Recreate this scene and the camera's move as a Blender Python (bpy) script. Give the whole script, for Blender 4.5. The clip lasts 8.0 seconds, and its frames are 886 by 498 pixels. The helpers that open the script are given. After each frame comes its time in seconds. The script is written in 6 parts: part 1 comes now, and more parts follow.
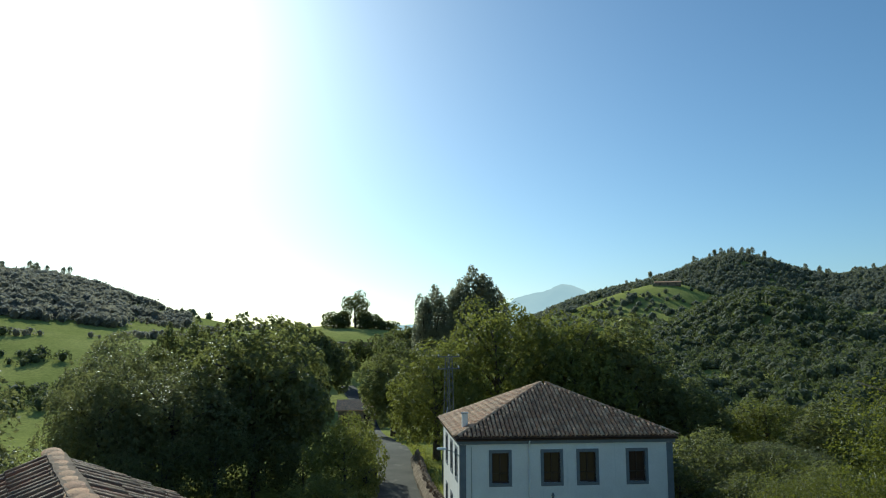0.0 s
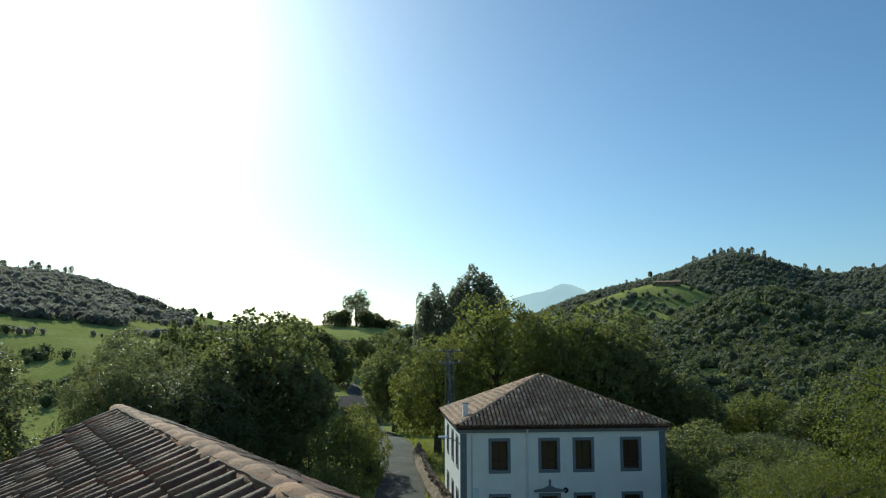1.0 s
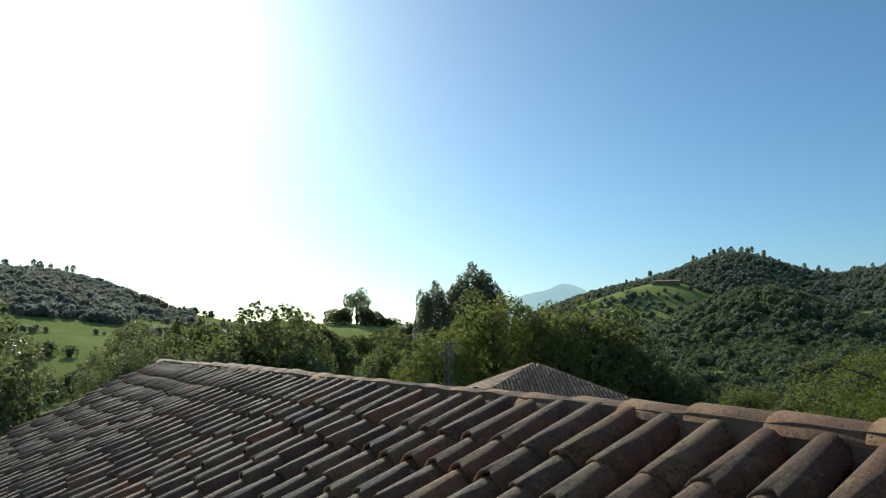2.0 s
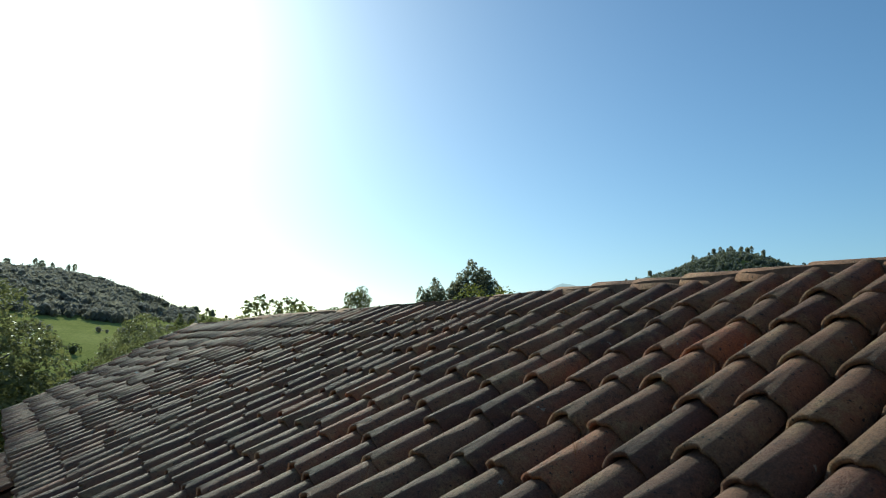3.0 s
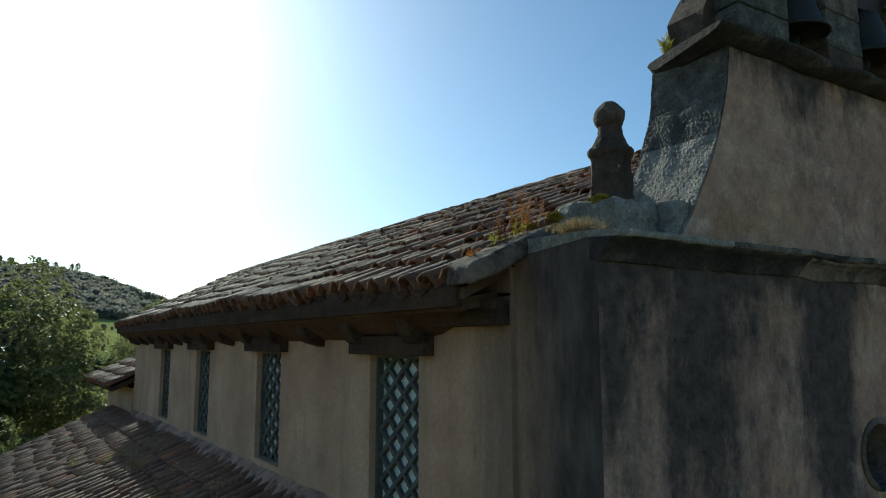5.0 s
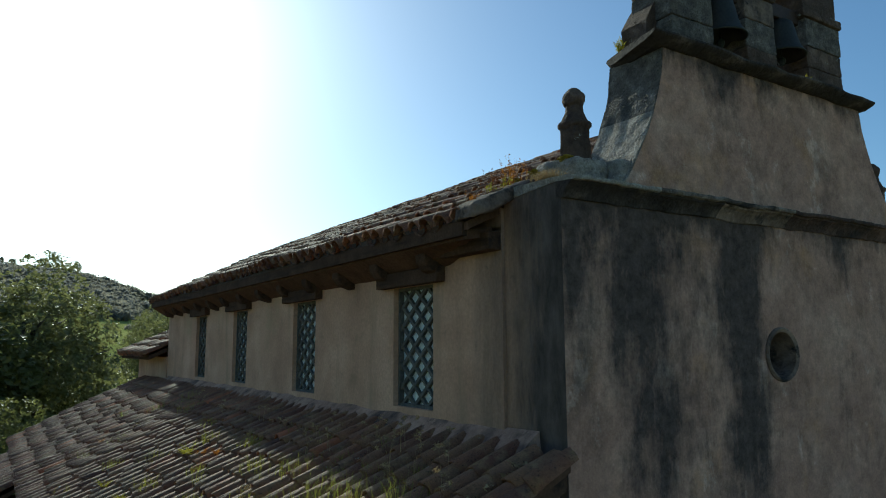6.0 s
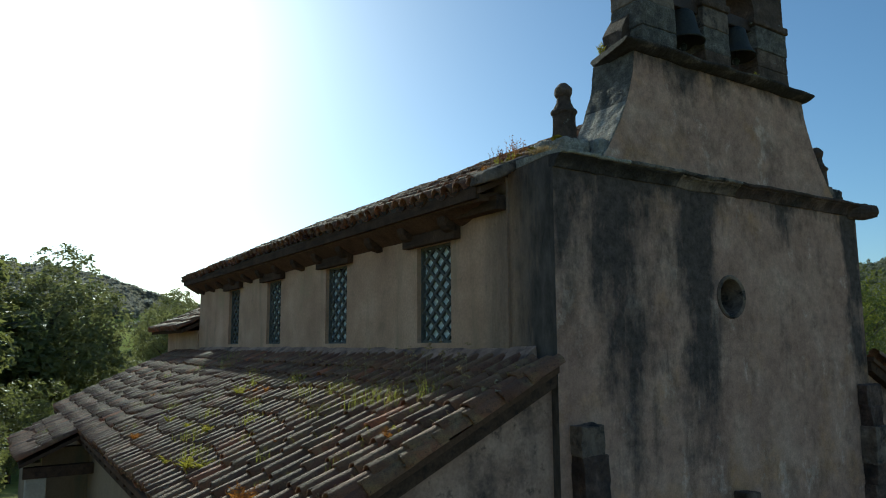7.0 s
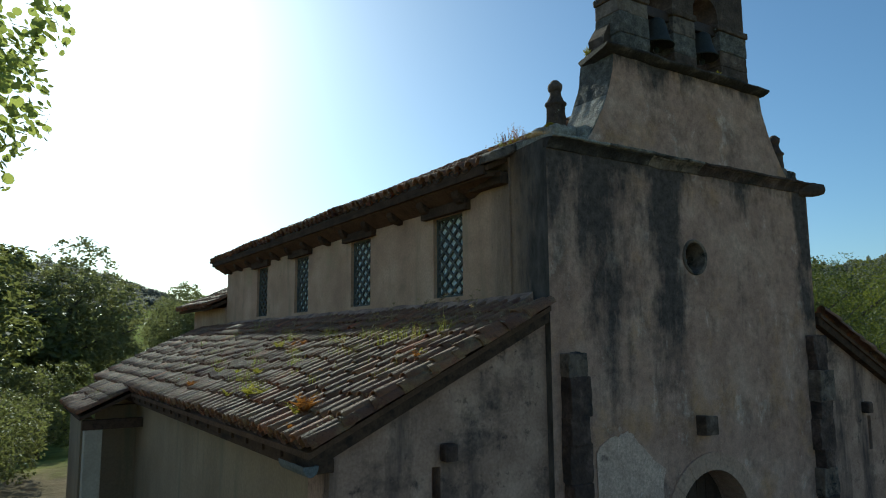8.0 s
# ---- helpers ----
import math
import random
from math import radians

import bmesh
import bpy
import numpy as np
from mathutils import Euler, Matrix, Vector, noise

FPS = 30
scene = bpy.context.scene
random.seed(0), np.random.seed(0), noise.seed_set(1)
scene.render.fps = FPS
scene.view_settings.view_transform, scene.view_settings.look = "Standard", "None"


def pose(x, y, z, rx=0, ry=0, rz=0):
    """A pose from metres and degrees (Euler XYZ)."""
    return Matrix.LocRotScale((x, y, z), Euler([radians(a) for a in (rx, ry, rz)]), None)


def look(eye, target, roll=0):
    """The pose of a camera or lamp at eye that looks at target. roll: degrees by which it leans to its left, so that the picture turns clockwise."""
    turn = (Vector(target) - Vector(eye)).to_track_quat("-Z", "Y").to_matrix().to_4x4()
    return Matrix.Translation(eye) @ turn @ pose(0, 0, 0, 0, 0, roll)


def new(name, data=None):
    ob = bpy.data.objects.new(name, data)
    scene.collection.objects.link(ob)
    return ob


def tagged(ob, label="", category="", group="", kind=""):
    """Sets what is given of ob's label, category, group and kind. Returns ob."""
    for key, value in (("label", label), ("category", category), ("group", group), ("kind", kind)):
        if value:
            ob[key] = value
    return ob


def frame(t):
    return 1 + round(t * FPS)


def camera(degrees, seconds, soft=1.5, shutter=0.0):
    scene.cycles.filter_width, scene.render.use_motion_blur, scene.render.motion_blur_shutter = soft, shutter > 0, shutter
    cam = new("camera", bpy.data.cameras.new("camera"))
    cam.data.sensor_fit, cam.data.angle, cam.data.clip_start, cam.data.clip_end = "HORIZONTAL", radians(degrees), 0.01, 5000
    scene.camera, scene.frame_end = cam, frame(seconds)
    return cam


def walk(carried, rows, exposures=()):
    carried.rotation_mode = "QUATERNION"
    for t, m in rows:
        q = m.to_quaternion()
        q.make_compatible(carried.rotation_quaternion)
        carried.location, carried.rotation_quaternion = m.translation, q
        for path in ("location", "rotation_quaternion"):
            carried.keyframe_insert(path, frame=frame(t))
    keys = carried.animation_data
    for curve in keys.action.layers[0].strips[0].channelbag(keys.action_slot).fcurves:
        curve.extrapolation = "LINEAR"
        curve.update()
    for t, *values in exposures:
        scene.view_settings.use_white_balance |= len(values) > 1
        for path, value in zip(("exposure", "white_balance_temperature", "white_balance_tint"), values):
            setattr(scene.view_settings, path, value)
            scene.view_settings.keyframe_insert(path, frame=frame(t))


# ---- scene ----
cam = camera(64.1, 8.0, soft=1.1)

# seconds, x, y, z, yaw to the right, pitch up, roll
PATH = [
    (0.0, 2.13, 4.56, 9.62, 32.50, 7.60, -0.12), (0.5, 1.625, 3.92, 9.438, 32.50, 7.59, -0.10), (1.0, 1.18, 3.22, 9.213, 32.48, 7.58, -0.09),
    (1.2, 1.00, 2.90, 9.115, 32.47, 7.57, -0.08), (2.3, -0.03, 1.05, 8.365, 32.46, 7.56, -0.07), (2.5, -0.20, 0.745, 8.236, 32.45, 7.56, -0.08),
    (3.0, -0.655, 0.06, 7.89, 32.44, 7.56, -0.04), (3.5, -1.20, -0.70, 7.425, 32.44, 7.60, 0.14), (4.0, -1.715, -1.42, 7.015, 32.42, 7.60, 0.18),
    (4.5, -2.226, -2.09, 6.654, 32.42, 7.60, 0.08), (4.7, -2.415, -2.35, 6.515, 32.42, 7.61, 0.04), (5.8, -3.41, -3.765, 5.763, 32.43, 7.66, -0.27),
    (6.0, -3.60, -4.02, 5.633, 32.44, 7.66, -0.29), (6.5, -4.09, -4.608, 5.313, 32.47, 7.66, -0.31), (7.0, -4.62, -5.25, 4.998, 32.50, 7.57, -0.35),
    (7.5, -5.16, -5.91, 4.677, 32.50, 7.48, -0.40), (8.0, -5.676, -6.557, 4.359, 32.49, 7.41, -0.44),
]


def aimed(x, y, z, yaw, pitch, roll):
    a, p = radians(yaw), radians(pitch)
    return look((x, y, z), (x + math.sin(a) * math.cos(p), y + math.cos(a) * math.cos(p), z + math.sin(p)), roll)


walk(cam, [(t, aimed(*row)) for t, *row in PATH], [(0.0, -0.08, 5850, -10), (8.0, -0.08, 5850, -10)])

# ---- light ----
SUN_AZ, SUN_EL = radians(6.7), radians(26.5)
world = bpy.data.worlds.new("sky")
scene.world = world
world.use_nodes = True
wn = world.node_tree.nodes
sky = wn.new("ShaderNodeTexSky")
sky.sky_type = 'NISHITA'
sky.sun_disc = False
sky.sun_elevation, sky.sun_rotation = SUN_EL, SUN_AZ
sky.altitude, sky.air_density, sky.dust_density, sky.ozone_density = 150, 0.95, 0.95, 4.4
wn["Background"].inputs[1].default_value = 0.12
world.node_tree.links.new(sky.outputs[0], wn["Background"].inputs[0])
sun = new("sun", bpy.data.lights.new("sun", 'SUN'))
sun.data.energy, sun.data.angle, sun.data.color = 4.5, radians(0.6), (1.0, 0.93, 0.80)
to_sun = Vector((math.sin(SUN_AZ) * math.cos(SUN_EL), math.cos(SUN_AZ) * math.cos(SUN_EL), math.sin(SUN_EL)))
sun.matrix_world = look(to_sun * 60, (0, 0, 0))


# ---- materials ----
def ramp_node(nt, stops):
    r = nt.nodes.new("ShaderNodeValToRGB")
    e = r.color_ramp.elements
    while len(e) < len(stops):
        e.new(0.5)
    for el, (p, c) in zip(e, stops):
        el.position, el.color = p, (*c, 1.0)
    return r


def noise_node(nt, vec, scale, detail=6.0, rough=0.55, stretch=(1, 1, 1)):
    m = nt.nodes.new("ShaderNodeMapping")
    m.inputs["Scale"].default_value = stretch
    nt.links.new(vec, m.inputs["Vector"])
    n = nt.nodes.new("ShaderNodeTexNoise")
    n.inputs["Scale"].default_value, n.inputs["Detail"].default_value, n.inputs["Roughness"].default_value = scale, detail, rough
    nt.links.new(m.outputs[0], n.inputs["Vector"])
    return n.outputs["Fac"]


def mixed(nt, fac, a, b, mode='MIX'):
    m = nt.nodes.new("ShaderNodeMix")
    m.data_type, m.blend_type = 'RGBA', mode
    for key, v in ((0, fac), (6, a), (7, b)):
        if isinstance(v, bpy.types.NodeSocket):
            nt.links.new(v, m.inputs[key])
        elif key == 0:
            m.inputs[0].default_value = v
        else:
            m.inputs[key].default_value = (*v, 1.0)
    return m.outputs[2]


def edge_of(nt, value, lo, hi):
    m = nt.nodes.new("ShaderNodeMapRange")
    m.inputs[1].default_value, m.inputs[2].default_value = lo, hi
    nt.links.new(value, m.inputs[0])
    return m.outputs[0]


def start_material(name, rough=0.9):
    mat = bpy.data.materials.new(name)
    mat.use_nodes = True
    nt = mat.node_tree
    bsdf = nt.nodes["Principled BSDF"]
    bsdf.inputs["Roughness"].default_value = rough
    bsdf.inputs["Specular IOR Level"].default_value = 0.25
    pos = nt.nodes.new("ShaderNodeNewGeometry").outputs["Position"]
    return mat, nt, bsdf, pos


def bumped(nt, bsdf, height, strength, dist):
    b = nt.nodes.new("ShaderNodeBump")
    b.inputs["Strength"].default_value, b.inputs["Distance"].default_value = strength, dist
    nt.links.new(height, b.inputs["Height"])
    nt.links.new(b.outputs[0], bsdf.inputs["Normal"])


def surface(name, stops, scale=3.0, fine=40.0, rough=0.9, bump=0.4, dist=0.01, spots=None, streaks=None, spec=0.25, metal=0.0, grit=0.35, corner=None, drip=None):
    """A two-scale surface: broad mottling in the given stops, fine grain, and wear as spots or hanging streaks."""
    mat, nt, bsdf, pos = start_material(name, rough)
    bsdf.inputs["Specular IOR Level"].default_value = spec
    bsdf.inputs["Metallic"].default_value = metal
    broad = noise_node(nt, pos, scale, 8, 0.6)
    r = ramp_node(nt, stops)
    nt.links.new(edge_of(nt, broad, 0.25, 0.75), r.inputs[0])
    col = r.outputs[0]
    grain = noise_node(nt, pos, fine, 5, 0.65)
    g = ramp_node(nt, [(0.0, (1 - grit,) * 3), (1.0, (1 + grit * 0.85,) * 3)])
    nt.links.new(edge_of(nt, grain, 0.25, 0.75), g.inputs[0])
    col = mixed(nt, 1.0, col, g.outputs[0], 'MULTIPLY')
    for colour, s, lo, hi, stretch in (streaks or []):
        col = mixed(nt, edge_of(nt, noise_node(nt, pos, s, 5, 0.6, stretch), lo, hi), col, colour)
    for colour, s, lo, hi in (spots or []):
        col = mixed(nt, edge_of(nt, noise_node(nt, pos, s, 7, 0.7), lo, hi), col, colour)
    if corner:
        # algae that spreads from the wet corner of the wall, with a ragged edge
        colour, reach = corner
        xyz = nt.nodes.new("ShaderNodeSeparateXYZ")
        nt.links.new(pos, xyz.inputs[0])
        ragged = nt.nodes.new("ShaderNodeMath")
        ragged.operation = 'MULTIPLY_ADD'
        nt.links.new(noise_node(nt, pos, 2.6, 8, 0.75, (1, 1, 0.22)), ragged.inputs[0])
        ragged.inputs[1].default_value = 1.5
        nt.links.new(xyz.outputs[1], ragged.inputs[2])
        col = mixed(nt, edge_of(nt, ragged.outputs[0], reach + 1.25, reach + 0.25), col, mixed(nt, edge_of(nt, noise_node(nt, pos, 3.0, 8, 0.75, (1, 1, 0.4)), 0.40, 0.66), colour, tuple(2.6 * q for q in colour)))
    if drip:
        # dirt that has run down from the ledge at the given height
        colour, ledge, reach = drip
        xyz = nt.nodes.new("ShaderNodeSeparateXYZ")
        nt.links.new(pos, xyz.inputs[0])
        fall = nt.nodes.new("ShaderNodeMath")
        fall.operation = 'MULTIPLY_ADD'
        nt.links.new(xyz.outputs[2], fall.inputs[0])
        fall.inputs[1].default_value, fall.inputs[2].default_value = 0.45 / reach, -0.45 * ledge / reach
        runs = nt.nodes.new("ShaderNodeMath")
        nt.links.new(mixed(nt, 0.3, noise_node(nt, pos, 1.3, 6, 0.65, (1, 1, 0.08)), noise_node(nt, pos, 3.5, 7, 0.7)), runs.inputs[0])
        nt.links.new(fall.outputs[0], runs.inputs[1])
        col = mixed(nt, edge_of(nt, runs.outputs[0], 0.35, 0.46), col, mixed(nt, 0.90, col, mixed(nt, edge_of(nt, noise_node(nt, pos, 6.0, 8, 0.7), 0.35, 0.65), colour, tuple(1.9 * q for q in colour))))
    nt.links.new(col, bsdf.inputs["Base Color"])
    bumped(nt, bsdf, mixed(nt, 0.45, grain, broad), bump, dist)
    return mat


def tile_material(name, stops, lichen, grime, rough=0.74, island=False):
    """Old clay: every tile its own shade, grey and ochre films of lichen, black crusts, a pale rubbed edge and grit."""
    mat, nt, bsdf, pos = start_material(name, rough)
    bsdf.inputs["Specular IOR Level"].default_value = 0.34
    if island:
        rnd = nt.nodes.new("ShaderNodeNewGeometry").outputs["Random Per Island"]
    else:
        rnd = nt.nodes.new("ShaderNodeObjectInfo").outputs["Random"]
    r = ramp_node(nt, stops)
    nt.links.new(rnd, r.inputs[0])
    col = mixed(nt, edge_of(nt, noise_node(nt, pos, 1.1, 6, 0.65), 0.42, 0.72), r.outputs[0], grime)
    film = noise_node(nt, pos, 5.0, 9, 0.75)
    col = mixed(nt, edge_of(nt, film, 0.50, 0.66), col, mixed(nt, 0.55, col, lichen))
    mid = noise_node(nt, pos, 13.0, 9, 0.78)
    col = mixed(nt, edge_of(nt, mid, 0.53, 0.64), col, mixed(nt, 0.65, col, (0.045, 0.032, 0.027)))
    patch = noise_node(nt, pos, 11.0, 4, 0.55)
    col = mixed(nt, edge_of(nt, patch, 0.70, 0.74), col, (0.36, 0.34, 0.29))
    crumbs = noise_node(nt, pos, 48.0, 5, 0.65)
    col = mixed(nt, edge_of(nt, crumbs, 0.60, 0.68), col, (0.030, 0.022, 0.018))
    fine = noise_node(nt, pos, 120.0, 5, 0.75)
    g = ramp_node(nt, [(0.0, (0.5, 0.5, 0.5)), (1.0, (1.5, 1.45, 1.4))])
    nt.links.new(edge_of(nt, fine, 0.28, 0.72), g.inputs[0])
    col = mixed(nt, 1.0, col, g.outputs[0], 'MULTIPLY')
    nt.links.new(col, bsdf.inputs["Base Color"])
    bumped(nt, bsdf, mixed(nt, 0.35, mixed(nt, 0.5, crumbs, mid), fine), 1.0, 0.020)
    return mat


def leaf_material(name, dark, light, through_colour, share=0.45, gloss=0.45, sheen=0.0):
    """Leaves: diffuse and gloss on top, light that comes through from behind, and each leaf its own shade."""
    mat = bpy.data.materials.new(name)
    mat.use_nodes = True
    nt = mat.node_tree
    bsdf = nt.nodes["Principled BSDF"]
    bsdf.inputs["Roughness"].default_value = gloss
    bsdf.inputs["Specular IOR Level"].default_value = 0.3
    bsdf.inputs["Sheen Weight"].default_value, bsdf.inputs["Sheen Roughness"].default_value = sheen, 0.45
    geo = nt.nodes.new("ShaderNodeNewGeometry")
    r = ramp_node(nt, [(0.0, dark), (1.0, light)])
    nt.links.new(geo.outputs["Random Per Island"], r.inputs[0])
    broad = noise_node(nt, geo.outputs["Position"], 0.35, 4, 0.6)
    col = mixed(nt, edge_of(nt, broad, 0.35, 0.65), r.outputs[0], mixed(nt, 0.5, r.outputs[0], light))
    nt.links.new(col, bsdf.inputs["Base Color"])
    tr = nt.nodes.new("ShaderNodeBsdfTranslucent")
    nt.links.new(mixed(nt, 0.6, col, through_colour), tr.inputs["Color"])
    mx = nt.nodes.new("ShaderNodeMixShader")
    mx.inputs[0].default_value = share
    nt.links.new(bsdf.outputs[0], mx.inputs[1])
    nt.links.new(tr.outputs[0], mx.inputs[2])
    nt.links.new(mx.outputs[0], nt.nodes["Material Output"].inputs["Surface"])
    return mat




def calc(nt, op, a, b, c=None):
    m = nt.nodes.new("ShaderNodeMath")
    m.operation = op
    for k, q in enumerate((a, b) if c is None else (a, b, c)):
        if isinstance(q, bpy.types.NodeSocket):
            nt.links.new(q, m.inputs[k])
        else:
            m.inputs[k].default_value = q
    return m.outputs[0]


def stucco(name, ledge, reach, runs=(), black_level=0.0):
    """Old mauve-brown lime render: blotches, worn pale crust, ochre patches, and black streaks that hang from the ledge at the given places."""
    mat, nt, bsdf, pos = start_material(name, 0.95)
    bsdf.inputs["Specular IOR Level"].default_value = 0.15
    r = ramp_node(nt, [(0.0, (0.33, 0.187, 0.138)), (0.5, (0.47, 0.282, 0.207)), (1.0, (0.62, 0.405, 0.303))])
    nt.links.new(edge_of(nt, noise_node(nt, pos, 1.5, 9, 0.68), 0.28, 0.72), r.inputs[0])
    col = r.outputs[0]
    col = mixed(nt, edge_of(nt, noise_node(nt, pos, 0.8, 7, 0.66), 0.54, 0.72), col, (0.50, 0.270, 0.130))
    col = mixed(nt, edge_of(nt, noise_node(nt, pos, 2.3, 10, 0.74, (1, 1, 0.7)), 0.57, 0.62), col, mixed(nt, 0.55, col, (0.72, 0.53, 0.43)))
    col = mixed(nt, edge_of(nt, noise_node(nt, pos, 2.2, 9, 0.70, (1, 1, 0.75)), 0.51, 0.64), col, mixed(nt, 0.45, col, (0.13, 0.086, 0.066)))
    col = mixed(nt, edge_of(nt, noise_node(nt, pos, 13.0, 8, 0.72), 0.63, 0.68), col, mixed(nt, 0.35, col, (0.80, 0.60, 0.47)))
    crust = noise_node(nt, pos, 9.0, 10, 0.78)
    g = ramp_node(nt, [(0.0, (0.72, 0.72, 0.73)), (0.5, (0.98, 0.98, 0.98)), (1.0, (1.26, 1.24, 1.21))])
    nt.links.new(edge_of(nt, crust, 0.32, 0.68), g.inputs[0])
    col = mixed(nt, 1.0, col, g.outputs[0], 'MULTIPLY')
    grain = noise_node(nt, pos, 42.0, 5, 0.7)
    g = ramp_node(nt, [(0.0, (0.80, 0.80, 0.80)), (1.0, (1.17, 1.16, 1.15))])
    nt.links.new(edge_of(nt, grain, 0.28, 0.72), g.inputs[0])
    col = mixed(nt, 1.0, col, g.outputs[0], 'MULTIPLY')
    # streaks: chance runs plus the known ones, weaker further below the ledge, with torn edges
    xyz = nt.nodes.new("ShaderNodeSeparateXYZ")
    nt.links.new(pos, xyz.inputs[0])
    fall = edge_of(nt, xyz.outputs[2], ledge - reach, ledge)
    torn = noise_node(nt, pos, 3.0, 10, 0.74, (1, 1, 0.48))
    chance = noise_node(nt, pos, 1.5, 5, 0.62, (1, 1, 0.045))
    wet = calc(nt, 'MULTIPLY_ADD', calc(nt, 'SUBTRACT', chance, 0.5), 1.7, calc(nt, 'MULTIPLY_ADD', edge_of(nt, xyz.outputs[2], ledge - 0.40, ledge - 0.03), 0.42, calc(nt, 'MULTIPLY_ADD', fall, 0.42, black_level)))
    for centre, half, share, down in runs:
        wander = calc(nt, 'MULTIPLY_ADD', calc(nt, 'SUBTRACT', noise_node(nt, pos, 0.9, 4, 0.6, (0, 0, 1)), 0.5), 0.9, xyz.outputs[0])
        band = edge_of(nt, calc(nt, 'ABSOLUTE', calc(nt, 'SUBTRACT', wander, centre), 0.0), half, half * 0.25)
        wet = calc(nt, 'MULTIPLY_ADD', calc(nt, 'MULTIPLY', band, edge_of(nt, xyz.outputs[2], ledge - down, ledge - down * 0.35)), share, wet)
    wet = calc(nt, 'MULTIPLY_ADD', calc(nt, 'SUBTRACT', noise_node(nt, pos, 0.55, 4, 0.6), 0.5), 1.5, wet)
    wet = calc(nt, 'MULTIPLY_ADD', calc(nt, 'SUBTRACT', torn, 0.5), 2.1, wet)
    black = mixed(nt, edge_of(nt, crust, 0.40, 0.66), (0.042, 0.033, 0.031), (0.125, 0.098, 0.086))
    col = mixed(nt, edge_of(nt, wet, 0.42, 0.98), col, mixed(nt, 0.93, col, black))
    nt.links.new(col, bsdf.inputs["Base Color"])
    bumped(nt, bsdf, mixed(nt, 0.4, crust, grain), 0.9, 0.022)
    return mat


M_STUCCO = stucco("aged_lime_render", 6.85, 3.2, ((0.20, 0.45, 0.46, 3.6), (0.75, 0.45, 0.44, 3.4), (2.30, 0.50, 0.64, 7.5), (3.9, 0.45, 0.36, 1.6), (5.5, 0.42, 0.54, 6.0), (1.4, 0.9, 0.28, 9.0)))
M_STUCCO_TOP = stucco("aged_lime_render_gable", 8.25, 0.9, (), 0.05)
M_SIDE = surface("ochre_lime_render", [(0.0, (0.38, 0.225, 0.150)), (0.5, (0.53, 0.325, 0.215)), (1.0, (0.66, 0.43, 0.30))], 1.2, 28, 0.95, 0.4, 0.010, grit=0.20,
                 spots=[((0.28, 0.20, 0.125), 1.6, 0.58, 0.78), ((0.42, 0.32, 0.19), 0.7, 0.58, 0.74), ((0.30, 0.21, 0.14), 6.0, 0.62, 0.75)], streaks=[((0.32, 0.23, 0.145), 2.4, 0.55, 0.75, (1.0, 1.0, 0.15))],
                 corner=((0.060, 0.047, 0.041), 0.78))
M_AISLE = surface("dark_streaked_render", [(0.0, (0.22, 0.128, 0.094)), (0.5, (0.40, 0.245, 0.178)), (1.0, (0.57, 0.375, 0.275))], 1.8, 28, 0.95, 0.6, 0.014, grit=0.26,
                  streaks=[((0.083, 0.057, 0.050), 2.6, 0.50, 0.68, (1.0, 1.0, 0.16))], spots=[((0.066, 0.048, 0.042), 1.3, 0.52, 0.68), ((0.055, 0.040, 0.037), 6.0, 0.58, 0.72)])
M_AISLE_SIDE = surface("olive_lime_render", [(0.0, (0.23, 0.158, 0.100)), (1.0, (0.36, 0.255, 0.165))], 0.8, 24, 0.95, 0.3, 0.010, grit=0.16, streaks=[((0.17, 0.15, 0.10), 2.0, 0.55, 0.75, (1.0, 1.0, 0.12))])
M_STONE = surface("weathered_sandstone", [(0.0, (0.072, 0.049, 0.038)), (0.5, (0.19, 0.135, 0.104)), (1.0, (0.36, 0.265, 0.21))], 2.6, 22, 0.95, 0.9, 0.03,
                  spots=[((0.42, 0.42, 0.36), 6.0, 0.66, 0.72), ((0.02, 0.02, 0.021), 3.0, 0.52, 0.64)])
M_DARKSTONE = surface("blackened_sandstone", [(0.0, (0.046, 0.030, 0.023)), (0.6, (0.122, 0.080, 0.060)), (1.0, (0.28, 0.19, 0.145))], 4.2, 30, 0.95, 1.0, 0.05,
                      spots=[((0.45, 0.45, 0.39), 4.5, 0.655, 0.69)])
M_EAVESBED = surface("dark_eaves_mortar", [(0.0, (0.045, 0.033, 0.028)), (1.0, (0.13, 0.095, 0.078))], 5.0, 40, 0.95, 0.8, 0.02)
# blackened stone, its colour darkened further for the shade under the ledges
M_CORNICE = surface("shade_dark_ledge_stone", [(0.0, (0.022, 0.017, 0.015)), (0.6, (0.066, 0.051, 0.044)), (1.0, (0.22, 0.17, 0.14))], 4.0, 30, 0.95, 1.0, 0.05, grit=0.4)
M_PIER = surface("blackened_pier_stone", [(0.0, (0.036, 0.023, 0.019)), (0.5, (0.090, 0.056, 0.045)), (1.0, (0.22, 0.142, 0.112))], 3.5, 26, 0.95, 1.0, 0.04, grit=0.4, spots=[((0.03, 0.026, 0.024), 1.6, 0.50, 0.68)])
M_PITTED = surface("pitted_lichen_stone", [(0.0, (0.22, 0.185, 0.155)), (0.5, (0.39, 0.335, 0.285)), (1.0, (0.56, 0.50, 0.425))], 11.0, 48, 0.95, 1.0, 0.06, grit=0.45,
                   spots=[((0.17, 0.155, 0.135), 1.6, 0.58, 0.76), ((0.15, 0.135, 0.115), 34.0, 0.57, 0.68)])
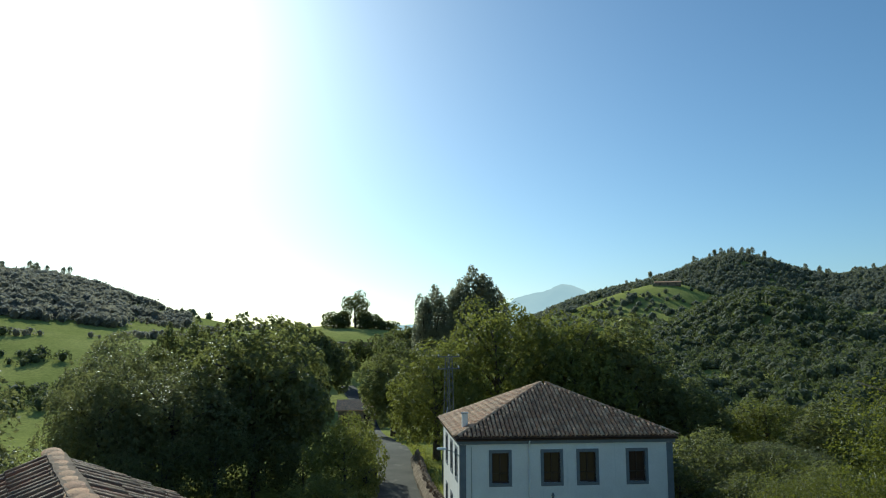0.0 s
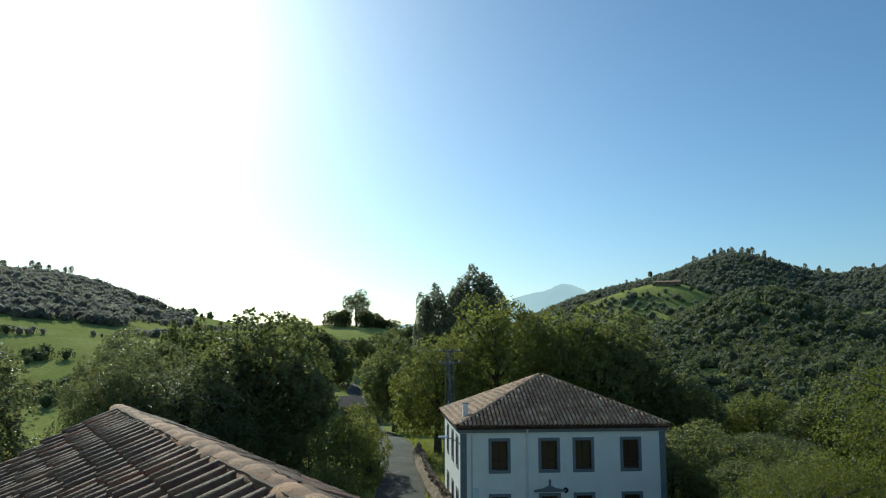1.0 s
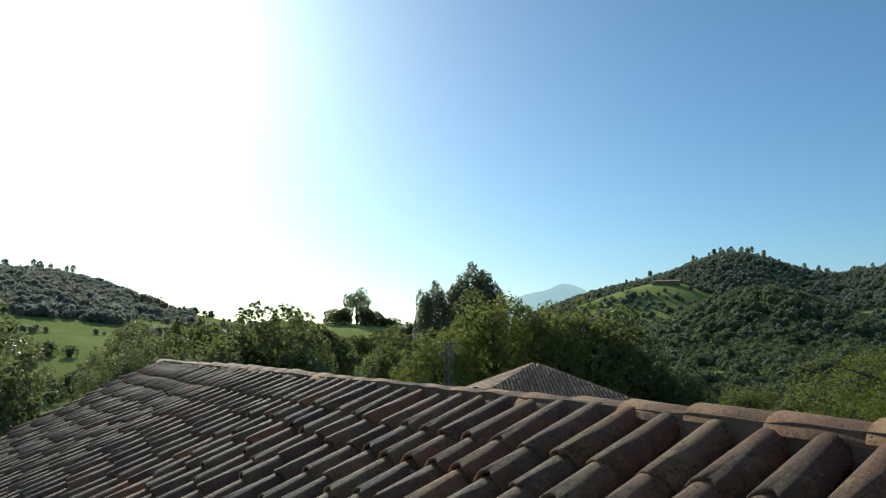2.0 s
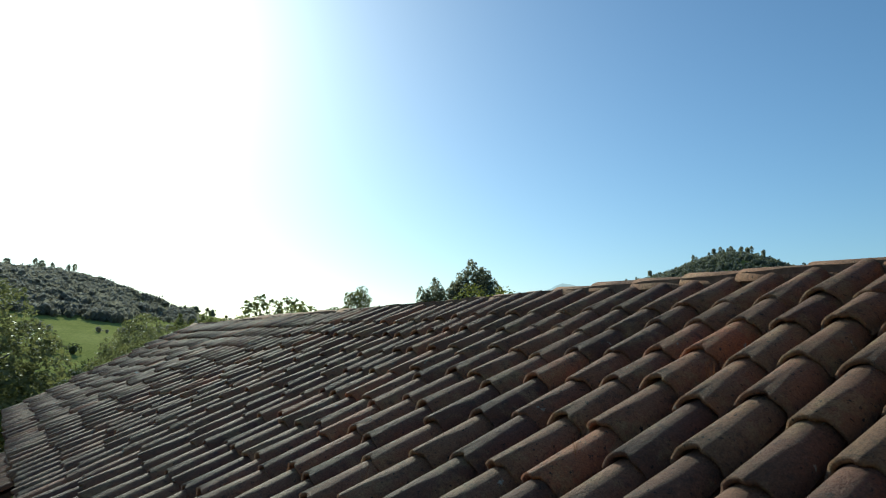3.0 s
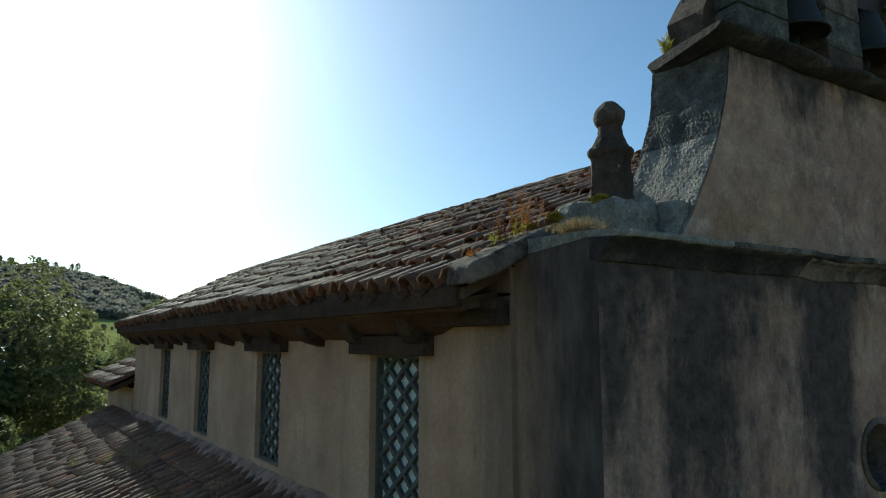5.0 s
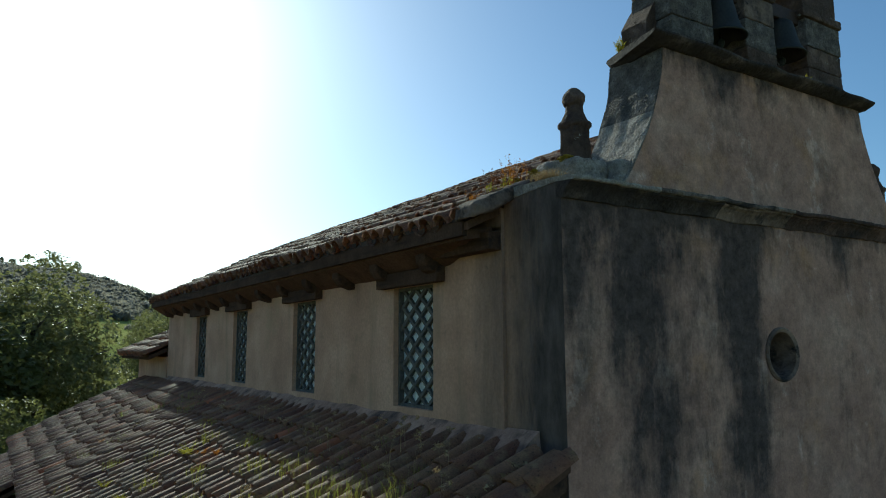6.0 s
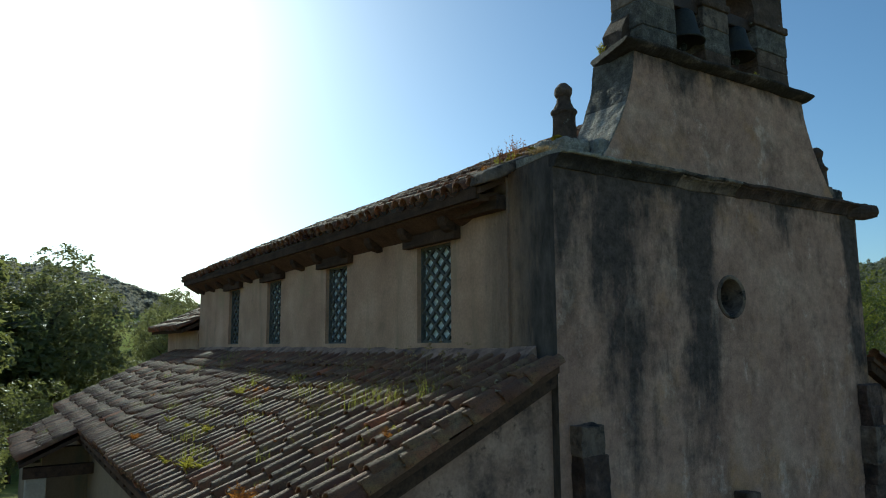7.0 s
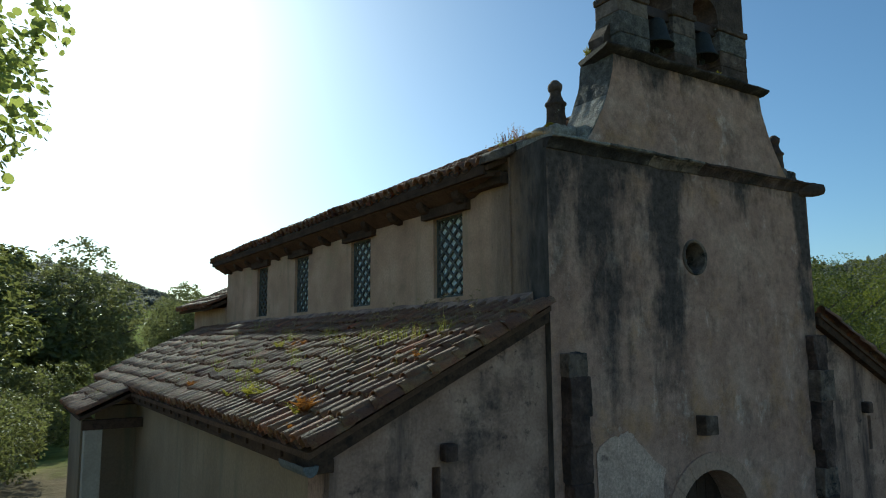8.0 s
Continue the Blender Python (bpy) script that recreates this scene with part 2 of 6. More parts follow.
M_PITTED_DARK = surface("pitted_blackened_stone", [(0.0, (0.070, 0.058, 0.050)), (0.5, (0.165, 0.138, 0.118)), (1.0, (0.33, 0.28, 0.24))], 9.0, 48, 0.95, 1.0, 0.06, grit=0.45,
                        spots=[((0.055, 0.050, 0.046), 2.0, 0.56, 0.74), ((0.05, 0.045, 0.04), 34.0, 0.57, 0.68)])
M_LICHEN = surface("green_grey_lichen_stone", [(0.0, (0.090, 0.066, 0.054)), (0.5, (0.21, 0.165, 0.136)), (1.0, (0.40, 0.330, 0.275))], 4.2, 36, 0.95, 1.0, 0.05, grit=0.45,
                   spots=[((0.040, 0.033, 0.030), 2.6, 0.50, 0.62), ((0.48, 0.47, 0.42), 7.0, 0.61, 0.69), ((0.030, 0.025, 0.022), 19.0, 0.62, 0.70)])
M_BARE = surface("pale_patched_mortar", [(0.0, (0.44, 0.285, 0.21)), (0.5, (0.57, 0.385, 0.295)), (1.0, (0.72, 0.51, 0.40))], 4.0, 32, 0.95, 0.6, 0.012, grit=0.35, spots=[((0.20, 0.13, 0.11), 3.0, 0.60, 0.70), ((0.78, 0.69, 0.63), 9.0, 0.62, 0.72), ((0.16, 0.11, 0.095), 14.0, 0.64, 0.70), ((0.33, 0.10, 0.06), 1.7, 0.70, 0.73)])
M_RING = surface("rendered_arch_stone", [(0.0, (0.36, 0.215, 0.150)), (1.0, (0.54, 0.345, 0.245))], 3.0, 30, 0.95, 0.6, 0.012, grit=0.3, spots=[((0.12, 0.085, 0.07), 3.0, 0.56, 0.70)])
M_WOOD = surface("old_dark_oak", [(0.0, (0.052, 0.032, 0.022)), (1.0, (0.115, 0.070, 0.048))], 4.0, 40, 0.95, 0.5, 0.008, spec=0.06, streaks=[((0.035, 0.026, 0.022), 9.0, 0.5, 0.7, (1, 0.12, 1))])
M_PLANK = surface("underside_boards", [(0.0, (0.080, 0.046, 0.032)), (1.0, (0.165, 0.096, 0.064))], 3.0, 34, 0.95, 0.4, 0.006, spec=0.06)
M_LATTICE = surface("grey_stone_lattice", [(0.0, (0.075, 0.073, 0.066)), (1.0, (0.17, 0.162, 0.145))], 5.0, 40, 0.9, 0.4, 0.006)
M_BRONZE = surface("green_bronze", [(0.0, (0.020, 0.017, 0.013)), (1.0, (0.050, 0.046, 0.036))], 6.0, 40, 0.6, 0.2, 0.004, metal=0.4, spec=0.5)
M_INSIDE = surface("dark_interior_plaster", [(0.0, (0.05, 0.045, 0.04)), (1.0, (0.09, 0.08, 0.07))], 2.0, 20)
M_ZINC = surface("dull_zinc", [(0.0, (0.10, 0.10, 0.10)), (1.0, (0.18, 0.18, 0.18))], 5.0, 40, 0.75, 0.15, 0.004)
TILE_STOPS = [(0.0, (0.128, 0.056, 0.038)), (0.3, (0.210, 0.090, 0.053)), (0.55, (0.275, 0.122, 0.068)), (0.85, (0.260, 0.136, 0.075)), (0.95, (0.34, 0.126, 0.062)), (1.0, (0.42, 0.136, 0.060))]
M_TILE = tile_material("old_clay_tile", TILE_STOPS, (0.37, 0.262, 0.130), (0.175, 0.095, 0.057))
M_TILES = tile_material("old_clay_tiles", TILE_STOPS, (0.37, 0.262, 0.130), (0.175, 0.095, 0.057), island=True)
M_RIDGE = tile_material("ridge_clay_tile", [(0.0, (0.23, 0.112, 0.066)), (0.6, (0.32, 0.160, 0.090)), (1.0, (0.38, 0.215, 0.130))], (0.34, 0.235, 0.135), (0.19, 0.108, 0.068), 0.90)
M_HTILES = tile_material("house_clay_tiles", [(0.0, (0.50, 0.25, 0.140)), (0.5, (0.70, 0.39, 0.225)), (1.0, (0.80, 0.53, 0.34))], (0.56, 0.43, 0.28), (0.38, 0.215, 0.130), island=True)
# dark base of the house roof: shade between tile rows is put into its colour
M_CHANNEL = surface("shade_dark_channels", [(0.0, (0.11, 0.066, 0.046)), (1.0, (0.22, 0.135, 0.092))], 3.0, 30, 0.95, 0.5, 0.02)
M_WHITE = surface("white_limewash", [(0.0, (0.72, 0.68, 0.66)), (1.0, (0.84, 0.81, 0.78))], 0.8, 12, 0.9, 0.15, 0.004, grit=0.06, streaks=[((0.56, 0.56, 0.55), 2.0, 0.62, 0.85, (1, 1, 0.1))])
M_GREYTRIM = surface("grey_stone_trim", [(0.0, (0.15, 0.16, 0.18)), (1.0, (0.21, 0.22, 0.24))], 3.0, 30, 0.85, 0.3, 0.006, grit=0.12)
M_DARKWOOD = surface("dark_window_wood", [(0.0, (0.035, 0.022, 0.017)), (1.0, (0.075, 0.045, 0.032))], 5.0, 40, 0.6, 0.3, 0.004)
M_METAL = surface("grey_galvanised", [(0.0, (0.28, 0.29, 0.30)), (1.0, (0.42, 0.43, 0.44))], 5.0, 40, 0.45, 0.1, 0.003, metal=0.7, spec=0.5)
M_LAMP = surface("pale_lamp_housing", [(0.0, (0.55, 0.58, 0.62)), (1.0, (0.72, 0.74, 0.76))], 5.0, 40, 0.4, 0.1, 0.003)
M_BLACK = surface("black_rubbery_plastic", [(0.0, (0.012, 0.014, 0.013)), (1.0, (0.03, 0.034, 0.03))], 5.0, 40, 0.5, 0.2, 0.003)
M_CABLE = surface("pale_insulator", [(0.0, (0.35, 0.34, 0.32)), (1.0, (0.5, 0.49, 0.46))], 5.0, 40, 0.5, 0.1, 0.002)
M_BARK = surface("grey_brown_bark", [(0.0, (0.05, 0.042, 0.034)), (1.0, (0.14, 0.12, 0.095))], 3.0, 22, 0.95, 0.9, 0.03)
M_ROAD = surface("worn_asphalt", [(0.0, (0.052, 0.046, 0.040)), (1.0, (0.100, 0.088, 0.077))], 0.4, 14, 0.92, 0.3, 0.006, spots=[((0.20, 0.18, 0.15), 0.5, 0.58, 0.75)])
M_RUBBLE = surface("dry_rubble_stone", [(0.0, (0.125, 0.086, 0.058)), (0.5, (0.235, 0.165, 0.112)), (1.0, (0.35, 0.26, 0.18))], 2.0, 20, 0.95, 0.8, 0.03)
M_MOSS = surface("yellow_green_moss", [(0.0, (0.15, 0.115, 0.018)), (1.0, (0.46, 0.34, 0.045))], 14.0, 90, 1.0, 1.0, 0.02)
M_TWIG = leaf_material("dry_red_stalks", (0.12, 0.045, 0.022), (0.24, 0.10, 0.045), (0.25, 0.10, 0.03), 0.2, 0.7)
M_STRAW = leaf_material("dry_straw", (0.22, 0.145, 0.07), (0.46, 0.33, 0.175), (0.5, 0.35, 0.16), 0.3, 0.7)
M_FERN = leaf_material("autumn_fern", (0.10, 0.034, 0.016), (0.30, 0.125, 0.03), (0.50, 0.20, 0.03), 0.45, 0.6)
M_FERNG = leaf_material("yellow_fern", (0.13, 0.125, 0.018), (0.34, 0.30, 0.05), (0.52, 0.46, 0.06), 0.45, 0.6)
M_GRASSB = leaf_material("grass_blades", (0.09, 0.10, 0.020), (0.25, 0.24, 0.05), (0.46, 0.44, 0.07), 0.5, 0.6)
M_WALNUT = leaf_material("broad_leaves", (0.090, 0.092, 0.042), (0.200, 0.196, 0.085), (0.36, 0.36, 0.12), 0.42, 0.5)
M_LIGHTLEAF = leaf_material("light_leaves", (0.069, 0.080, 0.027), (0.185, 0.188, 0.054), (0.392, 0.390, 0.070), 0.46, 0.55)
M_BRIGHTLEAF = leaf_material("bright_leaves", (0.046, 0.050, 0.012), (0.125, 0.128, 0.026), (0.33, 0.34, 0.040), 0.45, 0.5)
M_LINDEN = leaf_material("linden_leaves", (0.10, 0.12, 0.03), (0.24, 0.26, 0.06), (0.62, 0.66, 0.16), 0.62, 0.5)
M_DARKLEAF = leaf_material("dark_leaves", (0.074, 0.082, 0.039), (0.168, 0.172, 0.071), (0.336, 0.340, 0.086), 0.50, 0.5)
M_ASH = leaf_material("dark_ash_leaves", (0.030, 0.038, 0.015), (0.085, 0.098, 0.032), (0.22, 0.25, 0.04), 0.42, 0.5)
M_EUCA = leaf_material("eucalyptus_leaves", (0.146, 0.145, 0.103), (0.269, 0.260, 0.178), (0.448, 0.430, 0.259), 0.55, 0.5)
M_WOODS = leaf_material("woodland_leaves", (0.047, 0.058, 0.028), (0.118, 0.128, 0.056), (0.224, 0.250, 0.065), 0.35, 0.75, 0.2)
# haze over the distant hills is put into these paler leaf colours and sheen
M_HAZEHILL = leaf_material("haze_paled_hill_leaves", (0.129, 0.125, 0.099), (0.224, 0.210, 0.167), (0.358, 0.330, 0.238), 0.58, 0.7, 0.6)
M_FARWOODS = leaf_material("haze_paled_far_leaves", (0.095, 0.103, 0.067), (0.151, 0.158, 0.097), (0.269, 0.270, 0.130), 0.40, 0.8, 0.3)


def glass_material():
    mat, nt, bsdf, pos = start_material("old_window_glass", 0.08)
    bsdf.inputs["Base Color"].default_value = (0.055, 0.032, 0.025, 1)
    bsdf.inputs["Specular IOR Level"].default_value = 0.25
    bumped(nt, bsdf, noise_node(nt, pos, 3.0, 2, 0.5), 0.05, 0.01)
    return mat


M_GLASS = glass_material()
M_PILLAR = surface("pale_ochre_plaster", [(0.0, (0.36, 0.29, 0.22)), (1.0, (0.52, 0.44, 0.35))], 1.5, 22, 0.92, 0.3, 0.006, grit=0.15)
# window panes: the sky light they show is painted in as a whitish colour
M_SKYPANE = surface("skylight_pale_panes", [(0.0, (0.62, 0.68, 0.70)), (1.0, (0.80, 0.84, 0.85))], 3.0, 20, 0.35, 0.1, 0.003, spec=0.5)


# ---- building helpers ----
def mesh_of(name, bm, material):
    me = bpy.data.meshes.new(name)
    bm.to_mesh(me)
    bm.free()
    for m in (material if isinstance(material, (list, tuple)) else [material]):
        me.materials.append(m)
    return me


def part(name, bm, material, parent, label="", m=None):
    ob = new(name, mesh_of(name, bm, material))
    ob.parent = parent
    if m is not None:
        ob.matrix_basis = m
    return tagged(ob, label)


def thing(name, label, category, m=None, group="", kind=""):
    ob = new(name)
    ob.empty_display_size = 0.3
    if m is not None:
        ob.matrix_basis = m
    return tagged(ob, label, category, group, kind)


def arrays(name, verts, faces, material, parent=None, label="", smooth=False, kind=""):
    me = bpy.data.meshes.new(name)
    me.from_pydata([tuple(v) for v in verts], [], [tuple(f) for f in faces])
    if smooth:
        me.polygons.foreach_set("use_smooth", [True] * len(me.polygons))
    for m in (material if isinstance(material, (list, tuple)) else [material]):
        me.materials.append(m)
    ob = new(name, me)
    ob.parent = parent
    return tagged(ob, label, kind=kind)


def box(bm, x0, x1, y0, y1, z0, z1, bevel=0.0, rough=0.0, cuts=0):
    """A block; with cuts and rough its faces are uneven like hewn stone."""
    made = bmesh.ops.create_cube(bm, size=1.0, matrix=Matrix.Translation(((x0 + x1) / 2, (y0 + y1) / 2, (z0 + z1) / 2)) @ Matrix.Diagonal((x1 - x0, y1 - y0, z1 - z0, 1)))
    verts = made["verts"]
    if bevel:
        edges = list({e for v in verts for e in v.link_edges})
        res = bmesh.ops.bevel(bm, geom=edges, offset=bevel, segments=2, affect='EDGES', profile=0.6)
        verts = list({v for f in res["faces"] for v in f.verts} | {v for v in verts if v.is_valid})
    if cuts:
        faces = {f for v in verts if v.is_valid for f in v.link_faces}
        edges = list({e for f in faces for e in f.edges if e.calc_length() > bevel * 2.2 + 0.02})
        bmesh.ops.subdivide_edges(bm, edges=edges, cuts=cuts, use_grid_fill=True)
        verts = list({v for f in bm.faces for v in f.verts})
    if rough:
        for v in verts:
            if v.is_valid:
                v.co += noise.noise_vector(v.co * 4.0) * rough + noise.noise_vector(v.co * 13.0) * rough * 0.4
    return verts


def prism(bm, outline, y0, y1, rough=0.0):
    """An outline of x, z carried from y0 to y1."""
    front = [bm.verts.new((x, y0, z)) for x, z in outline]
    back = [bm.verts.new((x, y1, z)) for x, z in outline]
    n = len(outline)
    bm.faces.new(front)
    bm.faces.new(back[::-1])
    for i in range(n):
        bm.faces.new((front[(i + 1) % n], front[i], back[i], back[(i + 1) % n]))
    bmesh.ops.recalc_face_normals(bm, faces=bm.faces)


def turned(bm, profile, seg=16, m=Matrix(), square=0.0, loop=False):
    """Rings of radius, z round the z axis; square pulls the ring towards a square."""
    rings = []
    for r, z in profile:
        ring = []
        for i in range(seg):
            a = 2 * math.pi * (i + 0.5) / seg
            c, s = math.cos(a), math.sin(a)
            k = 1.0 + square * (1.0 / max(abs(c), abs(s)) - 1.0)
            ring.append(bm.verts.new(m @ Vector((r * c * k, r * s * k, z))))
        rings.append(ring)
    for a, b in zip(rings, rings[1:] + (rings[:1] if loop else [])):
        for i in range(seg):
            bm.faces.new((a[i], a[(i + 1) % seg], b[(i + 1) % seg], b[i]))
    if not loop:
        bm.faces.new(rings[0][::-1])
        bm.faces.new(rings[-1])
    return rings


def tube(bm, points, radii, seg=8):
    """A tapering tube along points."""
    rings = []
    for i, p in enumerate(points):
        p = Vector(p)
        d = (Vector(points[min(i + 1, len(points) - 1)]) - Vector(points[max(i - 1, 0)])).normalized()
        side = d.cross(Vector((0.31, 0.17, 0.93))).normalized()
        up = d.cross(side)
        rings.append([bm.verts.new(p + (side * math.cos(a) + up * math.sin(a)) * radii[i]) for a in [2 * math.pi * k / seg for k in range(seg)]])
    for a, b in zip(rings, rings[1:]):
        for i in range(seg):
            bm.faces.new((a[i], a[(i + 1) % seg], b[(i + 1) % seg], b[i]))
    bm.faces.new(rings[0][::-1])
    bm.faces.new(rings[-1])


def smoothed(ob):
    ob.data.polygons.foreach_set("use_smooth", [True] * len(ob.data.polygons))
    return ob


def uneven(bm, amount, scale=3.0):
    for v in bm.verts:
        v.co += noise.noise_vector(v.co * scale) * amount + noise.noise_vector(v.co * scale * 3.7) * amount * 0.45


def cut(ob, cutters):
    """Takes the cutters' volumes out of ob for good."""
    bpy.context.view_layer.update()
    where, temps = ob.matrix_world.copy(), []
    for bm in cutters:
        bmesh.ops.recalc_face_normals(bm, faces=bm.faces)
        me = bpy.data.meshes.new("cutter")
        bm.to_mesh(me)
        bm.free()
        t = new("cutter", me)
        t.matrix_world = where
        mod = ob.modifiers.new("cut", 'BOOLEAN')
        mod.operation, mod.solver, mod.object = 'DIFFERENCE', 'EXACT', t
        temps.append(t)
    bpy.context.view_layer.update()
    done = bpy.data.meshes.new_from_object(ob.evaluated_get(bpy.context.evaluated_depsgraph_get()))
    ob.modifiers.clear()
    ob.data = done
    for t in temps:
        bpy.data.objects.remove(t, do_unlink=True)
    return ob


def box_bm(*dims, **kw):
    bm = bmesh.new()
    box(bm, *dims, **kw)
    return bm


def arch_bm(x0, x1, z0, spring, y0, y1, seg=14):
    bm = bmesh.new()
    c, r = (x0 + x1) / 2, (x1 - x0) / 2
    pts = [(x0, z0), (x1, z0)] + [(c + r * math.cos(math.pi * i / seg), spring + r * math.sin(math.pi * i / seg)) for i in range(seg + 1)]
    prism(bm, pts, y0, y1)
    return bm


# ---- ground ----
# hills: bearing, distance, height, spread along the view, spread across
HILLS = [(-5, 560, 35, 140, 120), (5.0, 560, 7, 90, 34), (-28, 560, 40, 160, 200), (11, 640, 13, 120, 110), (25, 290, 13, 75, 48),
         (55.3, 1120, 78, 150, 70), (50.5, 1120, 45.4, 150, 80), (44.5, 1120, 61.8, 150, 85), (38.8, 1120, 9.7, 140, 75), (61, 1140, 25.9, 170, 100), (71, 1150, 104, 200, 150), (88, 1150, 72, 250, 220),
         (51, 750, 44.8, 90, 50), (46, 735, 21.9, 90, 55), (41.5, 720, 16.8, 90, 60), (56.5, 510, 37.4, 70, 46)]
DIPS = [(70, 150, -14, 70, 55), (2, 150, -7, 65, 50)]


def height(x, y):
    r = np.hypot(x, y)
    z = -2.3 * np.clip((r - 20) / 24, 0, 1) ** 2 * (3 - 2 * np.clip((r - 20) / 24, 0, 1)) + 3.0 * np.clip((r - 120) / 200, 0, 1)
    far = np.clip((r - 85) / 70, 0, 1)
    for b, d, h, along, across in HILLS + DIPS:
        a = radians(b)
        u, v = (x * math.sin(a) + y * math.cos(a) - d) / along, (x * math.cos(a) - y * math.sin(a)) / across
        z = z + h * np.exp(-0.5 * (u * u + v * v)) * (far if h < 0 else 1)
    return z + np.clip((r - 90) / 300, 0, 1) * (1.6 * np.sin(x * 0.021 + 1.3) * np.cos(y * 0.017) + 0.7 * np.sin(x * 0.06 + y * 0.045))


def ground_z(x, y):
    return float(height(np.array(float(x)), np.array(float(y))))


def build_ground():
    rings = np.concatenate([[0.0], np.linspace(3, 60, 30), np.geomspace(64, 4700, 120)])
    angles = np.radians(np.concatenate([np.linspace(-20, 90, 300), np.linspace(92, 338, 80)]))
    n = len(angles)
    verts = []
    for r in rings:
        x, y = r * np.sin(angles), r * np.cos(angles)
        verts.append(np.stack([x, y, height(x, y)], 1))
    faces = [(i * n + j, i * n + (j + 1) % n, (i + 1) * n + (j + 1) % n, (i + 1) * n + j) for i in range(len(rings) - 1) for j in range(n)]
    mat, nt, bsdf, pos = start_material("meadow_ground", 1.0)
    bsdf.inputs["Specular IOR Level"].default_value = 0.0
    bsdf.inputs["Sheen Weight"].default_value, bsdf.inputs["Sheen Roughness"].default_value = 0.15, 0.5
    bsdf.inputs["Sheen Tint"].default_value = (0.78, 0.80, 0.32, 1)
    r1 = ramp_node(nt, [(0.0, (0.15, 0.175, 0.045)), (0.5, (0.235, 0.252, 0.075)), (1.0, (0.34, 0.33, 0.12))])
    nt.links.new(edge_of(nt, noise_node(nt, pos, 0.02, 6, 0.6), 0.3, 0.7), r1.inputs[0])
    r2 = ramp_node(nt, [(0.0, (0.6, 0.6, 0.6)), (1.0, (1.35, 1.3, 1.2))])
    fine = noise_node(nt, pos, 0.9, 8, 0.7)
    nt.links.new(edge_of(nt, fine, 0.3, 0.7), r2.inputs[0])
    # unseen brown earth added round the church to cut green bounce on its walls
    from_church = nt.nodes.new("ShaderNodeVectorMath")
    from_church.operation = 'DISTANCE'
    from_church.inputs[1].default_value = (1.0, 3.0, 0.0)
    nt.links.new(pos, from_church.inputs[0])
    ragged = calc(nt, 'MULTIPLY_ADD', calc(nt, 'SUBTRACT', noise_node(nt, pos, 0.25, 7, 0.65), 0.5), 16.0, from_church.outputs["Value"])
    grass = mixed(nt, edge_of(nt, ragged, 22.0, 17.0), r1.outputs[0], mixed(nt, edge_of(nt, noise_node(nt, pos, 1.4, 7, 0.7), 0.35, 0.65), (0.19, 0.145, 0.115), (0.30, 0.235, 0.185)))
    nt.links.new(mixed(nt, 1.0, grass, r2.outputs[0], 'MULTIPLY'), bsdf.inputs["Base Color"])
    bumped(nt, bsdf, fine, 0.8, 0.3)
    ob = arrays("ground", np.concatenate(verts), faces[:], mat, smooth=True, kind="structure")
    tagged(ob, "green rolling meadow with added brown earth round the church", "ground")


build_ground()


def far_mountain():
    """Mountains at the end of the valley; their pale blue haze is an emitted colour."""
    mat = bpy.data.materials.new("far_haze_glow")
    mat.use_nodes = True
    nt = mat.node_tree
    # the haze of distance is painted as a glow, without any lamp
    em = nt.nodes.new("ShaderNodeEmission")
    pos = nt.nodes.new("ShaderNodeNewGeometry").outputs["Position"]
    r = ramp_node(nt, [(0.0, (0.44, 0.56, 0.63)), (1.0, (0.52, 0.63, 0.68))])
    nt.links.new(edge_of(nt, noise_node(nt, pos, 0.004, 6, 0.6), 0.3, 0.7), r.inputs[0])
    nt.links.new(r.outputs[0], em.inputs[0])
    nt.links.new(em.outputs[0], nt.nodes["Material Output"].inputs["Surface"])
    verts, faces = [], []
    n = 90
    for i in range(n):
        b = 28 + 26 * i / (n - 1)
        top = 120 + 150 * math.exp(-((b - 39.0) / 2.5) ** 2) + 185 * math.exp(-((b - 42.4) / 2.2) ** 2) + 165 * math.exp(-((b - 46.5) / 2.8) ** 2) + 14 * noise.noise(Vector((b * 0.8, 2, 0))) + 7 * noise.noise(Vector((b * 3.1, 5, 0)))
        for k in range(6):
            d = 3500 + 140 * k
            a = radians(b)
            verts.append((d * math.sin(a), d * math.cos(a), -30 + (top + 30) * math.sin(math.pi * 0.5 * k / 5) + 10 * noise.noise(Vector((b, k, 1)))))
    for i in range(n - 1):
        for k in range(5):
            faces.append((i * 6 + k, (i + 1) * 6 + k, (i + 1) * 6 + k + 1, i * 6 + k + 1))
    tagged(arrays("backdrop", verts, faces, mat, smooth=True, kind="structure"), "far mountain ridge glowing pale blue as haze", "mountain")


far_mountain()


def ribbon(points, widths, lift):
    """A strip that lies on the ground along points."""
    verts, faces = [], []
    for i, (x, y) in enumerate(points):
        x0, y0 = points[max(i - 1, 0)]
        x1, y1 = points[min(i + 1, len(points) - 1)]
        d = Vector((x1 - x0, y1 - y0)).normalized()
        for k in range(5):
            s = (k / 4 - 0.5) * widths[i]
            px, py = x + d.y * s, y - d.x * s
            verts.append((px, py, ground_z(px, py) + lift + 0.04 * (1 - (2 * k / 4 - 1) ** 2)))
        if i:
            for k in range(4):
                faces.append(((i - 1) * 5 + k, (i - 1) * 5 + k + 1, i * 5 + k + 1, i * 5 + k))
    return verts, faces


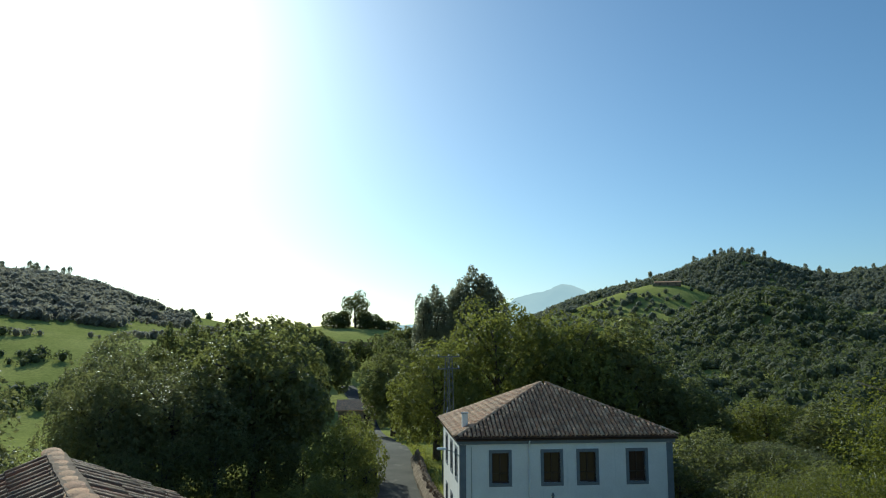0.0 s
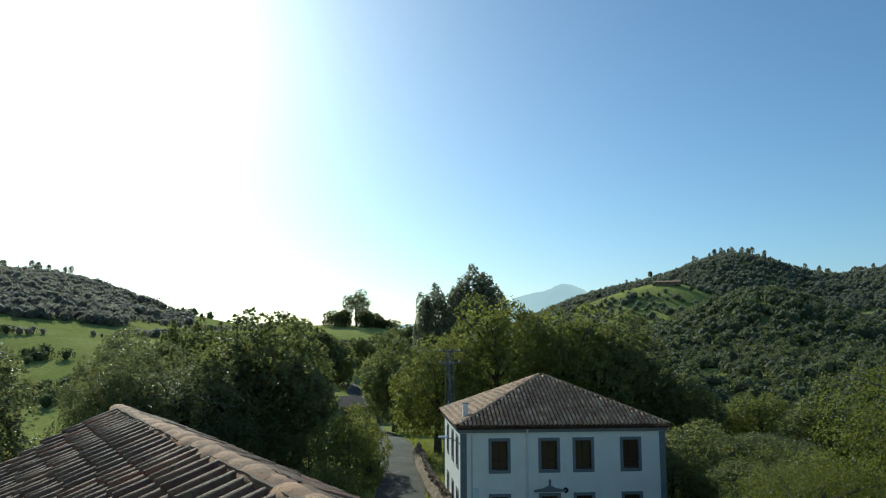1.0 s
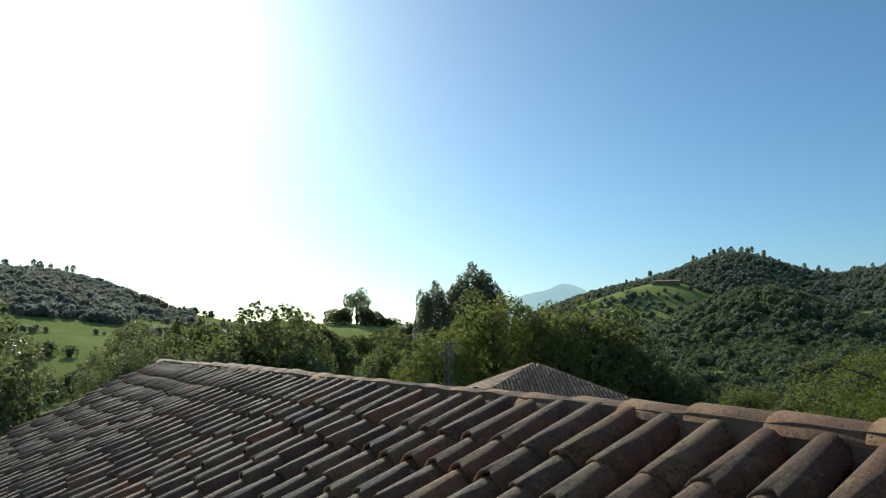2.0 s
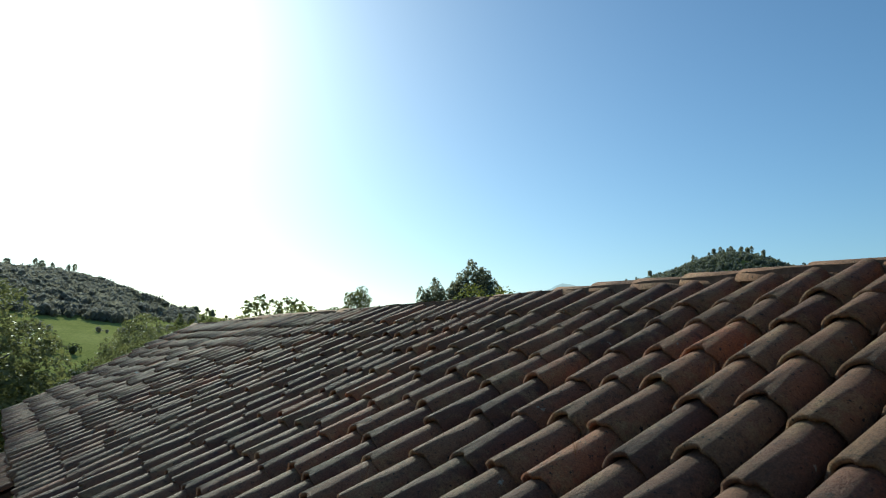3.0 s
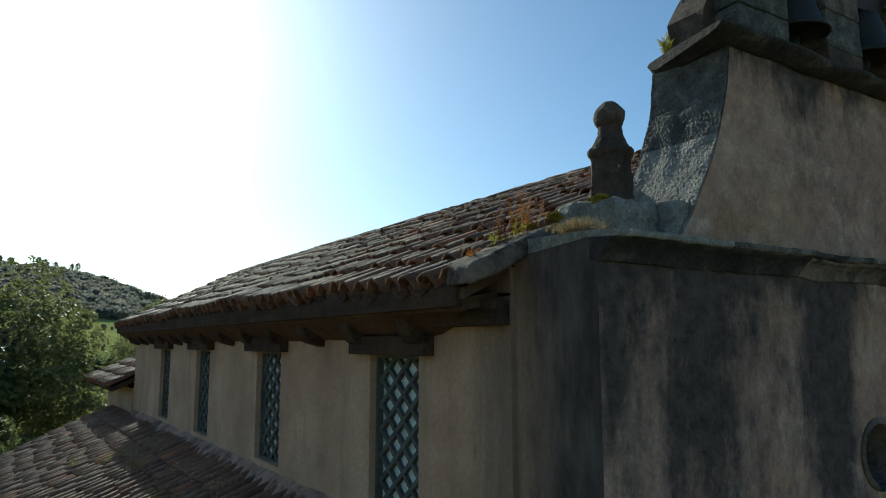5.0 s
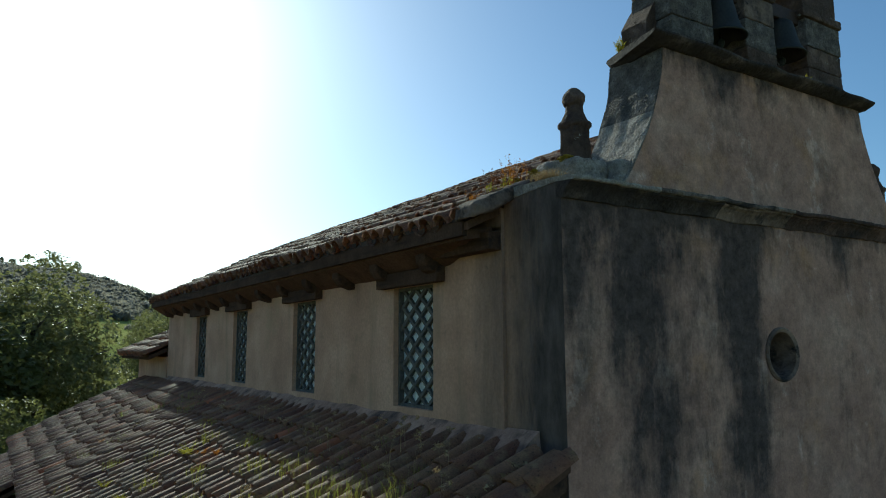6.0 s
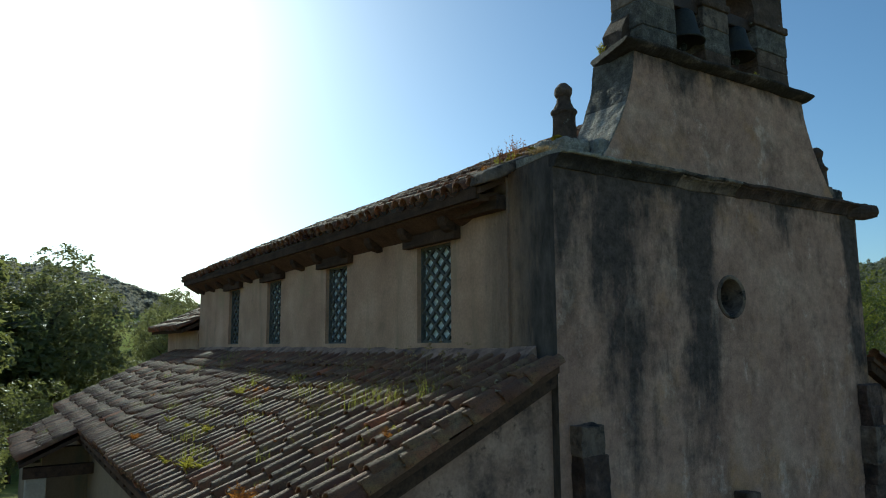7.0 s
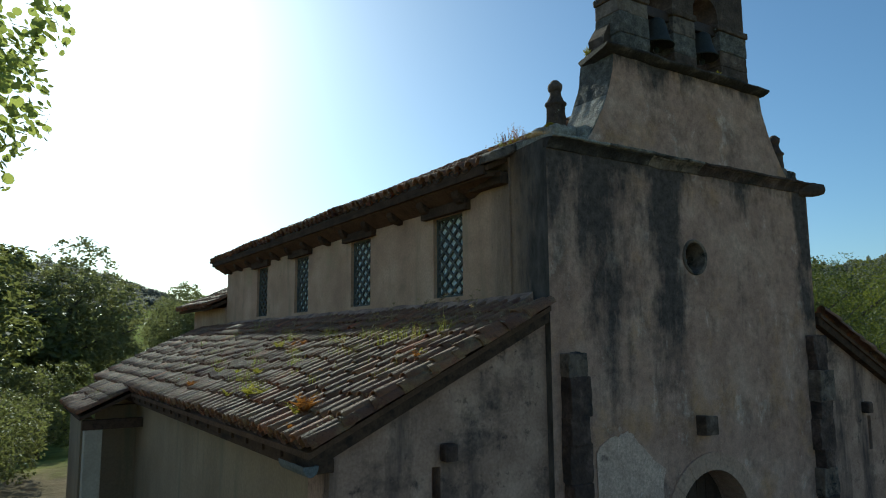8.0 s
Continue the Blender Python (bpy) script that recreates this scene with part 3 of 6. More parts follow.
def bezier_path(ctrl, steps):
    out = []
    for a, b, c, d in zip([ctrl[0]] + ctrl[:-2], ctrl[:-1], ctrl[1:], ctrl[2:] + [ctrl[-1]]):
        for i in range(steps):
            t = i / steps
            out.append(tuple(0.5 * (2 * b[k] + (c[k] - a[k]) * t + (2 * a[k] - 5 * b[k] + 4 * c[k] - d[k]) * t * t + (3 * b[k] - a[k] - 3 * c[k] + d[k]) * t ** 3) for k in range(2)))
    return out + [ctrl[-1]]


ROAD = bezier_path([(10, 20), (18, 34), (27.0, 49.6), (35.2, 64.4), (43.6, 82.8), (51.2, 101.6), (60, 121), (68.2, 138.4), (74, 160)], 8)
v, f = ribbon(ROAD, [3.7] * len(ROAD), 0.05)
tagged(arrays("road", v, f, M_ROAD, smooth=True, kind="structure"), "narrow worn grey asphalt lane through trees", "road")


# ---- curved clay tiles ----
def tile_template(length, r_top, r_low, thick=0.02, seg=6, wobble=0.0, arch=0.88):
    """A half-round clay tile, arched upwards, from y 0 to y length, wider at its low end."""
    verts, faces = [], []
    rows = [(0.0, r_top), (length * 0.5, (r_top + r_low) / 2), (length, r_low)]
    for y, r in rows:
        for i in range(seg + 1):
            a = math.pi * i / seg
            verts.append((-r * math.cos(a), y + wobble * (math.sin(3 * a) + 0.8 * math.sin(7.3 * a + y) + 0.5 * math.sin(12.1 * a)), r * math.sin(a) * arch * (1 + wobble * 1.2 * math.sin(5.3 * a + 9 * y))))
    n = seg + 1
    for k in range(2):
        for i in range(seg):
            faces.append((k * n + i, k * n + i + 1, (k + 1) * n + i + 1, (k + 1) * n + i))
    base = len(verts)
    for y, r in ((length, r_low - thick), (length - 0.12, r_low - thick)):
        for i in range(seg + 1):
            a = math.pi * i / seg
            verts.append((-r * math.cos(a), y + wobble * (math.sin(3 * a) + 0.8 * math.sin(7.3 * a + y) + 0.5 * math.sin(12.1 * a)), r * math.sin(a) * arch * (1 + wobble * 1.2 * math.sin(5.3 * a + 9 * y))))
    for i in range(seg):
        faces.append((2 * n + i, 2 * n + i + 1, base + i + 1, base + i))
        faces.append((base + i, base + i + 1, base + n + i + 1, base + n + i))
    return np.array(verts), faces


def shared_mesh(name, template, material):
    me = bpy.data.meshes.new(name)
    me.from_pydata([tuple(p) for p in template[0]], [], template[1])
    me.polygons.foreach_set("use_smooth", [True] * len(me.polygons))
    me.materials.append(material)
    return me


def joined(name, template, mats, material, parent, label="", kind="stuff"):
    """Many copies of one small piece as one mesh."""
    tv, tf = template
    hom = np.c_[tv, np.ones(len(tv))]
    allv = np.concatenate([hom @ np.array(m).T[:, :3] for m in mats]) if mats else np.zeros((0, 3))
    n = len(tv)
    faces = [tuple(i + k * n for i in f) for k in range(len(mats)) for f in tf]
    return arrays(name, allv, faces, material, parent, label, smooth=True, kind=kind)


T_COVER = [tile_template(0.47, 0.078, 0.108, seg=16, wobble=0.005, arch=0.98), tile_template(0.46, 0.081, 0.111, seg=16, wobble=0.007, arch=0.95), tile_template(0.48, 0.076, 0.106, seg=16, wobble=-0.006, arch=1.0)]
T_FAR = tile_template(0.47, 0.078, 0.108, seg=8, arch=0.98)
T_SMALL = tile_template(0.47, 0.084, 0.112, seg=4)
T_FLAT = tile_template(0.47, 0.084, 0.112, seg=4, arch=0.70)
T_CHANNEL = (T_FLAT[0] * np.array([1, 1, -1]), [f[::-1] for f in T_FLAT[1][:8]])
T_RIDGE = tile_template(0.47, 0.116, 0.130, 0.020, seg=12, arch=0.60)
TILE_MESHES = [shared_mesh("tile", t, M_TILE) for t in T_COVER]
RIDGE_MESH = shared_mesh("ridge_tile", T_RIDGE, M_RIDGE)


def tiled_slope(parent, origin, along, down, columns, rows, near, keep=lambda s, d: True, step=0.24, show=0.365, seed=1, material=None, bulge=0.0):
    """Covers and channels over a slope from its upper corner; columns in the near range are tiles of their own."""
    rng = random.Random(seed)
    along, down = Vector(along).normalized(), Vector(down).normalized()
    normal = along.cross(down)
    base = Matrix(((along.x, down.x, normal.x, 0), (along.y, down.y, normal.y, 0), (along.z, down.z, normal.z, 0), (0, 0, 0, 1)))
    far, channels, single = [], [], 0
    for c in range(columns):
        sway, shift = rng.uniform(-0.014, 0.014), rng.uniform(-0.17, 0.05)
        for r in range(rows):
            s, d = c * step + sway, r * show + shift * math.sin(math.pi * r / (rows - 1)) + (0.05 if r == 0 else rng.uniform(-0.026, 0.026))
            if not keep(s, d):
                continue
            sag = 0.020 * math.sin(s * 0.9 + 0.4) * math.sin(d * 1.1) + 0.012 * math.sin(s * 2.3 + d) + bulge * math.sin(math.pi * min(1.0, s / 14.0)) * d / 3.7
            m = Matrix.Translation(Vector(origin) + along * s + down * d + normal * (0.036 + sag + rng.uniform(-0.004, 0.006))) @ base \
                @ pose(0, 0, 0, 1.7 + rng.uniform(-0.9, 1.1), rng.uniform(-4, 4), rng.uniform(-1.8, 1.8))
            if near[0] <= c < near[1] and single < 300:
                ob = new("tile", TILE_MESHES[rng.randrange(3)])
                ob.parent = parent
                ob.matrix_basis = m
                single += 1
            else:
                far.append(m)
            channels.append(Matrix.Translation(Vector(origin) + along * (s + step / 2) + down * d + normal * (0.066 + sag)) @ base @ pose(0, 0, 0, 1.2, 0, rng.uniform(-1, 1)))
    joined("channel_tiles", T_CHANNEL, channels, material or M_TILES, parent)
    if far:
        joined("cover_tiles", T_FAR if not material else T_SMALL, far, material or M_TILES, parent)


# ---- church ----
church = thing("church", "small old rendered church with clay tile roofs and bell gable", "church")


def facade():
    bm = bmesh.new()
    box(bm, 0.03, 5.72, 0.0, 0.72, -0.3, 6.89)
    wall = part("facade_wall", bm, [M_STUCCO, M_SIDE], church, "grey-brown stained lime-rendered front wall")
    for fc in wall.data.polygons:
        if fc.normal.x < -0.9:
            fc.material_index = 1
    ocu = bmesh.new()
    turned(ocu, [(0.215, -0.5), (0.215, 1.5)], 28, pose(2.77, 0, 5.52, -90, 0, 0))
    cut(wall, [arch_bm(2.12, 3.68, -0.5, 1.78, -0.4, 1.2, 20), ocu])
    # ring of the round window, pane and bar
    bm = bmesh.new()
    turned(bm, [(0.21, -0.3), (0.26, -0.3), (0.26, 0.015), (0.245, 0.03), (0.215, 0.015)], 28, pose(2.77, 0.0, 5.52, 90, 0, 0), loop=True)
    ring = part("round_window", bm, M_STONE, church, "small round stone window with dark glass")
    bm = bmesh.new()
    turned(bm, [(0.22, 0.0), (0.22, 0.01)], 28, pose(2.77, 0.34, 5.52, 90, 0, 0))
    part("pane", bm, M_GLASS, ring)
    part("glazing_bar", box_bm(2.55, 2.99, 0.30, 0.325, 5.50, 5.53), M_METAL, ring)
    # arch ring
    pieces = 9
    for i in range(pieces):
        a0, a1 = math.pi * i / pieces + 0.003, math.pi * (i + 1) / pieces - 0.003
        pts = [(2.90 + r * math.cos(a), 1.78 + r * math.sin(a)) for r, seq in ((0.78, (a0, (a0 + a1) / 2, a1)), (1.02, (a1, (a0 + a1) / 2, a0))) for a in seq]
        bm = bmesh.new()
        prism(bm, pts, -0.025, 0.35)
        part("arch_stone", bm, M_RING, church, "brown rendered arch stone")
    for x0, x1 in ((1.88, 2.12), (3.68, 3.92)):
        for k in range(4):
            part("jamb_stone", box_bm(x0, x1, -0.025, 0.35, -0.05 + k * 0.46, 0.405 + k * 0.46, bevel=0.012), M_RING, church)
    # added door whose dark boards stand in for the unlit interior
    door = part("door", box_bm(2.10, 3.70, 0.45, 0.52, -0.05, 2.66), M_DARKWOOD, church, "dark wooden double door added to fill the dark doorway")
    for k in range(8):
        part("door_board", box_bm(2.12 + k * 0.195, 2.305 + k * 0.195, 0.425, 0.452, 0.0, 2.6, bevel=0.006), M_DARKWOOD, door)
    # mortar patch beside the arch
    rng = random.Random(4)
    outline = [(0.74, 0.6), (0.71, 2.0), (0.72, 2.98), (0.90, 3.13), (1.10, 3.15), (1.22, 3.20), (1.32, 3.17), (1.42, 3.08), (1.55, 2.98), (1.68, 2.85), (1.80, 2.75), (1.96, 2.68), (1.92, 2.55), (1.86, 2.2), (1.86, 0.6)]
    pts = []
    for (xa, za), (xb, zb) in zip(outline, outline[1:]):
        for t in (0, 0.33, 0.66):
            pts.append((xa + (xb - xa) * t + rng.uniform(-0.018, 0.018), za + (zb - za) * t + rng.uniform(-0.018, 0.018)))
    bm = bmesh.new()
    prism(bm, pts + [outline[-1]], -0.012, 0.02)
    part("mortar_patch", bm, M_BARE, church, "pale bare mortar patch where render fell off")
    # bracket box over the arch
    bm = box_bm(2.62, 2.88, -0.17, 0.02, 3.05, 3.31, bevel=0.02, rough=0.012)
    part("stone_bracket", bm, M_DARKSTONE, church, "dark projecting stone bracket")
    # piers of hewn blocks, bonded long and short into the wall
    for x0, x1, top in ((0.16, 0.52, 4.20), (5.40, 5.80, 4.40)):
        z, k = -0.1, 0
        while z < top - 0.1:
            h = min(rng.uniform(0.26, 0.50), top - z)
            ease = 0.07 * max(0.0, z + h - top + 0.35)
            inset = 0.0 if k % 2 else rng.uniform(0.03, 0.09)
            bm = box_bm(x0 + rng.uniform(-0.015, 0.015) + inset * 0.3, x1 - inset, -0.17 + rng.uniform(-0.03, 0.02) + ease, 0.03, z - 0.004, z + h + 0.004, bevel=0.016)
            bmesh.ops.subdivide_edges(bm, edges=[e for e in bm.edges if e.calc_length() > 0.10], cuts=5, use_grid_fill=True)
            uneven(bm, 0.018, 5)
            uneven(bm, 0.007, 20)
            part("pier_stone", bm, M_PIER if rng.random() < 0.85 else M_STONE, church)
            z, k = z + h, k + 1
    # string course in lengths of stone
    x = 0.02
    while x < 5.85:
        w = min(rng.uniform(0.75, 1.1), 5.85 - x)
        if 5.85 - x - w < 0.3:
            w = 5.85 - x
        hollow = [(0.05, 6.745), (-0.02, 6.745), (-0.035, 6.775), (-0.055, 6.805), (-0.085, 6.835), (-0.115, 6.853), (-0.120, 6.868), (0.05, 6.872)]
        slab = [(-0.125, 6.868), (-0.150, 6.873), (-0.158, 6.888), (-0.155, 6.906), (-0.10, 6.914), (0.20, 6.923), (0.74, 6.937), (0.74, 6.83), (0.05, 6.874)]
        # near the corner the hollow is painted shade-dark, the slab pale as sunlit
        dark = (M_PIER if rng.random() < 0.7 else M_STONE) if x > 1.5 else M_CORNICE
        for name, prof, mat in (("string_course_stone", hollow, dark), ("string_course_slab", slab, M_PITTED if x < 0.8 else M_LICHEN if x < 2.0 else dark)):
            bm = bmesh.new()
            rows = []
            for k in range(25):
                xx = x + 0.003 + (w - 0.006) * k / 24
                rows.append([bm.verts.new((xx, py + noise.noise(Vector((xx * 3, py, pz))) * 0.02 + noise.noise(Vector((xx * 17, pz * 9, 3))) * 0.008, pz + noise.noise(Vector((xx * 2.5, 7, py * 4))) * 0.012 + noise.noise(Vector((xx * 9, 7, py * 14))) * 0.012)) for py, pz in prof])
            for a, b in zip(rows, rows[1:]):
                for i in range(len(prof)):
                    j = (i + 1) % len(prof)
                    bm.faces.new((a[i], a[j], b[j], b[i]))
            bm.faces.new(rows[0][::-1])
            bm.faces.new(rows[-1])
            bmesh.ops.recalc_face_normals(bm, faces=bm.faces)
            part(name, bm, mat, church)
        x += w
    # spout at the front corner
    bm = bmesh.new()
    turned(bm, [(0.10, -0.1), (0.11, 0.12), (0.10, 0.22), (0.085, 0.28), (0.04, 0.31)], 12, pose(5.62, -0.04, 6.80, 90, 0, 42))
    uneven(bm, 0.012, 6)
    part("stone_spout", bm, M_DARKSTONE, church, "rough round stone water spout")


facade()


def arcade_stones():
    """Hewn facing stones of the three piers, course by course."""
    rng = random.Random(61)
    for x0, x1 in ((1.56, 2.15), (2.71, 3.21), (3.79, 4.47)):
        z = 8.40
        while z < 9.18:
            h = min(rng.uniform(0.22, 0.34), 9.21 - z)
            bm = box_bm(x0 + rng.uniform(-0.012, 0.004), x1 + rng.uniform(-0.004, 0.012), 0.105 + rng.uniform(-0.012, 0.004), 0.575, z + 0.003, z + h - 0.003, bevel=0.014)
            bmesh.ops.subdivide_edges(bm, edges=[e for e in bm.edges if e.calc_length() > 0.12], cuts=4, use_grid_fill=True)
            uneven(bm, 0.010, 7)
            part("pier_stone", bm, rng.choice((M_DARKSTONE, M_PITTED_DARK, M_STONE)), church)
            z += h


def bell_gable():
    left = [(0.72, 6.90), (0.85, 7.08), (0.96, 7.26), (1.07, 7.45), (1.16, 7.65), (1.23, 7.85), (1.28, 8.02), (1.31, 8.22), (1.315, 8.28)]
    mid = 2.97

    def flank(x, z):
        """The other side, which spreads a little wider at its foot."""
        return 2 * mid - x + 0.09 * (8.28 - z) / 1.32
    bm = bmesh.new()
    inner = [(x + 0.012, z) for x, z in left]
    for y in (0.03, 0.64):
        rows = [(bm.verts.new((x, y, z)), bm.verts.new((flank(x, z), y, z))) for x, z in inner]
        for a, b in zip(rows, rows[1:]):
            bm.faces.new((a[0], a[1], b[1], b[0]))
    part("bell_gable_base", bm, [M_STUCCO_TOP], church, "stained rendered base of the bell gable with curved sides")
    for side in (1, -1):
        for k0, k1 in ((0, 4), (4, 8)):
            bm = bmesh.new()
            rows = []
            pts = left[k0:k1 + 1]
            fine = [(pts[i][0] + (pts[i + 1][0] - pts[i][0]) * t / 16, pts[i][1] + (pts[i + 1][1] - pts[i][1]) * t / 16) for i in range(len(pts) - 1) for t in range(16)] + [pts[-1]]
            for x, z in fine:
                row = []
                for q in range(46):
                    y = 0.036 + 0.635 * q / 45
                    n = noise.noise(Vector((x * 5, y * 7, z * 7))) * 0.014 + noise.noise(Vector((x * 40, y * 62, z * 62))) * 0.0042 + noise.noise(Vector((x * 60, y * 95, z * 95))) * 0.0035
                    row.append(bm.verts.new((x - n if side > 0 else flank(x, z) + n, y, z)))
                rows.append(row)
            back = [[bm.verts.new((v.co.x + side * 0.13, v.co.y, v.co.z - 0.02)) for v in row] for row in rows]
            for a, b in zip(rows, rows[1:]):
                for i in range(45):
                    bm.faces.new((a[i], a[i + 1], b[i + 1], b[i]))
            for a, b in zip(back, back[1:]):
                for i in range(45):
                    bm.faces.new((a[i], b[i], b[i + 1], a[i + 1]))
            for a, b, c, d in zip(rows, rows[1:], back, back[1:]):
                bm.faces.new((a[0], b[0], d[0], c[0]))
                bm.faces.new((a[-1], c[-1], d[-1], b[-1]))
            for ra, rb in ((rows[0], back[0]), (rows[-1], back[-1])):
                for i in range(45):
                    bm.faces.new((ra[i], rb[i], rb[i + 1], ra[i + 1]))
            bmesh.ops.recalc_face_normals(bm, faces=bm.faces)
            part("side_coping", bm, M_PITTED if k0 == 0 else M_PITTED_DARK, church, "pitted grey stone coping")
    # cornice
    rng = random.Random(8)
    x = 1.08
    prof = [(-0.01, 8.262), (-0.045, 8.274), (-0.085, 8.288), (-0.115, 8.303), (-0.130, 8.320), (-0.128, 8.338), (-0.10, 8.350), (0.40, 8.39), (0.72, 8.39), (0.75, 8.35), (0.70, 8.27), (0.62, 8.235)]
    while x < 4.70:
        w = min(rng.uniform(0.6, 0.9), 4.70 - x)
        if 4.70 - x - w < 0.25:
            w = 4.70 - x
        bm = bmesh.new()
        rows = []
        for k in range(7):
            xx = x + 0.005 + (w - 0.01) * k / 6
            t = min(1.0, (xx - 1.08) / 0.14)
            rows.append([bm.verts.new((xx + (py + 0.14) * 0.27 * max(0.0, 1 - (xx - 1.08) / 0.6), 0.36 + (py - 0.36) * (0.93 + 0.07 * t) + noise.noise(Vector((xx * 3, py, pz))) * 0.02, 8.36 + (pz - 8.36) * (0.45 + 0.55 * t) + noise.noise(Vector((xx * 2.5, 3, py * 3))) * 0.03)) for py, pz in prof])
        for a, b in zip(rows, rows[1:]):
            for i in range(len(prof)):
                j = (i + 1) % len(prof)
                bm.faces.new((a[i], a[j], b[j], b[i]))
        bm.faces.new(rows[0][::-1])
        bm.faces.new(rows[-1])
        bmesh.ops.recalc_face_normals(bm, faces=bm.faces)
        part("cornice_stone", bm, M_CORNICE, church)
        x += w
    # twin arches
    bm = box_bm(1.58, 4.46, 0.12, 0.56, 8.36, 10.25)
    arcade = part("bell_arcade", bm, M_DARKSTONE, church, "blackened stone arcade with two bell openings")
    cut(arcade, [arch_bm(2.14, 2.72, 8.2, 9.42, -0.3, 1.2), arch_bm(3.20, 3.80, 8.2, 9.42, -0.3, 1.2)])
    arcade_stones()
    for x0, x1 in ((1.54, 2.18), (2.67, 3.25), (3.75, 4.52)):
        bm = box_bm(x0, x1, 0.08, 0.60, 9.22, 9.32, bevel=0.025)
        bmesh.ops.subdivide_edges(bm, edges=[e for e in bm.edges if e.calc_length() > 0.12], cuts=4, use_grid_fill=True)
        uneven(bm, 0.014, 7)
        part("impost", bm, M_DARKSTONE, church, "stone impost moulding")
    for x0, x1 in ((1.42, 1.62), (4.42, 4.58)):
        bm = bmesh.new()
        lo, hi = (8.66, 8.98) if x0 < 2 else (8.98, 8.66)
        prism(bm, [(x0, 8.34), (x1, 8.34), (x1, hi), (x0, lo)], 0.28, 0.60)
        bmesh.ops.subdivide_edges(bm, edges=bm.edges, cuts=3, use_grid_fill=True)
        uneven(bm, 0.02, 5)
        part("side_block", bm, M_DARKSTONE, church)
    bm = bmesh.new()
    prism(bm, [(1.46, 10.25), (4.58, 10.25), (4.58, 10.40), (3.02, 11.1), (1.46, 10.40)], 0.06, 0.62)
    part("gable_top", bm, M_DARKSTONE, church, "low stone gable on top of the arcade")


bell_gable()


def pinnacle(m):
    rng = random.Random(2)
    bm = bmesh.new()
    turned(bm, [(0.124, -0.06), (0.113, 0.03), (0.107, 0.14), (0.104, 0.25), (0.105, 0.272), (0.118, 0.285), (0.120, 0.312), (0.108, 0.330)], 24, square=0.75)
    turned(bm, [(0.106, 0.31), (0.110, 0.335), (0.099, 0.360), (0.086, 0.39), (0.076, 0.42), (0.072, 0.45), (0.072, 0.49)], 24, square=0.25)
    bmesh.ops.subdivide_edges(bm, edges=[e for e in bm.edges if e.calc_length() > 0.02], cuts=2, use_grid_fill=True)
    uneven(bm, 0.008, 9)
    uneven(bm, 0.004, 30)
    ob = smoothed(part("pinnacle", bm, M_DARKSTONE, church, "weathered stone pinnacle with a ball top", m))
    bm = bmesh.new()
    bmesh.ops.create_icosphere(bm, subdivisions=4, radius=0.099, matrix=Matrix.Translation((0, 0, 0.538)) @ Matrix.Diagonal((1, 1, 1.02, 1)))
    bmesh.ops.create_cone(bm, cap_ends=True, segments=18, radius1=0.075, radius2=0.065, depth=0.08, matrix=Matrix.Translation((0, 0, 0.43)))
    uneven(bm, 0.009, 14)
    uneven(bm, 0.004, 40)
    smoothed(part("ball", bm, M_DARKSTONE, ob))


pinnacle(pose(0.592, 0.42, 7.22, 0, 0, 8))
pinnacle(pose(5.55, 0.40, 7.20, 0, 0, -6))


def shoulder_stones():
    for x0, x1, y0, y1, z0, z1, mat in ((0.37, 0.80, 0.20, 0.72, 6.89, 7.195, M_PITTED), (0.74, 1.06, 0.05, 0.5, 6.89, 7.19, M_PITTED), (4.98, 5.36, 0.06, 0.5, 6.89, 7.17, M_STONE), (5.30, 5.80, 0.18, 0.70, 6.89, 7.19, M_LICHEN)):
        bm = box_bm(x0, x1, y0, y1, z0, z1, bevel=0.07)
        bmesh.ops.subdivide_edges(bm, edges=[e for e in bm.edges if e.calc_length() > 0.08], cuts=3, use_grid_fill=True)
        bmesh.ops.subdivide_edges(bm, edges=[e for e in bm.edges if e.calc_length() > 0.025], cuts=2, use_grid_fill=True)
        uneven(bm, 0.022, 4)
        uneven(bm, 0.007, 22)
        smoothed(part("shoulder_stone", bm, mat, church, "rounded stone at the foot of the bell gable"))
    for side in (0, 1):
        bm = bmesh.new()
        prism(bm, [(-0.40, 6.635), (0.32, 6.945), (0.32, 7.080), (-0.40, 6.770)], 0.57, 0.87)
        bmesh.ops.subdivide_edges(bm, edges=bm.edges, cuts=9, use_grid_fill=True)
        for _ in range(5):
            bmesh.ops.smooth_vert(bm, verts=bm.verts, factor=0.5, use_axis_x=True, use_axis_y=True, use_axis_z=True)
        uneven(bm, 0.022, 5)
        uneven(bm, 0.007, 22)
        ob = smoothed(part("verge_stone", bm, M_STONE, church, "sloping rounded stone at the end of the eaves"))
        if side:
            for vtx in ob.data.vertices:
                vtx.co.x = 5.78 - vtx.co.x
            ob.data.flip_normals()


shoulder_stones()


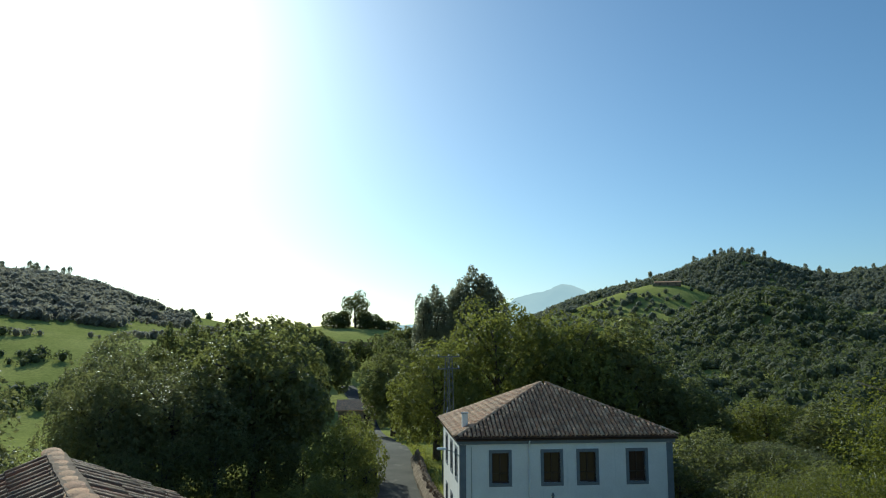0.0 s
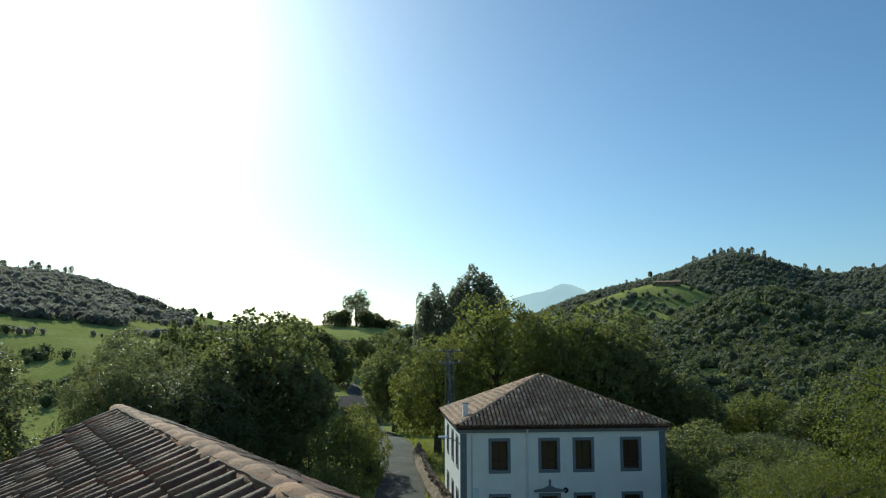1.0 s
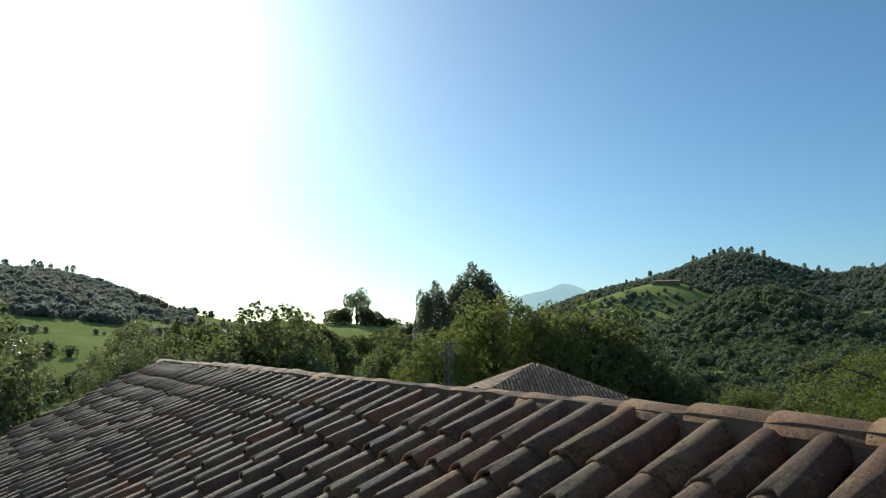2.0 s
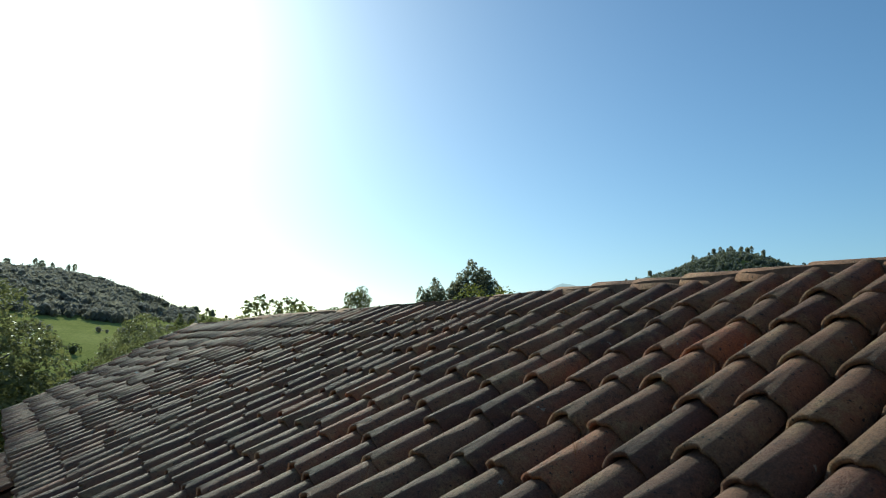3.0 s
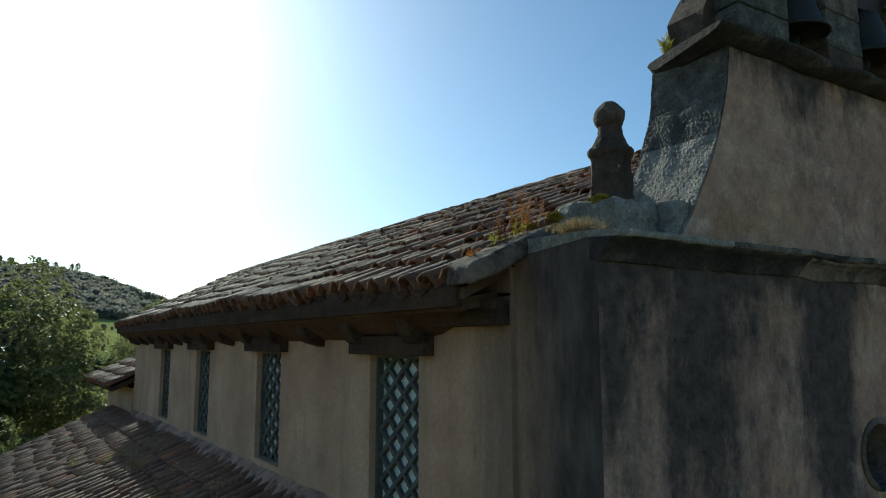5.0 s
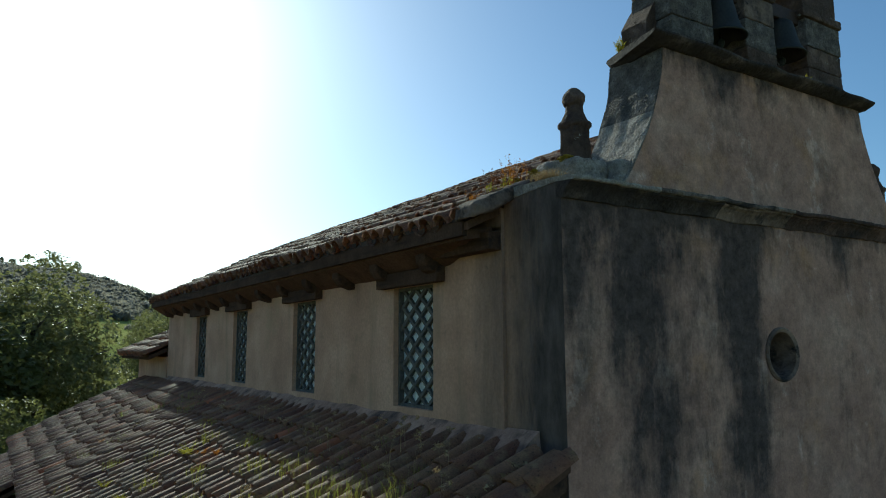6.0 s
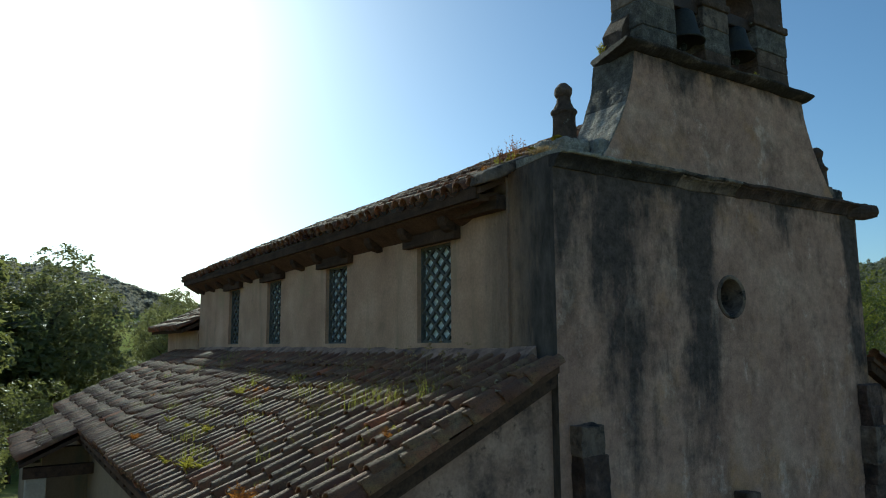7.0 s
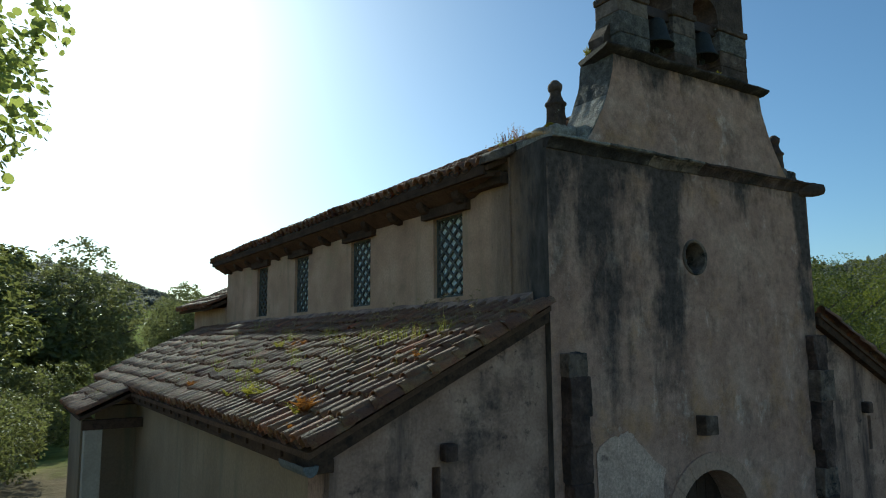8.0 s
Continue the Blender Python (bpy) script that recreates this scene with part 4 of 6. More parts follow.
def nave():
    # side walls with window openings
    spans = [(1.83, 2.63), (4.78, 5.60), (7.74, 8.54), (10.40, 11.20)]
    for x0, x1, name in ((0.0, 0.6, "nave_wall"), (5.16, 5.76, "nave_wall")):
        wall = part(name, box_bm(x0, x1, 0.72, 13.4, -0.3, 6.62), M_SIDE, church, "ochre lime-rendered nave wall")
        cut(wall, [box_bm(x0 - 0.4, x1 + 0.4, a, b, 5.0, 6.22) for a, b in spans])
    bm = bmesh.new()
    prism(bm, [(0.0, -0.3), (5.76, -0.3), (5.76, 6.6), (2.93, 8.02), (0.0, 6.6)], 13.4, 13.9)
    part("end_gable_wall", bm, M_SIDE, church)
    for side, x in ((1, 0.0), (-1, 5.76)):
        for a, b in spans:
            window(x, side, a, b, 5.0, 6.22, M_PLANK if a > 10 else None)
            part("lintel", box_bm(min(x, x - side * 0.10), max(x, x - side * 0.10), a - 0.22, b + 0.22, 6.22, 6.37, bevel=0.01), M_WOOD, church, "dark oak lintel")
        part("wall_plate", box_bm(min(x - side * 0.13, x + side * 0.2), max(x - side * 0.13, x + side * 0.2), 0.73, 13.95, 6.42, 6.58, bevel=0.012), M_WOOD, church, "long dark oak wall plate")
        part("wall_head", box_bm(min(x, x + side * 0.3), max(x, x + side * 0.3), 0.723, 1.7, 6.60, 6.78), M_SIDE, church, "rendered head of the nave wall under the eaves")
    # rafters, boards and tiles of the two slopes
    slope = math.atan2(8.19 - 6.59, 2.93 + 0.42)
    for side in (1, -1):
        roof = part("nave_roof", bmesh.new(), M_PLANK, church, "long roof slope of old curved clay tiles")
        bm = bmesh.new()
        c = 2.93
        xe = c - side * 3.26
        prism(bm, [(xe, 6.643), (c, 8.20), (c, 8.13), (xe, 6.573)], 0.74, 14.35)
        part("roof_deck", bm, M_PLANK, roof, "red-brown underside boards")
        bm = bmesh.new()
        prism(bm, [(xe + side * 0.03, 6.59), (xe + side * 0.03, 6.51), (xe + side * 0.36, 6.32), (xe + side * 0.36, 6.64)], 0.86, 14.25)
        bmesh.ops.subdivide_edges(bm, edges=[e for e in bm.edges if e.calc_length() > 2], cuts=60)
        for vtx in bm.verts:
            if vtx.co.z < 6.5:
                vtx.co.z += (6.56 - vtx.co.z) * max(0.0, 1 - (vtx.co.y - 0.86) / 0.75)
        uneven(bm, 0.012, 1.5)
        part("eaves_boarding", bm, M_PLANK, roof, "red-brown boarding under the eaves")
        y = 1.62
        while y < 14.2:
            bm = bmesh.new()
            prism(bm, [(xe + side * 0.10, 6.49), (xe + side * 0.40, 6.44), (xe + side * 0.40, 6.26), (xe + side * 0.17, 6.32), (xe + side * 0.11, 6.40)], y, y + 0.17)
            bmesh.ops.bevel(bm, geom=bm.edges[:], offset=0.012, segments=1, affect='EDGES')
            part("corbel_block", bm, M_WOOD, roof)
            y += 0.985
        bm = bmesh.new()
        prism(bm, [(xe - side * 0.006, 6.643), (xe + side * 0.30, 6.788), (xe + side * 0.30, 6.873), (xe - side * 0.002, 6.728)], 0.86, 14.2)
        bmesh.ops.subdivide_edges(bm, edges=[e for e in bm.edges if e.calc_length() > 2], cuts=90)
        uneven(bm, 0.010, 4)
        part("eaves_bedding", bm, M_EAVESBED, roof, "dark mortar bed under the lowest tiles")
        part("fascia", box_bm(min(xe - side * 0.02, xe + side * 0.03), max(xe - side * 0.02, xe + side * 0.03), 0.80, 14.3, 6.53, 6.655), M_WOOD, roof)
        limit = lambda s, d: s + 0.80 < 14.15 + 0.75 * (1 - d / 3.7)
        tiled_slope(roof, (c, 0.84 if side > 0 else 14.4, 8.19), (0, side, 0), (-side * math.cos(slope), 0, -math.sin(slope)), 60 if side > 0 else 56, 10, (0, 30) if side > 0 else (0, 0),
                    limit if side > 0 else (lambda s, d: True), show=0.351, seed=11 + side, bulge=0.07)
        if side > 0:
            rng = random.Random(5)
            y = 0.86
            while y < 14.75:
                ob = new("ridge_tile", RIDGE_MESH)
                ob.parent = roof
                ob.matrix_basis = Matrix.Translation((2.93 + rng.uniform(-0.01, 0.01), y, 8.214 + 0.015 * math.sin(y * 0.8) + rng.uniform(-0.008, 0.008))) @ pose(0, 0, 0, 1.0 + rng.uniform(-0.7, 0.7), rng.uniform(-3, 3), rng.uniform(-1.5, 1.5))
                y += 0.385
            bm = bmesh.new()
            prism(bm, [(2.80, 8.10), (3.06, 8.10), (3.04, 8.275), (2.82, 8.275)], 0.80, 14.85)
            bmesh.ops.subdivide_edges(bm, edges=[e for e in bm.edges if e.calc_length() > 2], cuts=160)
            uneven(bm, 0.012, 6)
            part("ridge_mortar", bm, M_CHANNEL, roof, "grey lime mortar bed of the ridge")


def window(x, side, y0, y1, z0, z1, pane=None):
    """A window opening with a pierced diamond lattice and pale panes behind it; side tells which way it faces."""
    out = -side
    frame_ob = part("window", box_bm(min(x + side * 0.115, x + side * 0.14), max(x + side * 0.115, x + side * 0.14), y0 - 0.01, y1 + 0.01, z0 - 0.01, z1 + 0.01), pane or M_SKYPANE, church, "tall window with a dark diamond lattice over pale panes")
    w, h = y1 - y0, z1 - z0
    for a0, a1, b0, b1 in ((0, 0.03, 0, h), (w - 0.03, w, 0, h), (0.03, w - 0.03, 0, 0.03), (0.03, w - 0.03, h - 0.03, h)):
        part("lattice_frame", box_bm(min(x + side * 0.06, x + side * 0.114), max(x + side * 0.06, x + side * 0.114), y0 + a0, y0 + a1, z0 + b0, z0 + b1), M_LATTICE, frame_ob)
    step, rise = w / 3.2, h / 6.0
    t = 0.024
    for lean in (1, -1):
        for k in range(-7, 10):
            # a bar from the sill line upwards, kept inside the opening
            u0, v0 = k * step, 0.0
            pts = []
            for u, v in ((u0, v0), (u0 + lean * step * 6, rise * 6)):
                pts.append([u, v])
            (ua, va), (ub, vb) = pts
            def inside(q):
                return max(0.0, min(w, q))
            if max(ua, ub) <= 0.02 or min(ua, ub) >= w - 0.02:
                continue
            k_m = (vb - va) / (ub - ua)
            na, nb = inside(ua), inside(ub)
            za, zb = va + (na - ua) * k_m, va + (nb - ua) * k_m
            if abs(nb - na) < 0.06:
                continue
            bm = bmesh.new()
            d = Vector((nb - na, zb - za)).normalized()
            nx = Vector((-d.y, d.x)) * t
            quad = [(na - nx.x, za - nx.y), (nb - nx.x, zb - nx.y), (nb + nx.x, zb + nx.y), (na + nx.x, za + nx.y)]
            xs = (x + side * (0.075 + 0.004 * (lean > 0)), x + side * (0.112 + 0.002 * (lean > 0)))
            f0 = [bm.verts.new((xs[0], y0 + min(max(u, 0.0), w), z0 + min(max(v, 0.0), h))) for u, v in quad]
            f1 = [bm.verts.new((xs[1], y0 + min(max(u, 0.0), w), z0 + min(max(v, 0.0), h))) for u, v in quad]
            bm.faces.new(f0)
            bm.faces.new(f1[::-1])
            for i in range(4):
                bm.faces.new((f0[(i + 1) % 4], f0[i], f1[i], f1[(i + 1) % 4]))
            bmesh.ops.recalc_face_normals(bm, faces=bm.faces)
            part("lattice_bar", bm, M_LATTICE, frame_ob)


nave()


def aisle(side):
    """side 1: the aisle with the long view of its roof; -1: the other one."""
    X = (lambda v: v) if side > 0 else (lambda v: 5.78 - v)

    def slab(a, b):
        return (min(X(a), X(b)), max(X(a), X(b)))
    slope = math.atan2(4.80 - 3.33, 3.08)
    bm = bmesh.new()
    prism(bm, [(X(0.05), -0.3), (X(-2.78), -0.3), (X(-2.78), 3.30), (X(0.05), 4.62)], 0.10, 0.65)
    front = part("aisle_front_wall", bm, M_AISLE, church, "grey streaked rendered front wall of the aisle")
    cut(front, [box_bm(*slab(-1.60, -1.49), -0.3, 0.42, 2.45, 3.02)])
    part("niche_back", box_bm(*slab(-1.61, -1.48), 0.40, 0.43, 2.4, 3.05), M_INSIDE, front)
    bm = box_bm(*slab(-1.50, -1.33), -0.02, 0.14, 3.07, 3.26, bevel=0.03)
    uneven(bm, 0.012, 8)
    part("corbel", bm, M_PIER, front, "small dark stone corbel")
    part("aisle_side_wall", box_bm(*slab(-2.78, -2.30), 0.65, 16.0, -0.3, 3.34), M_AISLE_SIDE, church, "olive-brown rendered aisle wall")
    part("aisle_end_wall", box_bm(*slab(-2.78, 0.0), 16.0, 16.4, -0.3, 3.3), M_AISLE_SIDE, church)
    roof = part("aisle_roof", bmesh.new(), M_PLANK, church, "lean-to roof of weedy curved clay tiles")
    bm = bmesh.new()
    prism(bm, [(X(-3.06), 3.31), (X(0.0), 4.77), (X(0.0), 4.71), (X(-3.06), 3.25)], -0.06, 16.3)
    part("roof_deck", bm, M_PLANK, roof)
    # raking boards under the verge
    bm = bmesh.new()
    prism(bm, [(X(-3.05), 3.12), (X(0.0), 4.58), (X(0.0), 4.72), (X(-3.05), 3.26)], -0.02, 0.12)
    part("verge_board", bm, M_WOOD, roof, "dark raking verge board")
    part("eaves_strip", box_bm(*slab(-3.00, -2.78), -0.02, 16.2, 3.10, 3.235, bevel=0.012), M_WOOD, roof, "dark strip under the eaves")
    y = 0.8
    while y < 16.1:
        part("rafter_end", box_bm(*slab(-3.03, -2.6), y, y + 0.09, 3.17, 3.27), M_WOOD, roof)
        y += 0.6
    tiled_slope(roof, (X(0.0), -0.02 if side > 0 else 16.3, 4.80), (0, side, 0), (-side * math.cos(slope), 0, -math.sin(slope)), 68, 9, (0, 34) if side > 0 else (0, 0), seed=21 + side)
    # verge tiles laid along the rake
    rng = random.Random(9)
    d = Vector((-side * math.cos(slope), 0, -math.sin(slope)))
    n = Vector((0, 1, 0)).cross(d) * side
    for k in range(9):
        ob = new("verge_tile", TILE_MESHES[k % 3])
        ob.parent = roof
        m = Matrix(((0, d.x, n.x, 0), (side, d.y, n.y, 0), (0, d.z, n.z, 0), (0, 0, 0, 1)))
        ob.matrix_basis = Matrix.Translation(Vector((X(0.02), -0.07, 4.79)) + d * (k * 0.365) + n * 0.03) @ m @ pose(0, 0, 0, 1.8, rng.uniform(-6, 6), rng.uniform(-3, 3))
    # mortar fillet against the nave wall
    bm = bmesh.new()
    prism(bm, [(X(0.03), 4.72), (X(-0.19), 4.70), (X(-0.17), 4.80), (X(-0.09), 4.87), (X(0.03), 4.96)], 0.3, 13.6)
    bmesh.ops.subdivide_edges(bm, edges=[e for e in bm.edges if e.calc_length() > 1], cuts=60)
    uneven(bm, 0.02, 3)
    part("mortar_fillet", bm, M_AISLE, roof, "stained mortar fillet along the wall")
    if side > 0:
        # half-round gutter end
        bm = bmesh.new()
        rings = [[bm.verts.new((-3.06 - 0.075 * math.cos(a), yy, 3.20 - 0.10 * math.sin(a))) for a in [math.pi * i / 8 for i in range(9)]] for yy in (-0.12, 0.55)]
        for i in range(8):
            bm.faces.new((rings[0][i], rings[0][i + 1], rings[1][i + 1], rings[1][i]))
        bm.faces.new(rings[0])
        g = part("gutter", bm, M_ZINC, church, "short dull grey half-round gutter end at the eaves")
        md = g.modifiers.new("sheet", 'SOLIDIFY')
        md.thickness = 0.006


aisle(1)
aisle(-1)


def annex():
    slope = math.atan2(1.47, 3.08)
    d = Vector((-math.cos(slope), 0, -math.sin(slope)))
    roof = part("porch_roof", bmesh.new(), M_PLANK, church, "small tiled roof carried out beyond the eaves")
    bm = bmesh.new()
    prism(bm, [(-4.02, 2.86), (-3.0, 3.345), (-3.0, 3.28), (-4.02, 2.79)], 9.95, 13.75)
    part("roof_deck", bm, M_WOOD, roof)
    tiled_slope(roof, (-2.98, 10.02, 3.39), (0, 1, 0), d, 16, 3, (0, 16), seed=41)
    part("porch_beam", box_bm(-3.95, -2.78, 10.05, 10.22, 2.58, 2.78, bevel=0.01), M_WOOD, church, "dark porch beam")
    part("porch_pillar", box_bm(-3.90, -3.56, 10.08, 10.42, -0.3, 2.60, bevel=0.015), M_PILLAR, church, "pale ochre plastered porch pillar")
    part("porch_wall", box_bm(-3.60, -2.78, 10.9, 11.2, -0.3, 3.0), M_AISLE_SIDE, church)
    part("porch_outer_wall", box_bm(-3.86, -3.6, 11.2, 13.6, -0.3, 2.7), M_AISLE_SIDE, church)


annex()


def chancel():
    part("chancel_wall", box_bm(-0.02, 5.78, 13.9, 17.6, -0.3, 5.36), M_SIDE, church, "rendered wall of the lower chancel")
    slope = math.atan2(1.5, 3.3)
    for side in (1, -1):
        xe = 2.9 - side * 3.32
        roof = part("chancel_roof", bmesh.new(), M_PLANK, church, "lower tiled chancel roof")
        bm = bmesh.new()
        prism(bm, [(xe, 5.40), (2.9, 6.90), (2.9, 6.84), (xe, 5.30)], 13.92, 18.0)
        part("roof_deck", bm, M_WOOD, roof)
        tiled_slope(roof, (2.9, 13.98 if side > 0 else 18.0, 6.93), (0, side, 0), (-side * math.cos(slope), 0, -math.sin(slope)), 17, 10, (0, 0), seed=51 + side)
    bm = bmesh.new()
    prism(bm, [(0.0, 5.3), (5.76, 5.3), (2.9, 6.82)], 17.4, 17.6)
    part("chancel_gable", bm, M_SIDE, church)


chancel()


def ridge_floodlight():
    ob = thing("floodlight", "small black floodlight standing on the roof ridge", "floodlight", pose(2.93, 1.62, 8.285))
    part("post", box_bm(-0.02, 0.02, -0.02, 0.02, 0.0, 0.24), M_BLACK, ob)
    part("lamp_head", box_bm(-0.10, 0.05, -0.06, 0.07, 0.24, 0.265, bevel=0.008), M_BLACK, ob)
    part("bracket", box_bm(-0.03, 0.035, -0.03, 0.03, 0.10, 0.24, bevel=0.006), M_BLACK, ob)


ridge_floodlight()


def bell(x, z, size):
    prof = [(0.02, 0.60), (0.14, 0.585), (0.20, 0.53), (0.225, 0.42), (0.25, 0.28), (0.29, 0.14), (0.35, 0.04), (0.375, 0.0), (0.345, 0.0), (0.31, 0.06), (0.24, 0.22), (0.19, 0.45), (0.02, 0.52)]
    ob = thing("bell", "green-black bronze church bell hanging in a stone arch", "bell", pose(x, 0.25, z), "bells in the gable")
    bm = bmesh.new()
    turned(bm, [(r * size, h * size) for r, h in prof], 28)
    bmesh.ops.recalc_face_normals(bm, faces=bm.faces)
    smoothed(part("bell_body", bm, M_BRONZE, ob))
    part("headstock", box_bm(-0.285, 0.285, -0.07, 0.07, 0.58 * size, 0.58 * size + 0.16, bevel=0.02), M_DARKWOOD, ob, "dark wooden headstock")
    bm = bmesh.new()
    turned(bm, [(0.012, 0.5 * size), (0.012, 0.0), (0.04, -0.02), (0.045, -0.06), (0.02, -0.10)], 10)
    part("clapper", bm, M_BLACK, ob)


bell(2.47, 8.70, 0.72)
bell(3.53, 8.74, 0.70)


# ---- trees ----
def leaf_cloud(rng, centres, per, spread, size):
    """Leaf blades round clump centres: bent quads, each turned its own way."""
    n = len(centres) * per
    c = np.repeat(np.array(centres), per, axis=0) + rng.normal(0, 1, (n, 3)) * np.repeat(np.array(spread), per)[:, None] * np.array([1, 1, 0.75])
    a = rng.normal(0, 1, (n, 3))
    a[:, 2] = a[:, 2] * 0.6 - 0.25
    a /= np.linalg.norm(a, axis=1)[:, None]
    b = np.cross(a, rng.normal(0, 1, (n, 3)))
    b /= np.linalg.norm(b, axis=1)[:, None]
    s = size * rng.uniform(0.6, 1.35, (n, 1))
    w = s * rng.uniform(0.42, 0.62, (n, 1))
    fold = np.cross(a, b) * s * 0.12
    v = np.stack([c - a * s, c + b * w + fold, c + a * s, c - b * w + fold], 1).reshape(-1, 3)
    f = (np.arange(n)[:, None] * 4 + np.array([0, 1, 2, 3])).tolist()
    return v, f


def leaf_blades(rng, pos, out, size, rounded=False):
    """Leaves at the given places that lie towards the light and droop outwards, each with a fold."""
    n = len(pos)
    up = out * 0.55 + np.array([0, 0, 0.55]) + rng.normal(0, 0.55, (n, 3))
    up /= np.linalg.norm(up, axis=1)[:, None]
    a = np.cross(up, rng.normal(0, 1, (n, 3)))
    a /= np.linalg.norm(a, axis=1)[:, None]
    b = np.cross(up, a)
    s = size * rng.uniform(0.6, 1.35, (n, 1))
    w = s * (rng.uniform(0.75, 0.95, (n, 1)) if rounded else rng.uniform(0.45, 0.68, (n, 1)))
    fold = up * s * 0.16
    if rounded:
        rim = [(pos + a * s * math.cos(t) + b * w * math.sin(t) + fold * abs(math.sin(t))) for t in [math.pi * k / 4 for k in range(8)]]
        return np.stack(rim, 1).reshape(-1, 3), (np.arange(n)[:, None] * 8 + np.arange(8)).tolist()
    v = np.stack([pos - a * s, pos + b * w + fold, pos + a * s, pos - b * w + fold], 1).reshape(-1, 3)
    return v, (np.arange(n)[:, None] * 4 + np.arange(4)).tolist()


def tree_meshes(seed, tall, wide, leaves, size, low=0.25, bole=0.035, rounded=False, lobes=34):
    """Trunk, limbs and crown of one kind of tree, standing at the origin."""
    rng = np.random.default_rng(seed)
    pr = random.Random(seed)
    bm = bmesh.new()
    lean = Vector((pr.uniform(-0.05, 0.05), pr.uniform(-0.05, 0.05), 1)) * tall
    trunk = [lean * t + Vector((pr.uniform(-0.1, 0.1), pr.uniform(-0.1, 0.1), 0)) * (t * 2) for t in (0, 0.12, 0.3, 0.5, 0.72)]
    trunk[0] = Vector((0, 0, -0.6))
    r0 = tall * bole
    tube(bm, trunk, [r0 * 1.25, r0, r0 * 0.8, r0 * 0.55, r0 * 0.22], 10)
    for k in range(9):
        t = pr.uniform(0.22, 0.62)
        a = k * 2.4 + pr.uniform(-0.4, 0.4)
        p0 = lean * t
        end = Vector((math.cos(a) * wide * pr.uniform(0.55, 0.85), math.sin(a) * wide * pr.uniform(0.55, 0.85), tall * min(0.84, t + pr.uniform(0.12, 0.34))))
        midp = p0.lerp(end, 0.5) + Vector((0, 0, tall * 0.03))
        tube(bm, [p0, midp, end], [r0 * 0.42, r0 * 0.24, r0 * 0.06], 6)
    # boughs: rounded masses of leaves set round the crown, with gaps between them
    cz, h = tall * (1 + low) / 2, tall * (1 - low) / 2
    crown_size = np.array([wide, wide, h])
    boughs = []
    for k in range(lobes):
        u = 1 - 1.80 * (k + 0.5) / lobes
        a = k * 2.39996 + pr.uniform(-0.35, 0.35)
        d = np.array([math.cos(a) * math.sqrt(max(0, 1 - u * u)), math.sin(a) * math.sqrt(max(0, 1 - u * u)), u])
        swell_by = 0.88 + 0.42 * noise.noise(Vector(d * 1.6) + Vector((seed * 3.1, 0, 0)))
        r = pr.uniform(0.24, 0.40)
        boughs.append((d, d * (swell_by - r * 0.85), r))
    boughs.append((np.array([0, 0, 1.0]), np.zeros(3), 0.62))
    weight = np.array([r * r for _, _, r in boughs])
    weight[-1] *= 0.5
    pos, lean_to = [], []
    for (d, c, r), w in zip(boughs, weight / weight.sum()):
        n = int(leaves * w * 2.3)
        q = rng.normal(0, 1, (n, 3)) + d * 0.55
        q /= np.linalg.norm(q, axis=1)[:, None]
        p = (c + q * (r * rng.uniform(0.55, 1.06, (n, 1)) ** 0.6)) * crown_size
        q = q / crown_size
        pos.append(p)
        lean_to.append(q / np.linalg.norm(q, axis=1)[:, None])
    pos, lean_to = np.concatenate(pos), np.concatenate(lean_to)
    grain = 1.5 / (wide * 0.2)
    thick = np.array([noise.noise(Vector(p) * grain) + 0.5 * noise.noise(Vector(p) * grain * 2.3) for p in pos])
    keep = np.argsort(-(thick + rng.normal(0, 0.16, len(thick))))[:leaves]
    pos, lean_to = pos[keep], lean_to[keep]
    pos[:, 2] += cz
    v, f = leaf_blades(rng, pos, lean_to, size, rounded)
    trunk_me = bpy.data.meshes.new("trunk")
    bm.to_mesh(trunk_me)
    bm.free()
    trunk_me.materials.append(M_BARK)
    trunk_me.polygons.foreach_set("use_smooth", [True] * len(trunk_me.polygons))
    crown = bpy.data.meshes.new("crown")
    crown.from_pydata(v.tolist(), [], f)
    return trunk_me, crown


def tree_kind(seed, material, tall, wide, leaves, size, low=0.25, bole=0.035, rounded=False, lobes=34):
    trunk, crown = tree_meshes(seed, tall, wide, leaves, size, low, bole, rounded, lobes)
    crown.materials.append(material)
    return trunk, crown


def plant_tree(kind, x, y, label, scale=1.0, squash=1.0, turn=0.0, z=None, group="", category="tree", name="tree"):
    ob = thing(name, label, category, pose(x, y, ground_z(x, y) if z is None else z, 0, 0, turn), group)
    for nm, me in zip(("trunk", "crown"), kind):
        p = new(nm, me)
        p.parent = ob
        p.matrix_basis = Matrix.Diagonal((scale, scale, scale * squash, 1))
    return ob


K_BROAD = tree_kind(3, M_WALNUT, 12.0, 6.6, 23000, 0.140, 0.02, lobes=46)
K_BROAD2 = tree_kind(7, M_WALNUT, 12.0, 5.6, 21000, 0.135, 0.02, lobes=40)
K_DARK = tree_kind(11, M_DARKLEAF, 13.0, 6.2, 14500, 0.220, 0.0, lobes=44)
K_LIGHT = tree_kind(17, M_LIGHTLEAF, 12.0, 6.0, 19000, 0.158, 0.0, lobes=48)
K_SHRUB = tree_kind(13, M_DARKLEAF, 6.0, 3.4, 6000, 0.098, 0.0, bole=0.02)
K_BUSH = tree_kind(23, M_LIGHTLEAF, 5.0, 2.6, 9000, 0.075, 0.02, bole=0.02, lobes=28)
K_EUCA = tree_kind(29, M_EUCA, 24.0, 2.7, 8000, 0.19, 0.30, bole=0.014, lobes=22)
K_SKY = tree_kind(31, M_EUCA, 24.0, 4.2, 420, 0.85, 0.30, bole=0.018, lobes=12)
